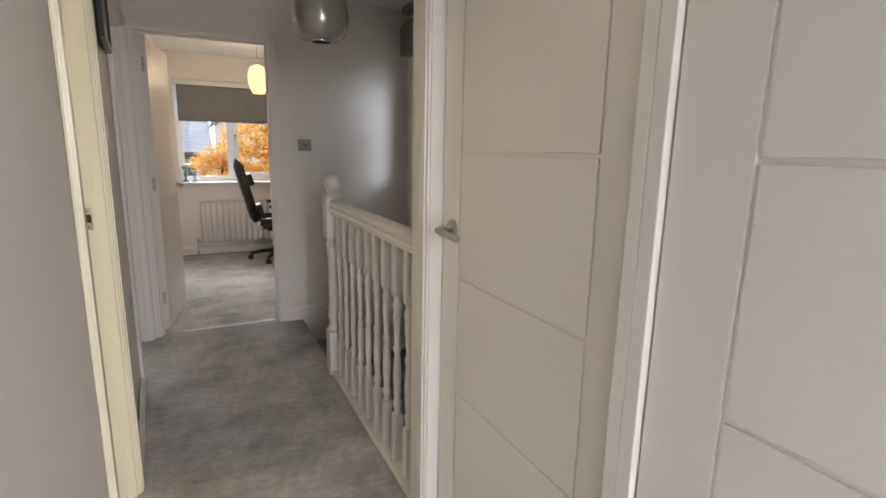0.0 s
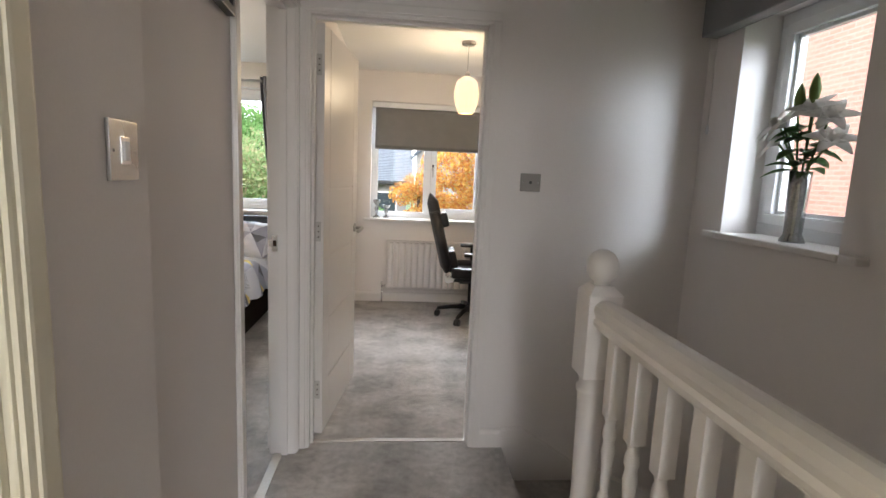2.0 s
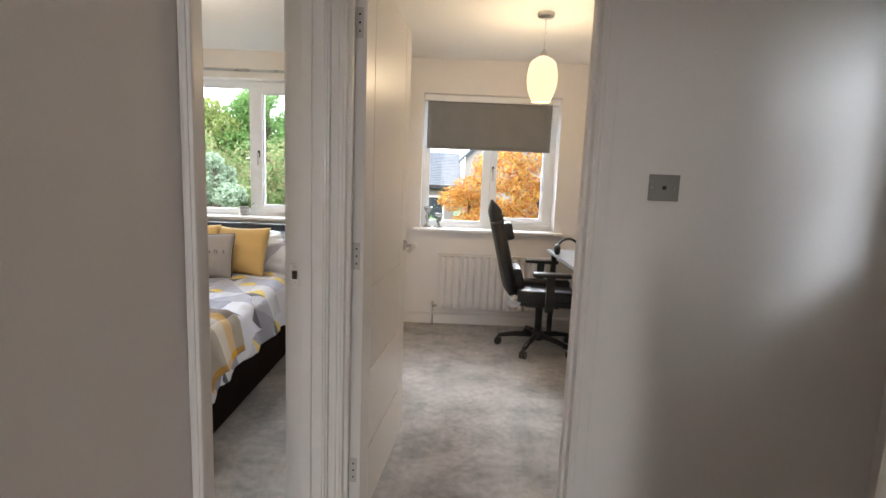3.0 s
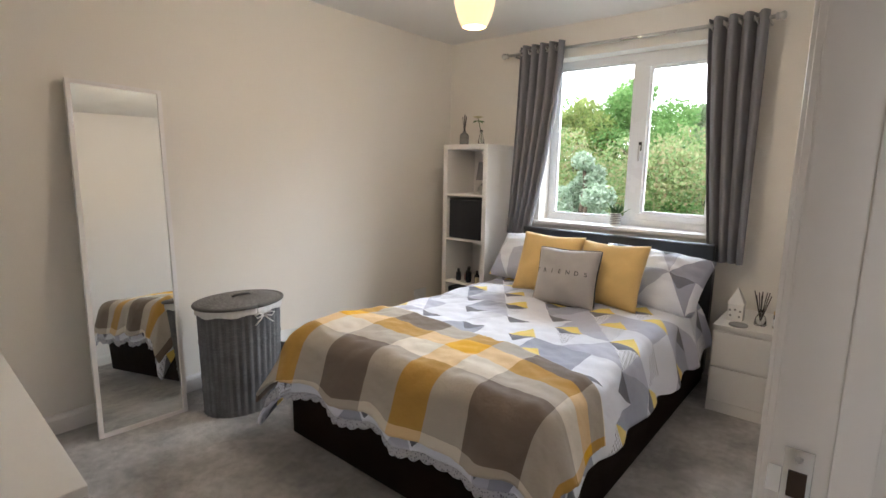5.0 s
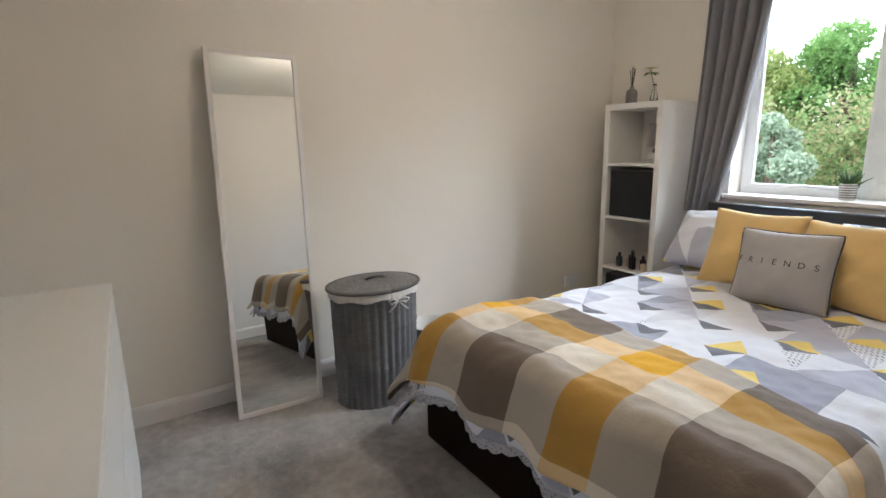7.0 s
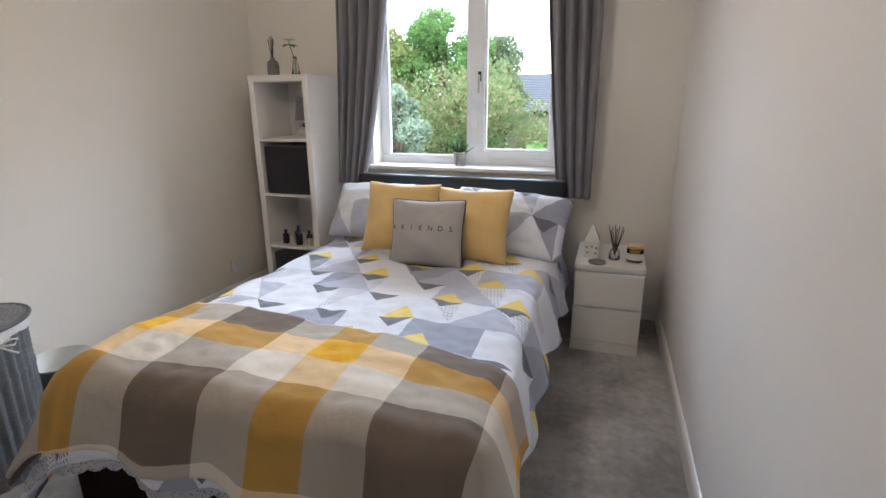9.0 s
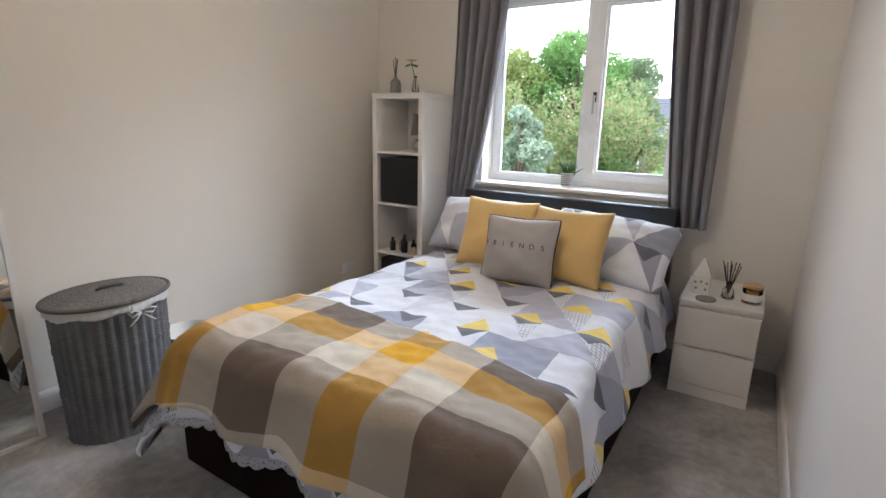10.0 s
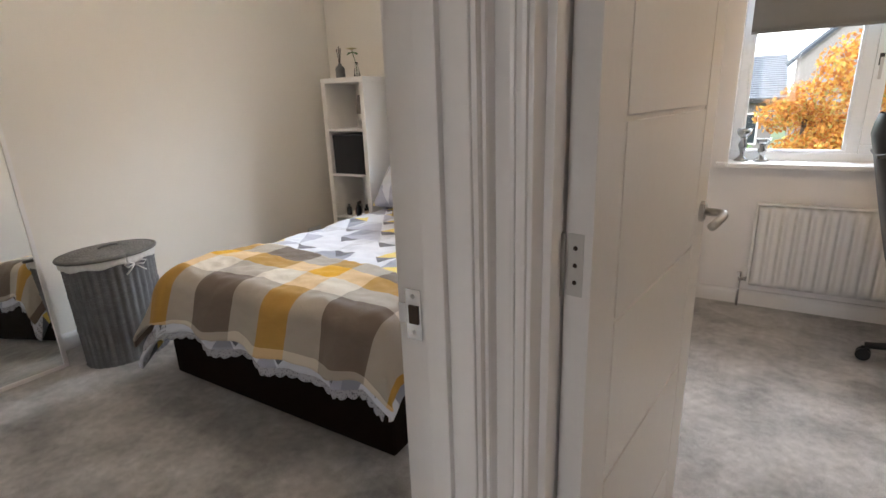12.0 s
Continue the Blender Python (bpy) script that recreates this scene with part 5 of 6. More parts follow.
def radiator(x0, x1, z0, z1):
    ob = thing("radiator", Matrix.Translation((0, YN, 0)), "white ribbed panel radiator under the study window", "radiator")
    n = int((x1 - x0 - 0.03) / 0.062)
    pitch = (x1 - x0 - 0.03) / n

    def f(a, b):
        s = a * n
        k = s - math.floor(s)
        q = 0.5 - 0.5 * math.cos(2 * math.pi * k)
        end = min(1.0, min(b, 1 - b) / 0.06)
        return Vector((x0 + 0.015 + a * (x1 - x0 - 0.03), -0.062 - 0.026 * min(1, q * 1.5) * end, z0 + b * (z1 - z0)))
    solid(part("ribbed_panel", sheet(n * 8, 24, f), GLOSS, ob, smooth=True), 0.003)
    part("back_panel", box(x0 + 0.004, -0.058, z0 + 0.004, x1 - 0.004, -0.035, z1 - 0.004, 0.006), GLOSS, ob)
    part("top_grille", box(x0, -0.078, z1, x1, -0.03, z1 + 0.012, 0.004), GLOSS, ob)
    for x in (x0, x1 - 0.012):
        part("end_cap", box(x, -0.078, z0 + 0.01, x + 0.012, -0.03, z1 - 0.0005, 0.003), GLOSS, ob)
    for x in (x0 + 0.15, x1 - 0.15):
        part("bracket", box(x - 0.02, -0.034, z0 + 0.05, x + 0.02, -0.0005, z1 - 0.05, 0.002), STEEL, ob)
    part("valve", tube([(x0, -0.05, z0 + 0.03), (x0 - 0.035, -0.05, z0 + 0.03), (x0 - 0.04, -0.05, z0 + 0.07)], 0.013, 12), CHROME, ob, "chrome lockshield valve", True)
    part("pipe", tube([(x0 - 0.035, -0.05, z0 + 0.03), (x0 - 0.035, -0.05, 0.0)], 0.0075, 10), CHROME, ob, smooth=True)
    return ob


radiator(0.345, 1.34, 0.145, 0.635)

blind = thing("roller_blind", Matrix.Translation((0, 7.635, 0)), "grey roller blind half down in the study window", "blind")
part("cassette", box(0.175, -0.02, 1.975, 1.355, 0.05, 2.028, 0.012, seg=3), UPVC, blind, "white blind cassette")


def blind_cloth(a, b):
    return Vector((0.205 + a * 1.085, 0.004 * math.sin(a * 9) * b, 1.974 - b * 0.40))


solid(part("cloth", sheet(20, 10, blind_cloth), BLIND, blind, smooth=True), 0.0015)
part("bottom_bar", box(0.205, -0.007, 1.566, 1.29, 0.007, 1.580, 0.004), BLIND, blind)


def glass_ornament(place, h, seed, label):
    ob = thing("glass_candle_holder", Matrix.Translation(place), label, "candle holder", "glass holders on the study sill")
    part("foot", lathe([(0.038, 0), (0.040, 0.006), (0.022, 0.02), (0.010, 0.035), (0.016, h * 0.35), (0.026, h * 0.5), (0.014, h * 0.66), (0.02, h * 0.74)], 20), SILVERED, ob, smooth=True)
    part("cup", lathe([(0.018, h * 0.74), (0.036, h * 0.84), (0.040, h), (0.037, h), (0.032, h * 0.86), (0.002, h * 0.78)], 20, cap=False), SILVERED, ob, smooth=True)
    return ob


SILVERED = surface("mercury_glass", (0.42, 0.44, 0.45), 0.18, 0.8, 0.2, 18, 90, 0)
glass_ornament((0.235, 7.645, 0.8685), 0.185, 1, "tall silvered glass candle holder on the study sill")
glass_ornament((0.335, 7.645, 0.8685), 0.13, 2, "short silvered glass candle holder on the study sill")


def gaming_chair(m):
    """Racing-style swivel chair; it faces +x, its back leans to -x."""
    ob = thing("gaming_chair", m, "black leather gaming chair with headrest pillow at the desk", "chair")
    part("gas_lift", tube([(0, 0, 0.10), (0, 0, 0.36)], 0.028, 16), BLACK, ob, smooth=True)
    hub = part("hub", lathe([(0.05, 0.075), (0.055, 0.09), (0.045, 0.14), (0.03, 0.15)], 20), BLACK, ob)
    for i in range(5):
        a = 2 * math.pi * i / 5 + 0.5
        c, s = math.cos(a), math.sin(a)
        sp = part("spoke", tube([(0.03 * c, 0.03 * s, 0.11), (0.18 * c, 0.18 * s, 0.10), (0.31 * c, 0.31 * s, 0.075)], 0.024, 8, taper=0.7), BLACK, ob, smooth=True)
        for k in (-1, 1):
            wheel = lathe([(0.012, -0.010), (0.028, -0.010), (0.030, -0.006), (0.030, 0.006), (0.028, 0.010), (0.012, 0.010)], 20)
            part("castor_wheel", wheel, BLACK, sp, at=Matrix.Translation((0.31 * c - k * 0.014 * s, 0.31 * s + k * 0.014 * c, 0.0305)) @ Euler((radians(90), 0, a)).to_matrix().to_4x4())
        part("castor_fork", box(-0.012, -0.004, 0.03, 0.012, 0.004, 0.07, 0.002), BLACK, sp, at=Matrix.Translation((0.31 * c, 0.31 * s, 0)) @ Euler((0, 0, a)).to_matrix().to_4x4())
    part("mechanism", box(-0.12, -0.09, 0.345, 0.14, 0.09, 0.385, 0.01), BLACK, ob)

    def pad(a, b, w, l, t, wing):
        x, y = (a - 0.5) * l, (b - 0.5) * w
        e = (1 - (2 * a - 1) ** 6) * (1 - (2 * b - 1) ** 6)
        return x, y, t * max(0, e) ** 0.4 + wing * abs(2 * b - 1) ** 3
    part("seat", box(-0.23, -0.25, 0.39, 0.27, 0.25, 0.47, 0.035, seg=4), LEATHER, ob, "black padded seat", True)
    for s in (-1, 1):
        part("seat_bolster", box(-0.20, s * 0.225 - 0.045, 0.425, 0.26, s * 0.225 + 0.045, 0.515, 0.035, seg=4), LEATHER, ob, smooth=True)
    lean = Matrix.Translation((-0.235, 0, 0.42)) @ Euler((0, radians(-14), 0)).to_matrix().to_4x4()
    b = bmesh.new()
    outline = [(0.20, 0.02), (0.235, 0.18), (0.255, 0.34), (0.225, 0.46), (0.16, 0.54), (0.145, 0.64), (0.135, 0.72), (0.10, 0.76)]
    n = 18

    def width(z):
        for (w0, z0), (w1, z1) in zip(outline, outline[1:]):
            if z <= z1:
                return w0 + (w1 - w0) * (z - z0) / (z1 - z0)
        return outline[-1][0]
    for side in (-1, 1):
        vs = []
        for i in range(n + 1):
            z = 0.02 + 0.74 * i / n
            w = width(z)
            row = []
            for j in range(13):
                q = j / 6 - 1
                bulge = 0.045 * (1 - abs(q) ** 4) if side < 0 else 0.055 * (1 - abs(q) ** 4) + 0.035 * abs(q) ** 2 * (1 - abs(q) ** 8)
                bulge *= min(1, (n - i + 0.3) / 2, (i + 0.3) / 2)
                row.append(b.verts.new((side * bulge, q * w, z)))
            vs.append(row)
        for i in range(n):
            for j in range(12):
                b.faces.new((vs[i][j], vs[i][j + 1], vs[i + 1][j + 1], vs[i + 1][j]))
    bmesh.ops.remove_doubles(b, verts=b.verts, dist=0.004)
    back = part("backrest", b, LEATHER, ob, "black winged backrest", True, lean)
    part("neck_pillow", box(0.035, -0.12, 0.44, 0.115, 0.12, 0.57, 0.035, seg=4), LEATHER, back, "black headrest pillow", True)
    part("strap", box(-0.045, -0.155, 0.585, 0.05, 0.155, 0.60, 0.004), PIPING, back, "elastic pillow strap")
    part("lumbar_pillow", box(0.05, -0.14, 0.06, 0.12, 0.14, 0.22, 0.03, seg=4), LEATHER, back, smooth=True)
    for s in (-1, 1):
        arm = part("armrest", box(-0.10, s * 0.31 - 0.045, 0.635, 0.17, s * 0.31 + 0.045, 0.665, 0.014, seg=3), BLACK, ob, "black padded armrest", True)
        part("arm_post", box(0.0, s * 0.31 - 0.02, 0.40, 0.06, s * 0.31 + 0.02, 0.636, 0.008), BLACK, arm)
        part("arm_foot", box(0.0, min(s * 0.08, s * 0.33), 0.375, 0.06, max(s * 0.08, s * 0.33), 0.40, 0.006), BLACK, arm)
        part("recliner_hinge", lathe([(0.045, -0.012), (0.05, -0.008), (0.05, 0.008), (0.045, 0.012)], 20), STEEL, ob, at=pose(-0.22, s * 0.245, 0.43, 90, 0, 0))
    return ob


gaming_chair(pose(1.16, 6.99, 0, 0, 0, -4))


def desk():
    ob = thing("desk", Matrix(), "grey-topped computer desk with dark legs along the wall", "desk")
    part("desktop", box(1.27, 5.75, 0.725, 1.855, 7.36, 0.75, 0.004), surface("grey_desk_top", (0.26, 0.25, 0.25), 0.45, vary=0.12, big=6), ob)
    for y in (5.82, 7.27):
        for x in (1.31, 1.80):
            part("leg", box(x - 0.02, y - 0.02, 0, x + 0.02, y + 0.02, 0.7245, 0.004), BLACK, ob)
    part("back_rail", box(1.79, 5.84, 0.60, 1.81, 7.25, 0.66, 0.003), BLACK, ob)
    return ob


desk()
hp = thing("headphones", Matrix.Translation((1.36, 7.02, 0.7505)), "black over-ear headphones lying on the desk", "headphones")
part("headband", tube([(0.085 * math.cos(t), 0, 0.045 + 0.085 * math.sin(t)) for t in np.linspace(0, math.pi, 15)], 0.010, 10), BLACK, hp, smooth=True)
for _s in (-1, 1):
    part("ear_cup", lathe([(0.030, -0.018), (0.042, -0.010), (0.044, 0.008), (0.036, 0.018)], 22), BLACK, hp, smooth=True, at=pose(_s * 0.085, 0, 0.0445, 0, 90, 0))
kb = thing("keyboard", Matrix.Translation((1.43, 6.55, 0.7505)), "black keyboard on the desk", "keyboard")
part("case", box(-0.07, -0.22, 0, 0.07, 0.22, 0.018, 0.004), BLACK, kb)
for _i in range(5):
    part("key_row", box(-0.058 + _i * 0.024, -0.21, 0.0185, -0.038 + _i * 0.024, 0.21, 0.025, 0.002), BLACK, kb)
mon = thing("monitor", Matrix.Translation((1.70, 6.55, 0.7505)), "black computer monitor standing on the desk", "monitor")
part("stand_base", box(-0.09, -0.13, 0, 0.09, 0.13, 0.012, 0.004), BLACK, mon)
part("stand_neck", box(0.02, -0.025, 0.0125, 0.045, 0.025, 0.22, 0.004), BLACK, mon)
part("screen", box(-0.02, -0.31, 0.11, 0.019, 0.31, 0.47, 0.006), BLACK, mon)

# ---- landing ----
lamp = thing("ceiling_globe", Matrix.Translation((0.89, 3.38, 0)), "unlit smoked glass dome pendant over the stairs", "ceiling lamp")
_R = 0.125
part("shade", lathe([(0.045, 1.770), (0.085, 1.778), (0.110, 1.80), (0.124, 1.84), (0.125, 1.89), (0.115, 1.95), (0.09, 2.01), (0.055, 2.05), (0.03, 2.065)], 48, cap=False), SMOKE, lamp, "smoked silver glass dome", True)
part("rim", tube([(0.045 * math.cos(2 * math.pi * i / 40), 0.045 * math.sin(2 * math.pi * i / 40), 1.770) for i in range(41)], 0.004, 8), CHROME, lamp, smooth=True)
part("inside", lathe([(0.043, 1.774), (0.105, 1.805), (0.118, 1.845), (0.118, 1.89), (0.108, 1.945), (0.05, 2.04)], 40, cap=False), surface("dull_inside", (0.25, 0.24, 0.235), 0.5, bump=0), lamp, smooth=True)
part("cap", lathe([(0.03, 2.06), (0.032, 2.085), (0.012, 2.10)], 24), CHROME, lamp, smooth=True)
part("cable", tube([(0, 0, 2.09), (0, 0, CEIL - 0.02)], 0.003, 8), STEEL, lamp)
part("ceiling_rose", lathe([(0.05, CEIL - 0.0005), (0.05, CEIL - 0.02), (0.004, CEIL - 0.028)], 28), CHROME, lamp)


DULL_PLATE = surface("dull_steel_plate", (0.30, 0.285, 0.27), 0.5, 0.4, 0.06, 4, 160, 0.1, 0.0005)


def wall_plate(name, m, w, h, label, category, rocker=True):
    """A brushed steel plate facing +x in its own axes."""
    ob = thing(name, m, label, category)
    part("plate", box(0, -w / 2, -h / 2, 0.006, w / 2, h / 2, 0.002), STEEL if rocker else DULL_PLATE, ob)
    if rocker:
        part("surround", box(0.0062, -0.014, -0.020, 0.0075, 0.014, 0.020, 0.0006), CHROME, ob)
        part("rocker", box(0.0075, -0.008, -0.014, 0.011, 0.008, 0.014, 0.0015), UPVC, ob, "small switch rocker")
    else:
        part("button", box(0.0062, -0.006, -0.006, 0.0085, 0.006, 0.006, 0.001), BLACK, ob, "small dark button")
    for s in (-1, 1):
        part("screw", ball((0.0062, s * w * 0.38, 0), 0.003, sub=1, squash=(0.4, 1, 1)), CHROME, ob)
    return ob


wall_plate("light_switch", Matrix.Translation((0.0005, 3.21, 1.34)), 0.088, 0.088, "brushed steel light switch on the landing wall", "light switch")
wall_plate("light_switch", pose(1.06, 4.7195, 1.31, 0, 0, -90), 0.095, 0.082, "brushed steel switch plate beside the study door", "light switch", False)

pic = thing("picture_frame", Matrix.Translation((0.0005, 3.585, 1.70)), "dark framed photograph hanging on the landing wall", "picture")
for _b in (box(0, -0.22, 0, 0.022, 0.22, 0.02, 0.002), box(0, -0.22, 0.50, 0.022, 0.22, 0.52, 0.002), box(0, -0.22, 0.0205, 0.022, -0.20, 0.4995, 0.002), box(0, 0.20, 0.0205, 0.022, 0.22, 0.4995, 0.002)):
    part("frame_bar", _b, FRAME_BLACK, pic)
part("print", box(0.004, -0.20, 0.02, 0.012, 0.20, 0.50), PHOTO, pic, "dark blurred photograph")
for _y0, _z0, _w, _h in ((-0.10, 0.09, 0.05, 0.09), (-0.02, 0.09, 0.05, 0.12), (0.06, 0.10, 0.04, 0.08)):
    part("pale_patch", box(0.0125, _y0, _z0, 0.0132, _y0 + _w, _z0 + _h), GREY_STONE, pic)

rb = thing("roman_blind", Matrix.Translation((1.86, 4.135, 0)), "grey fabric roman blind drawn up over the stair window", "blind")
part("headrail", box(-0.075, -0.515, 2.27, -0.001, 0.515, 2.318, 0.003), BLIND, rb)
for _i, (_z0, _d) in enumerate(((1.978, 0.088), (1.995, 0.082), (2.018, 0.076), (2.048, 0.07))):
    part("fold", box(-_d, -0.52 + 0.002 * _i, _z0, -0.010 - 0.004 * _i, 0.52 - 0.002 * _i, _z0 + 0.20 - 0.012 * _i, 0.012, seg=3), BLIND, rb, smooth=False)
part("pull_cord", tube([(-0.03, 0.485, 2.01), (-0.03, 0.488, 1.60)], 0.0015, 6), WHITE_CLOTH, rb, "white pull cord")
part("cord_weight", lathe([(0.004, 1.56), (0.007, 1.57), (0.005, 1.60)], 12, centre=(-0.03, 0.488)), UPVC, rb)


def lilies(place):
    ob = thing("flower_vase", Matrix.Translation(place), "silver vase of white lilies on the stair window sill", "vase")
    part("vase", lathe([(0.042, 0), (0.042, 0.006), (0.030, 0.03), (0.031, 0.05), (0.033, 0.13), (0.036, 0.20), (0.037, 0.26), (0.035, 0.26), (0.033, 0.20), (0.029, 0.1), (0.002, 0.05)], 32), SILVERED, ob, "silvered glass vase", True)
    rnd = random.Random(8)
    heads = [(-0.02, 0.11, 0.43), (-0.03, 0.09, 0.36), (-0.05, 0.05, 0.42), (0.0, -0.09, 0.44), (0.01, -0.10, 0.36), (-0.01, -0.03, 0.47)]
    for k, (x, y, z) in enumerate(heads):
        part("stem", tube([(0, 0, 0.10), (x * 0.3, y * 0.3, 0.28), (x, y, z)], 0.004, 6), STEM, ob)
        petal_ring((x, y, z), 6, 0.072, 0.046, 1.2, PETAL, ob, "petal", k, 0.8, (x * 6 - 0.3, y * 5, 0.55))
    for k, (x, y, z) in enumerate([(0.0, -0.01, 0.50), (-0.02, 0.03, 0.47)]):
        part("stem", tube([(0, 0, 0.12), (x, y, z)], 0.004, 6), STEM, ob)
        part("bud", lathe([(0.004, z), (0.016, z + 0.02), (0.019, z + 0.05), (0.012, z + 0.085), (0.002, z + 0.105)], 12, centre=(x, y)), surface("green_bud", (0.16, 0.26, 0.06), 0.5), ob, "green closed bud", True)
    for k in range(30):
        a = rnd.uniform(0, 2 * math.pi)
        z = rnd.uniform(0.24, 0.43)
        d = Vector((math.cos(a), math.sin(a), rnd.uniform(-0.1, 0.7))).normalized()
        s = d.cross(Vector((0, 0, 1))).normalized()
        ln = rnd.uniform(0.06, 0.115)

        def f(p, q, d=d, s=s, ln=ln, z=z):
            w = 0.062 * math.sin(math.pi * (p * 0.94 + 0.03)) * (q - 0.5)
            return Vector((0.012 * d.x, 0.012 * d.y, z)) + d * ln * p + s * w + Vector((0, 0, -0.35 * ln * p * p + 0.3 * abs(w)))
        solid(part("leaf", sheet(6, 4, f), LEAF, ob, smooth=True), 0.001)
    return ob


lilies((1.915, 4.15, 1.1355))

# ---- bathroom ----
YB = 3.66
tiling = thing("tiled_wall", Matrix(), "cream glossy wall tiles with a patterned border", "tiles", kind="structure")
part("grout", box(-1.748, YB - 0.0068, 0.0, -0.122, YB - 0.0004, 2.31), surface("cream_grout", (0.72, 0.70, 0.62), 0.7), tiling)
for _r, (_z0, _z1) in enumerate(((0.0, 0.15), (0.152, 0.30), (0.302, 0.45), (0.452, 0.60), (0.602, 0.75), (0.752, 0.90), (1.0, 1.105), (1.265, 1.41), (1.412, 1.56), (1.562, 1.71), (1.712, 1.86), (1.862, 2.01), (2.012, 2.16), (2.162, 2.31))):
    for _c in range(8):
        _x1 = -0.122 - 0.202 * _c
        part("tile", box(max(_x1 - 0.20, -1.748), YB - 0.008, _z0, _x1, YB - 0.0005, _z1, 0.0015, seg=1), TILE, tiling)
for _c in range(8):
    _x1 = -0.122 - 0.202 * _c
    part("border_tile", box(max(_x1 - 0.20, -1.748), YB - 0.010, 1.135, _x1, YB - 0.0005, 1.235, 0.002, seg=1), TILE, tiling, "white tile with blue fan motif")
    for _k, _cx in enumerate((_x1 - 0.05, _x1 - 0.15)):
        _s, _z = (1, 1.163) if _k == 0 else (-1, 1.207)
        for _j in range(7):
            _a = math.pi * (0.06 + 0.88 * _j / 6)
            part("motif", tube([(_cx + 0.013 * math.cos(_a), YB - 0.0105, _z + _s * 0.013 * math.sin(_a)), (_cx + 0.037 * math.cos(_a), YB - 0.0105, _z + _s * 0.037 * math.sin(_a))], 0.0036, 5), TILE_BLUE if _j % 2 == _k else TILE_GREY, tiling)
        part("motif", tube([(_cx - 0.010, YB - 0.0105, _z), (_cx + 0.010, YB - 0.0105, _z)], 0.004, 5), TILE_BLUE, tiling)
for _z0 in (1.108, 1.238, 0.955):
    part("rope_moulding", box(-1.748, YB - 0.018, _z0, -0.122, YB - 0.0005, _z0 + 0.024, 0.008, seg=3), TILE, tiling, "raised rope moulding tile")
    for _k in range(40):
        part("bead", ball((-0.14 - _k * 0.04, YB - 0.018, _z0 + 0.012), 0.005, sub=1), surface("bead_grey", (0.45, 0.44, 0.42), 0.3, bump=0) if _k == 0 and _z0 == 1.108 else bpy.data.materials["bead_grey"], tiling)
part("dado_tile", box(-1.748, YB - 0.008, 0.902, -0.122, YB - 0.0005, 0.952, 0.0015, seg=1), TILE, tiling)


def basin(x, y):
    ob = thing("pedestal_basin", Matrix.Translation((x, y, 0)), "white ceramic pedestal basin with chrome taps", "basin")
    rx, ry = 0.265, 0.21
    part("pedestal", lathe([(0.105, 0.0), (0.10, 0.02), (0.085, 0.10), (0.078, 0.35), (0.085, 0.55), (0.11, 0.66)], 32, centre=(0, -0.185), ry=0.9), CERAMIC, ob, smooth=True)

    def bowl(a, b):
        t = 2 * math.pi * a
        prof = [(0.42, 0.645), (0.62, 0.66), (0.86, 0.71), (0.98, 0.765), (1.0, 0.785), (0.985, 0.795), (0.95, 0.797), (0.84, 0.790), (0.78, 0.775), (0.66, 0.71), (0.35, 0.675), (0.04, 0.67)]
        k = b * (len(prof) - 1)
        i = min(int(k), len(prof) - 2)
        r = prof[i][0] + (prof[i + 1][0] - prof[i][0]) * (k - i)
        z = prof[i][1] + (prof[i + 1][1] - prof[i][1]) * (k - i)
        yy = ry * r * math.sin(t)
        return Vector((rx * r * math.cos(t), -0.215 + (yy if yy < 0 else yy * 0.82), z))
    part("bowl", sheet(64, 44, bowl), CERAMIC, ob, smooth=True)
    part("back_ledge", box(-0.255, -0.10, 0.70, 0.255, -0.011, 0.815, 0.025, seg=4), CERAMIC, ob, smooth=True)
    part("overflow", lathe([(0.012, 0), (0.012, 0.004), (0.007, 0.004)], 16), CHROME, ob, "chrome overflow ring", at=pose(-0.01, -0.108, 0.765, 65, 0, 0))
    for s in (-1, 1):
        tp = part("tap", lathe([(0.022, 0.8155), (0.022, 0.822), (0.014, 0.83), (0.013, 0.865), (0.018, 0.872), (0.016, 0.885)], 18, centre=(s * 0.09, -0.055)), CHROME, ob, "chrome pillar tap", True)
        part("spout", tube([(s * 0.09, -0.055, 0.845), (s * 0.09, -0.09, 0.853), (s * 0.09, -0.125, 0.845), (s * 0.09, -0.135, 0.83)], 0.010, 10), CHROME, tp, smooth=True)
        for d in ((1, 0), (-1, 0), (0, 1), (0, -1)):
            part("cross_head", tube([(s * 0.09, -0.055, 0.89), (s * 0.09 + 0.026 * d[0], -0.055 + 0.026 * d[1], 0.89)], 0.006, 8), CHROME, tp, smooth=True)
    return ob


basin(-0.43, YB)
bs = thing("glass_shelf", Matrix.Translation((-0.43, YB - 0.009, 1.385)), "narrow white bathroom shelf below a mirror", "shelf")
part("board", box(-0.24, -0.115, 0, 0.29, -0.001, 0.014, 0.004), CERAMIC, bs)
for _x in (-0.18, 0.22):
    part("bracket", box(_x - 0.01, -0.09, -0.025, _x + 0.01, -0.001, -0.0005, 0.004), CERAMIC, bs)
bm_ob = thing("bathroom_mirror", Matrix.Translation((-0.30, YB - 0.009, 1.40)), "plain rectangular mirror on the bathroom wall", "mirror")
part("mirror_glass", box(-0.20, -0.006, 0.0, 0.175, -0.001, 0.335, 0.001), MIRROR, bm_ob)
part("frame_edge", box(-0.212, -0.009, 0.0, -0.2005, -0.001, 0.347, 0.001), CERAMIC, bm_ob)
part("frame_edge", box(-0.2005, -0.009, 0.3355, 0.175, -0.001, 0.347, 0.001), CERAMIC, bm_ob)
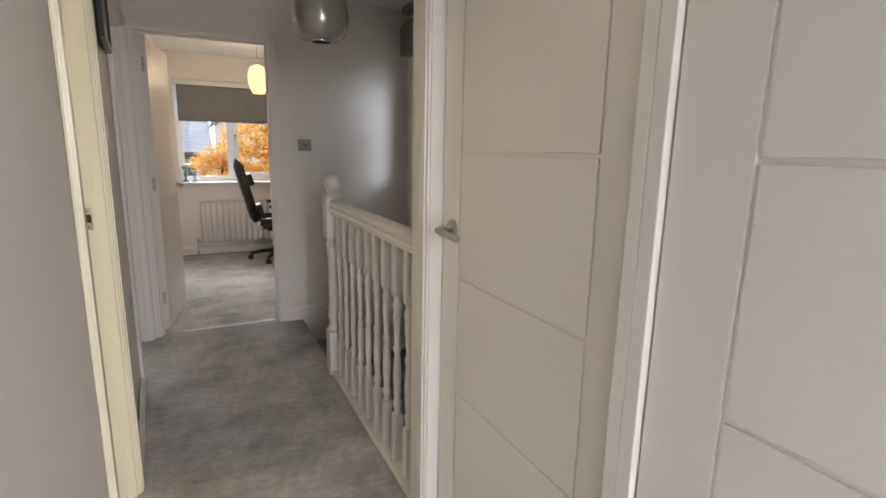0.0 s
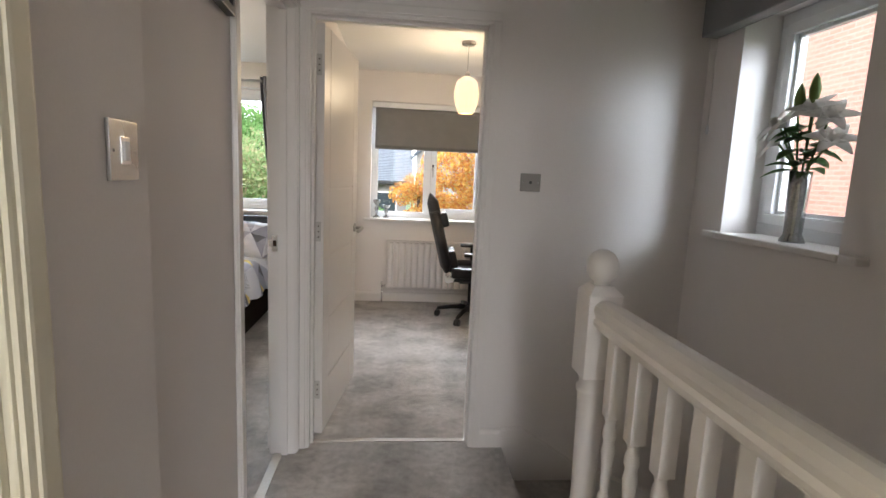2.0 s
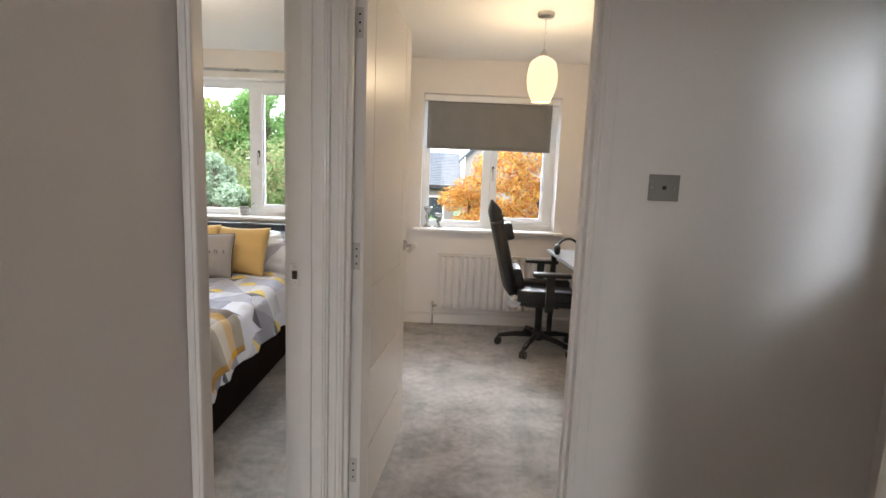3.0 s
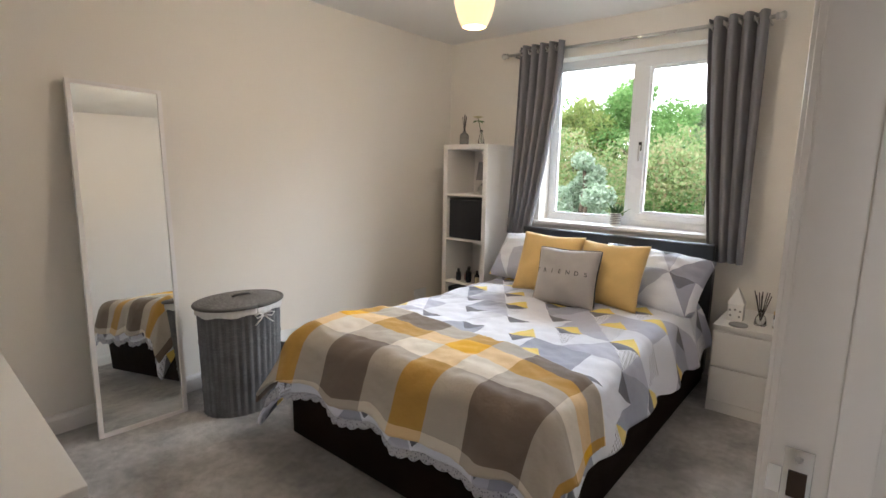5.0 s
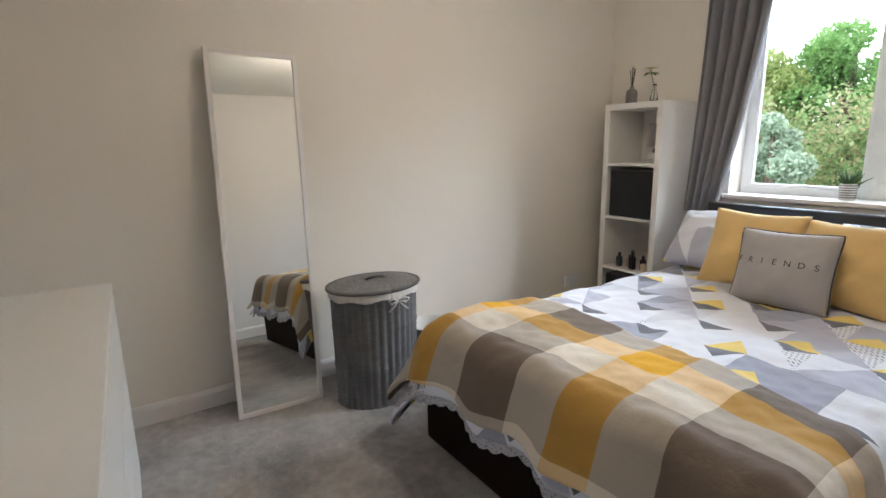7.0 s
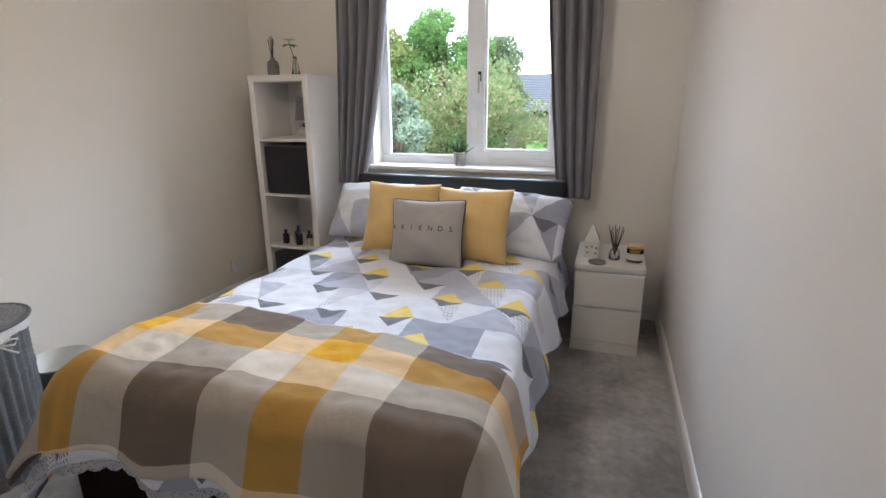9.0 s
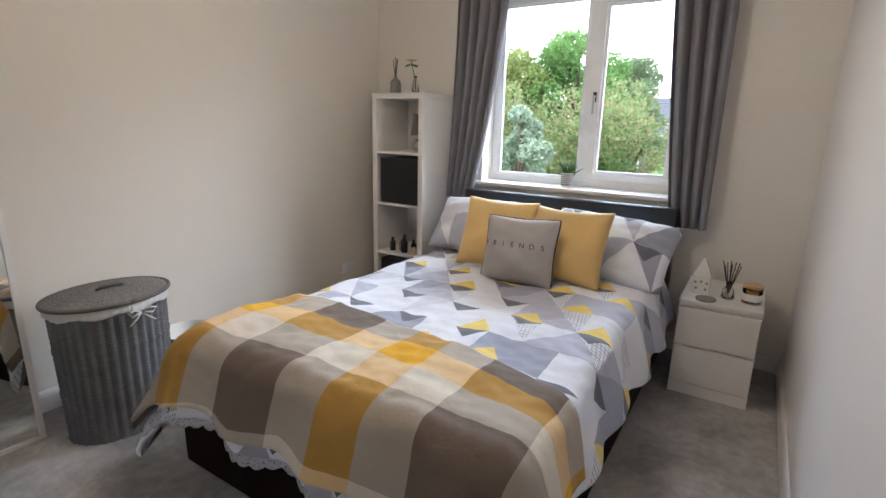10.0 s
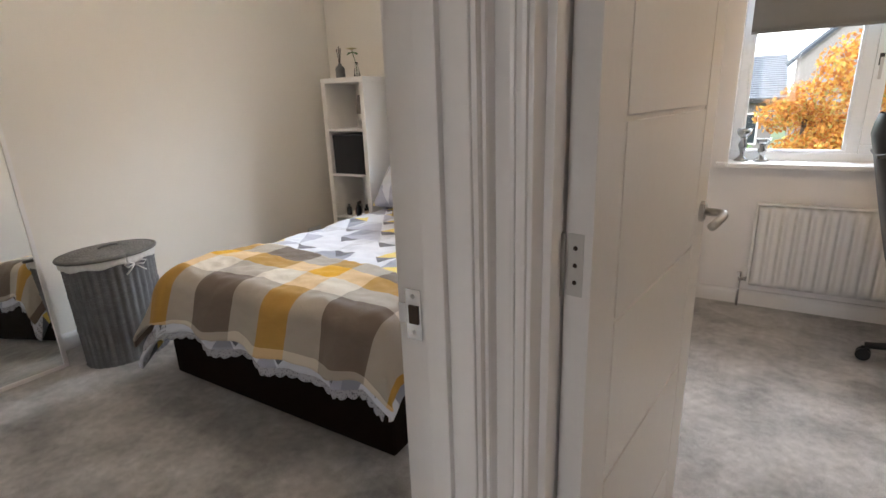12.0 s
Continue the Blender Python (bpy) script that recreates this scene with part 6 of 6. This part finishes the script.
part("light_hood", box(-0.23, -0.05, 0.37, 0.17, -0.001, 0.40, 0.006), CERAMIC, bm_ob)
diffuser("reed_diffuser", (-0.57, YB - 0.06, 1.3995), "glass reed diffuser with pale reeds on the bathroom shelf", CLEAR,
         [(0.026, 0), (0.028, 0.004), (0.028, 0.05), (0.012, 0.062), (0.012, 0.082), (0.009, 0.082), (0.009, 0.062), (0.024, 0.048), (0.024, 0.008), (0.002, 0.006)], 0.02, 0.16, 0.05, PALE_REED, 6, 5, 0.0018)
for _i, (_x, _z, _r, _h, _m, _l) in enumerate(((-0.385, 0.0, 0.034, 0.034, BLACK, "black cosmetic tub on the bathroom shelf"), (-0.31, 0.0, 0.036, 0.034, surface("purple_tub", (0.06, 0.05, 0.22), 0.35, bump=0), "purple cosmetic tub on the bathroom shelf"),
                                               (-0.312, 0.0345, 0.034, 0.03, surface("yellow_tub", (0.50, 0.42, 0.05), 0.35, bump=0), "yellow cosmetic tub on the bathroom shelf"))):
    _t = thing("cosmetic_tub", Matrix.Translation((_x, YB - 0.065, 1.3995 + _z)), _l, "tub", "tubs on the bathroom shelf")
    part("pot", lathe([(_r * 0.95, 0), (_r, 0.003), (_r, _h * 0.55)], 24), _m, _t)
    part("lid", lathe([(_r * 1.03, _h * 0.55), (_r * 1.03, _h - 0.002), (_r, _h)], 24), BLACK if _i == 0 else surface("tub_lid", (0.03, 0.03, 0.10), 0.3, bump=0), _t)
clutter_bottle("shampoo_bottle", (-0.245, YB - 0.06, 1.3995), 0.02, 0.13, BLACK, "dark squeeze bottle on the bathroom shelf", STEEL)
clutter_bottle("mouthwash_bottle", (-0.235, YB - 0.055, 0.8155), 0.028, 0.15, glass("green_liquid", (0.05, 0.55, 0.35), 0.05), "green mouthwash bottle beside the tap", UPVC)
rat = thing("round_mirror", pose(-1.32, 1.703, 1.80, -90, 0, 0), "round mirror in a wide woven rattan frame", "mirror")


def torus_frame(a, b):
    t, q = 2 * math.pi * a, 2 * math.pi * b
    rr = 0.225 + 0.055 * math.cos(q)
    w = 1 + 0.03 * math.sin(36 * t + 6 * q)
    return Vector((rr * w * math.cos(t), rr * w * math.sin(t), 0.02 + 0.018 * math.sin(q) * w))


part("woven_frame", sheet(144, 14, torus_frame), RATTAN, rat, "woven rattan ring", True)
part("mirror_glass", lathe([(0.176, 0.004), (0.176, 0.010)], 48), MIRROR, rat)
tw = thing("hand_towel", Matrix.Translation((-0.215, 3.36, 0)), "navy towel hanging from a wall ring by the basin", "towel")


def towel(a, b):
    t = 2 * math.pi * a
    sp = 0.025 + 0.075 * min(1, b * 1.9) ** 0.7
    fold = 1 + 0.22 * math.sin(5 * t + 2 * b) + 0.1 * noise.noise(Vector((a * 6, b * 4, 1)))
    return Vector((-0.02 + 0.5 * sp * math.cos(t) * fold - 0.02 * b, 1.05 * sp * math.sin(t) * fold, 0.86 - b * (0.50 + 0.05 * math.sin(t))))


part("cloth", sheet(72, 36, towel), NAVY_TOWEL, tw, smooth=True)
part("ring", tube([(-0.01 + 0.0 * i, 0.06 * math.cos(2 * math.pi * i / 32), 0.90 + 0.06 * math.sin(2 * math.pi * i / 32)) for i in range(33)], 0.005, 8), CHROME, tw, smooth=True)
part("ring_mount", tube([(-0.01, 0, 0.96), (0.0945, 0, 0.96)], 0.010, 12), CHROME, tw)
pb = thing("pedal_bin", Matrix.Translation((-0.235, 3.42, 0)), "small white pedal bin under the towel", "bin")
part("drum", lathe([(0.085, 0), (0.09, 0.006), (0.092, 0.27), (0.088, 0.275)], 32), CERAMIC, pb, smooth=False)
part("lid", lathe([(0.094, 0.2755), (0.092, 0.29), (0.06, 0.305), (0.002, 0.31)], 32), CERAMIC, pb, smooth=True)
part("pedal", box(-0.02, -0.115, 0.008, 0.02, -0.085, 0.018, 0.003), STEEL, pb)
bx = thing("pipe_boxing", Matrix.Translation((-0.80, 3.54, 0)), "stepped white boxing over the bathroom pipes", "boxing")
part("upper_step", box(-0.25, -0.02, 0, 0.22, 0.11, 0.40, 0.006), CERAMIC, bx)
part("lower_step", box(-0.25, -0.12, 0, 0.24, -0.0205, 0.16, 0.006), CERAMIC, bx)
tr = thing("toilet_roll", Matrix.Translation((-0.68, 3.575, 0.4005)), "white toilet roll standing on the boxing", "toilet roll")
part("paper", lathe([(0.022, 0.0), (0.055, 0.0), (0.055, 0.10), (0.022, 0.10), (0.022, 0.0)], 32, cap=False), WHITE_CLOTH, tr)
part("core", lathe([(0.0215, 0.001), (0.0215, 0.099)], 24, cap=False), WOOD, tr, "brown card core")


def slanted(names):
    """The landing's west wall runs a little out of true south of the bedroom door: shift it and what is fixed to it."""
    for top in names:
        for o in (top, *top.children_recursive):
            if o.type != "MESH":
                continue
            m, q = o.matrix_basis.copy(), o.parent
            while q:
                m, q = q.matrix_basis @ m, q.parent
            back = m.inverted()
            for v in o.data.vertices:
                w = m @ v.co
                if w.y < 3.9:
                    w.x += 0.058 * (3.9 - w.y) / 0.95
                    v.co = back @ w


slanted([o for o in scene.objects if o.parent is None and (o.name in ("wall_landing_west", "door_frame_bathroom", "picture_frame", "light_switch", "strike_plate.001")
                                                           or (o.name.startswith("baseboard") and o.type == "MESH" and max(abs(v.co.x) for v in o.data.vertices) < 0.03 and min(v.co.y for v in o.data.vertices) < 3.2))])

# ---- outside ----
slab_g = part("ground", box(-220, -220, -3.0, 220, 220, -2.78), surface("garden_grass", (0.055, 0.085, 0.025), 0.95, vary=0.35, big=0.5, fine=20, bump=0.3, depth=0.02))
tagged(slab_g, "green garden lawn around the house", "ground", kind="structure")


def leaves(name, blobs, count, size, material, parent, seed, squash=0.8):
    """Thousands of small leaf faces spread through rounded clumps, thick at the skin and open between."""
    rng = np.random.default_rng(seed)
    w = np.array([b[3] ** 2 for b in blobs])
    pick = rng.choice(len(blobs), count, p=w / w.sum())
    c = np.array([b[:3] for b in blobs])[pick]
    r = np.array([b[3] for b in blobs])[pick]
    d = rng.normal(size=(count, 3))
    d /= np.linalg.norm(d, axis=1)[:, None]
    p = c + d * (r * rng.uniform(0.55, 1.08, count))[:, None] * np.array([1, 1, squash])
    a = rng.normal(size=(count, 3))
    a /= np.linalg.norm(a, axis=1)[:, None]
    b = np.cross(a, rng.normal(size=(count, 3)))
    b /= np.linalg.norm(b, axis=1)[:, None]
    s = (size * rng.uniform(0.6, 1.4, count))[:, None]
    v = np.stack([p - a * s, p - b * s * 0.55, p + a * s, p + b * s * 0.55], 1).reshape(-1, 3)
    f = np.arange(count * 4).reshape(-1, 4)
    me = bpy.data.meshes.new(name)
    me.from_pydata(v.tolist(), [], f.tolist())
    me.materials.append(material)
    ob = new(name, me)
    ob.parent = parent
    return ob


def tree(name, x, y, height, spread, material, label, count, size, seed, base=-2.78, low=0.25, bark=None, conical=0.0):
    ob = thing(name, Matrix.Translation((x, y, base)), label, "tree")
    rnd = random.Random(seed)
    bark = bark or BARK
    pts = [(0, 0, 0), (rnd.uniform(-0.1, 0.1), 0, height * 0.35), (rnd.uniform(-0.2, 0.2), rnd.uniform(-0.2, 0.2), height * 0.7), (0, 0, height * 0.92)]
    part("trunk", tube(pts, height * 0.028, 10, taper=0.25), bark, ob, smooth=True)
    blobs = []
    for i in range(34):
        t = low + (1 - low) * (i + rnd.random()) / 34
        env = spread * ((1 - t) ** 0.7 * 1.05 + 0.08) if conical else spread * math.sin(math.pi * min(0.96, 0.18 + 0.78 * t)) ** 0.8
        a, k = rnd.uniform(0, 6.28), rnd.uniform(0.35, 1.0)
        q = (env * k * math.cos(a), env * k * math.sin(a), t * height)
        blobs.append((*q, spread * rnd.uniform(0.18, 0.34)))
        if i % 3 == 0:
            part("limb", tube([(0, 0, max(0.2, t - 0.15) * height), (q[0] * 0.6, q[1] * 0.6, (t - 0.03) * height), q], height * 0.010, 6, taper=0.3), bark, ob)
    leaves("crown", blobs, count, size, material, ob, seed)
    return ob


BARK = surface("tree_bark", (0.10, 0.075, 0.055), 0.95, vary=0.3, big=8, fine=50, bump=0.5, depth=0.02)
GREEN = leaf_mat("green_leaves", [(0.0, (0.13, 0.26, 0.085)), (0.5, (0.18, 0.33, 0.11)), (1.0, (0.25, 0.39, 0.16))])
OLIVE = leaf_mat("yellow_green_leaves", [(0.0, (0.177, 0.257, 0.095)), (0.5, (0.272, 0.351, 0.112)), (1.0, (0.374, 0.390, 0.172))])
PALE = leaf_mat("pale_green_leaves", [(0.0, (0.22, 0.31, 0.21)), (0.6, (0.32, 0.41, 0.31)), (1.0, (0.43, 0.51, 0.42))])
BRAMBLE = leaf_mat("bramble_leaves", [(0.0, (0.16, 0.26, 0.11)), (0.45, (0.24, 0.33, 0.14)), (0.75, (0.31, 0.25, 0.15)), (1.0, (0.35, 0.39, 0.20))])
ORANGE = leaf_mat("autumn_leaves", [(0.0, (0.36, 0.13, 0.045)), (0.4, (0.56, 0.25, 0.06)), (0.7, (0.64, 0.38, 0.09)), (0.9, (0.64, 0.48, 0.14)), (1.0, (0.30, 0.33, 0.12))])
tree("conifer_tree", -5.3, 19.5, 6.5, 2.2, GREEN, "bushy bright green tree behind the garden", 52000, 0.05, 3, low=0.15)
tree("garden_tree", -7.0, 18.6, 5.8, 1.8, OLIVE, "yellow-green autumn tree in the garden", 34000, 0.05, 5, low=0.15)
tree("garden_tree", -3.9, 20.5, 5.9, 1.45, leaf_mat("mixed_leaves", [(0.0, (0.150, 0.234, 0.120)), (0.6, (0.218, 0.296, 0.172)), (1.0, (0.286, 0.312, 0.224))]), "thinning green autumn tree with bare twigs", 30000, 0.046, 6, low=0.12)
tree("garden_tree", -12.5, 22.0, 7.0, 3.0, GREEN, "broad green tree behind the garden", 16000, 0.09, 11, low=0.15)
tree("bush", -4.15, 13.2, 4.25, 0.95, PALE, "pale silvery green bush in the garden", 20000, 0.04, 7, low=0.1)
tree("autumn_tree", 2.45, 12.6, 5.6, 1.7, ORANGE, "orange and yellow autumn tree outside the study", 52000, 0.034, 8, low=0.2)
tree("autumn_tree", 0.9, 13.2, 3.95, 1.25, ORANGE, "low orange autumn shrub outside the study", 26000, 0.032, 9, low=0.15)
rnd_h = random.Random(12)
hedge_at = [rnd_h.uniform(-9, 2.2) for _i in range(150)]
hedge_blobs = [(x, rnd_h.uniform(15.0, 17.5), -2.4 + rnd_h.uniform(0.0, 4.3 if x < -3.0 else 3.3 if x < -1.2 else 1.7), rnd_h.uniform(0.45, 0.85)) for x in hedge_at]
tagged(leaves("bramble_hedge", hedge_blobs, 100000, 0.045, BRAMBLE, None, 13), "tangled green and brown bramble hedge across the garden", "hedge", kind="stuff")
low_blobs = [(rnd_h.uniform(-1.6, 0.9), rnd_h.uniform(11.5, 12.4), -2.4 + rnd_h.uniform(0.0, 2.95), rnd_h.uniform(0.35, 0.55)) for _i in range(26)]
tagged(leaves("green_hedge", low_blobs, 9000, 0.07, GREEN, None, 14), "green clipped hedge below the study window", "hedge", kind="stuff")

wood_blobs = [(rnd_h.uniform(-18, -6.5), rnd_h.uniform(21.5, 23.5), -2.0 + rnd_h.uniform(0.0, 5.0), rnd_h.uniform(0.8, 1.5)) for _i in range(90)]
tagged(leaves("far_trees", wood_blobs, 60000, 0.08, GREEN, None, 15), "soft green wall of trees beyond the garden", "trees", kind="stuff")

ROOF = surface("slate_roof", (0.075, 0.088, 0.11), 0.7, vary=0.15, big=3, fine=30, bump=0.2, depth=0.01)
RENDER_WALL = surface("pale_render", (0.24, 0.225, 0.215), 0.8, vary=0.05)
BRICK = brick_mat("red_brick")


def bungalow(name, x0, x1, y0, y1, eave, ridge, label, gable_right=False):
    """A neighbouring house whose slates face the camera, in courses that overlap."""
    ob = thing(name, Matrix(), label, "house")
    part("wall", box(x0 + 0.3, y0 + 0.35, -2.78, x1 - 0.3, y1, eave - 0.02, 0.02), RENDER_WALL, ob)
    n = 20
    ym = (y0 + y1) / 2
    for i in range(n):
        a, c = i / n, (i + 1.25) / n
        b = bmesh.new()
        v = [b.verts.new(p) for p in ((x0, y0 + (ym - y0) * a, eave + (ridge - eave) * a + 0.03), (x1, y0 + (ym - y0) * a, eave + (ridge - eave) * a + 0.03), (x1, y0 + (ym - y0) * c, eave + (ridge - eave) * c), (x0, y0 + (ym - y0) * c, eave + (ridge - eave) * c))]
        w = [b.verts.new(q.co - Vector((0, 0, 0.035))) for q in v]
        b.faces.new(v)
        b.faces.new(w[::-1])
        for k in range(4):
            b.faces.new((v[k], w[k], w[(k + 1) % 4], v[(k + 1) % 4]))
        part("slate_course", b, ROOF, ob)
    bk = bmesh.new()
    bk.faces.new([bk.verts.new(p) for p in ((x0, ym, ridge), (x1, ym, ridge), (x1, y1, eave), (x0, y1, eave))])
    solid(part("back_slope", bk, ROOF, ob), 0.05)
    part("fascia", box(x0, y0 - 0.02, eave - 0.14, x1, y0 + 0.04, eave + 0.01, 0.01), BLACK, ob, "dark gutter and fascia")
    for x in np.linspace(x0 + 1.2, x1 - 1.2, 3):
        wd = part("window", box(x - 0.5, y0 + 0.33, eave - 1.5, x + 0.5, y0 + 0.349, eave - 0.45), UPVC, ob)
        part("pane", box(x - 0.44, y0 + 0.325, eave - 1.44, x + 0.44, y0 + 0.3295, eave - 0.51), surface("far_glass", (0.04, 0.05, 0.06), 0.1, bump=0), wd)
    return ob


bungalow("neighbour_house", -6.0, 1.1, 24.0, 33.0, 1.0, 2.5, "low house with a dark slate roof behind the gardens")
gable = thing("pale_gable_house", Matrix(), "pale rendered gable of a neighbouring house", "house")
_gb = bmesh.new()
_gv = [_gb.verts.new(p) for p in ((1.15, 23.0, -2.78), (6.4, 23.0, -2.78), (6.4, 23.0, 2.1), (3.8, 23.0, 4.5), (1.15, 23.0, 2.1))]
_gb.faces.new(_gv)
solid(part("gable_wall", _gb, RENDER_WALL, gable), 0.3)
part("verge", tube([(0.9, 22.9, 1.95), (3.8, 22.9, 4.6), (6.7, 22.9, 1.9)], 0.09, 6), ROOF, gable)
part("chimney", box(3.5, 23.35, 3.6, 4.2, 23.9, 5.2, 0.03), BRICK, gable)
side = thing("brick_house", Matrix(), "red brick gable wall of the house next door", "house")
_sb = bmesh.new()
_sv = [_sb.verts.new(p) for p in ((7.2, 11.44, -2.78), (7.2, 1.44, -2.78), (7.2, 1.44, 3.39), (7.2, 6.44, 6.27), (7.2, 11.44, 3.39))]
_sb.faces.new(_sv)
solid(part("gable_wall", _sb, BRICK, side), 0.3, 1.0)
part("verge_board", tube([(7.1, 11.69, 3.24), (7.1, 6.44, 6.37), (7.1, 1.19, 3.24)], 0.10, 6), UPVC, side, "white verge board")
_wn = part("window", box(7.12, 7.7, 0.9, 7.19, 8.7, 2.2, 0.01), UPVC, side)
part("pane", box(7.105, 7.78, 0.98, 7.119, 8.62, 2.12), bpy.data.materials["far_glass"], _wn)
tree("garden_tree", 9.5, 15.6, 4.3, 1.6, GREEN, "green bush beside the brick house", 5000, 0.09, 21, low=0.1)
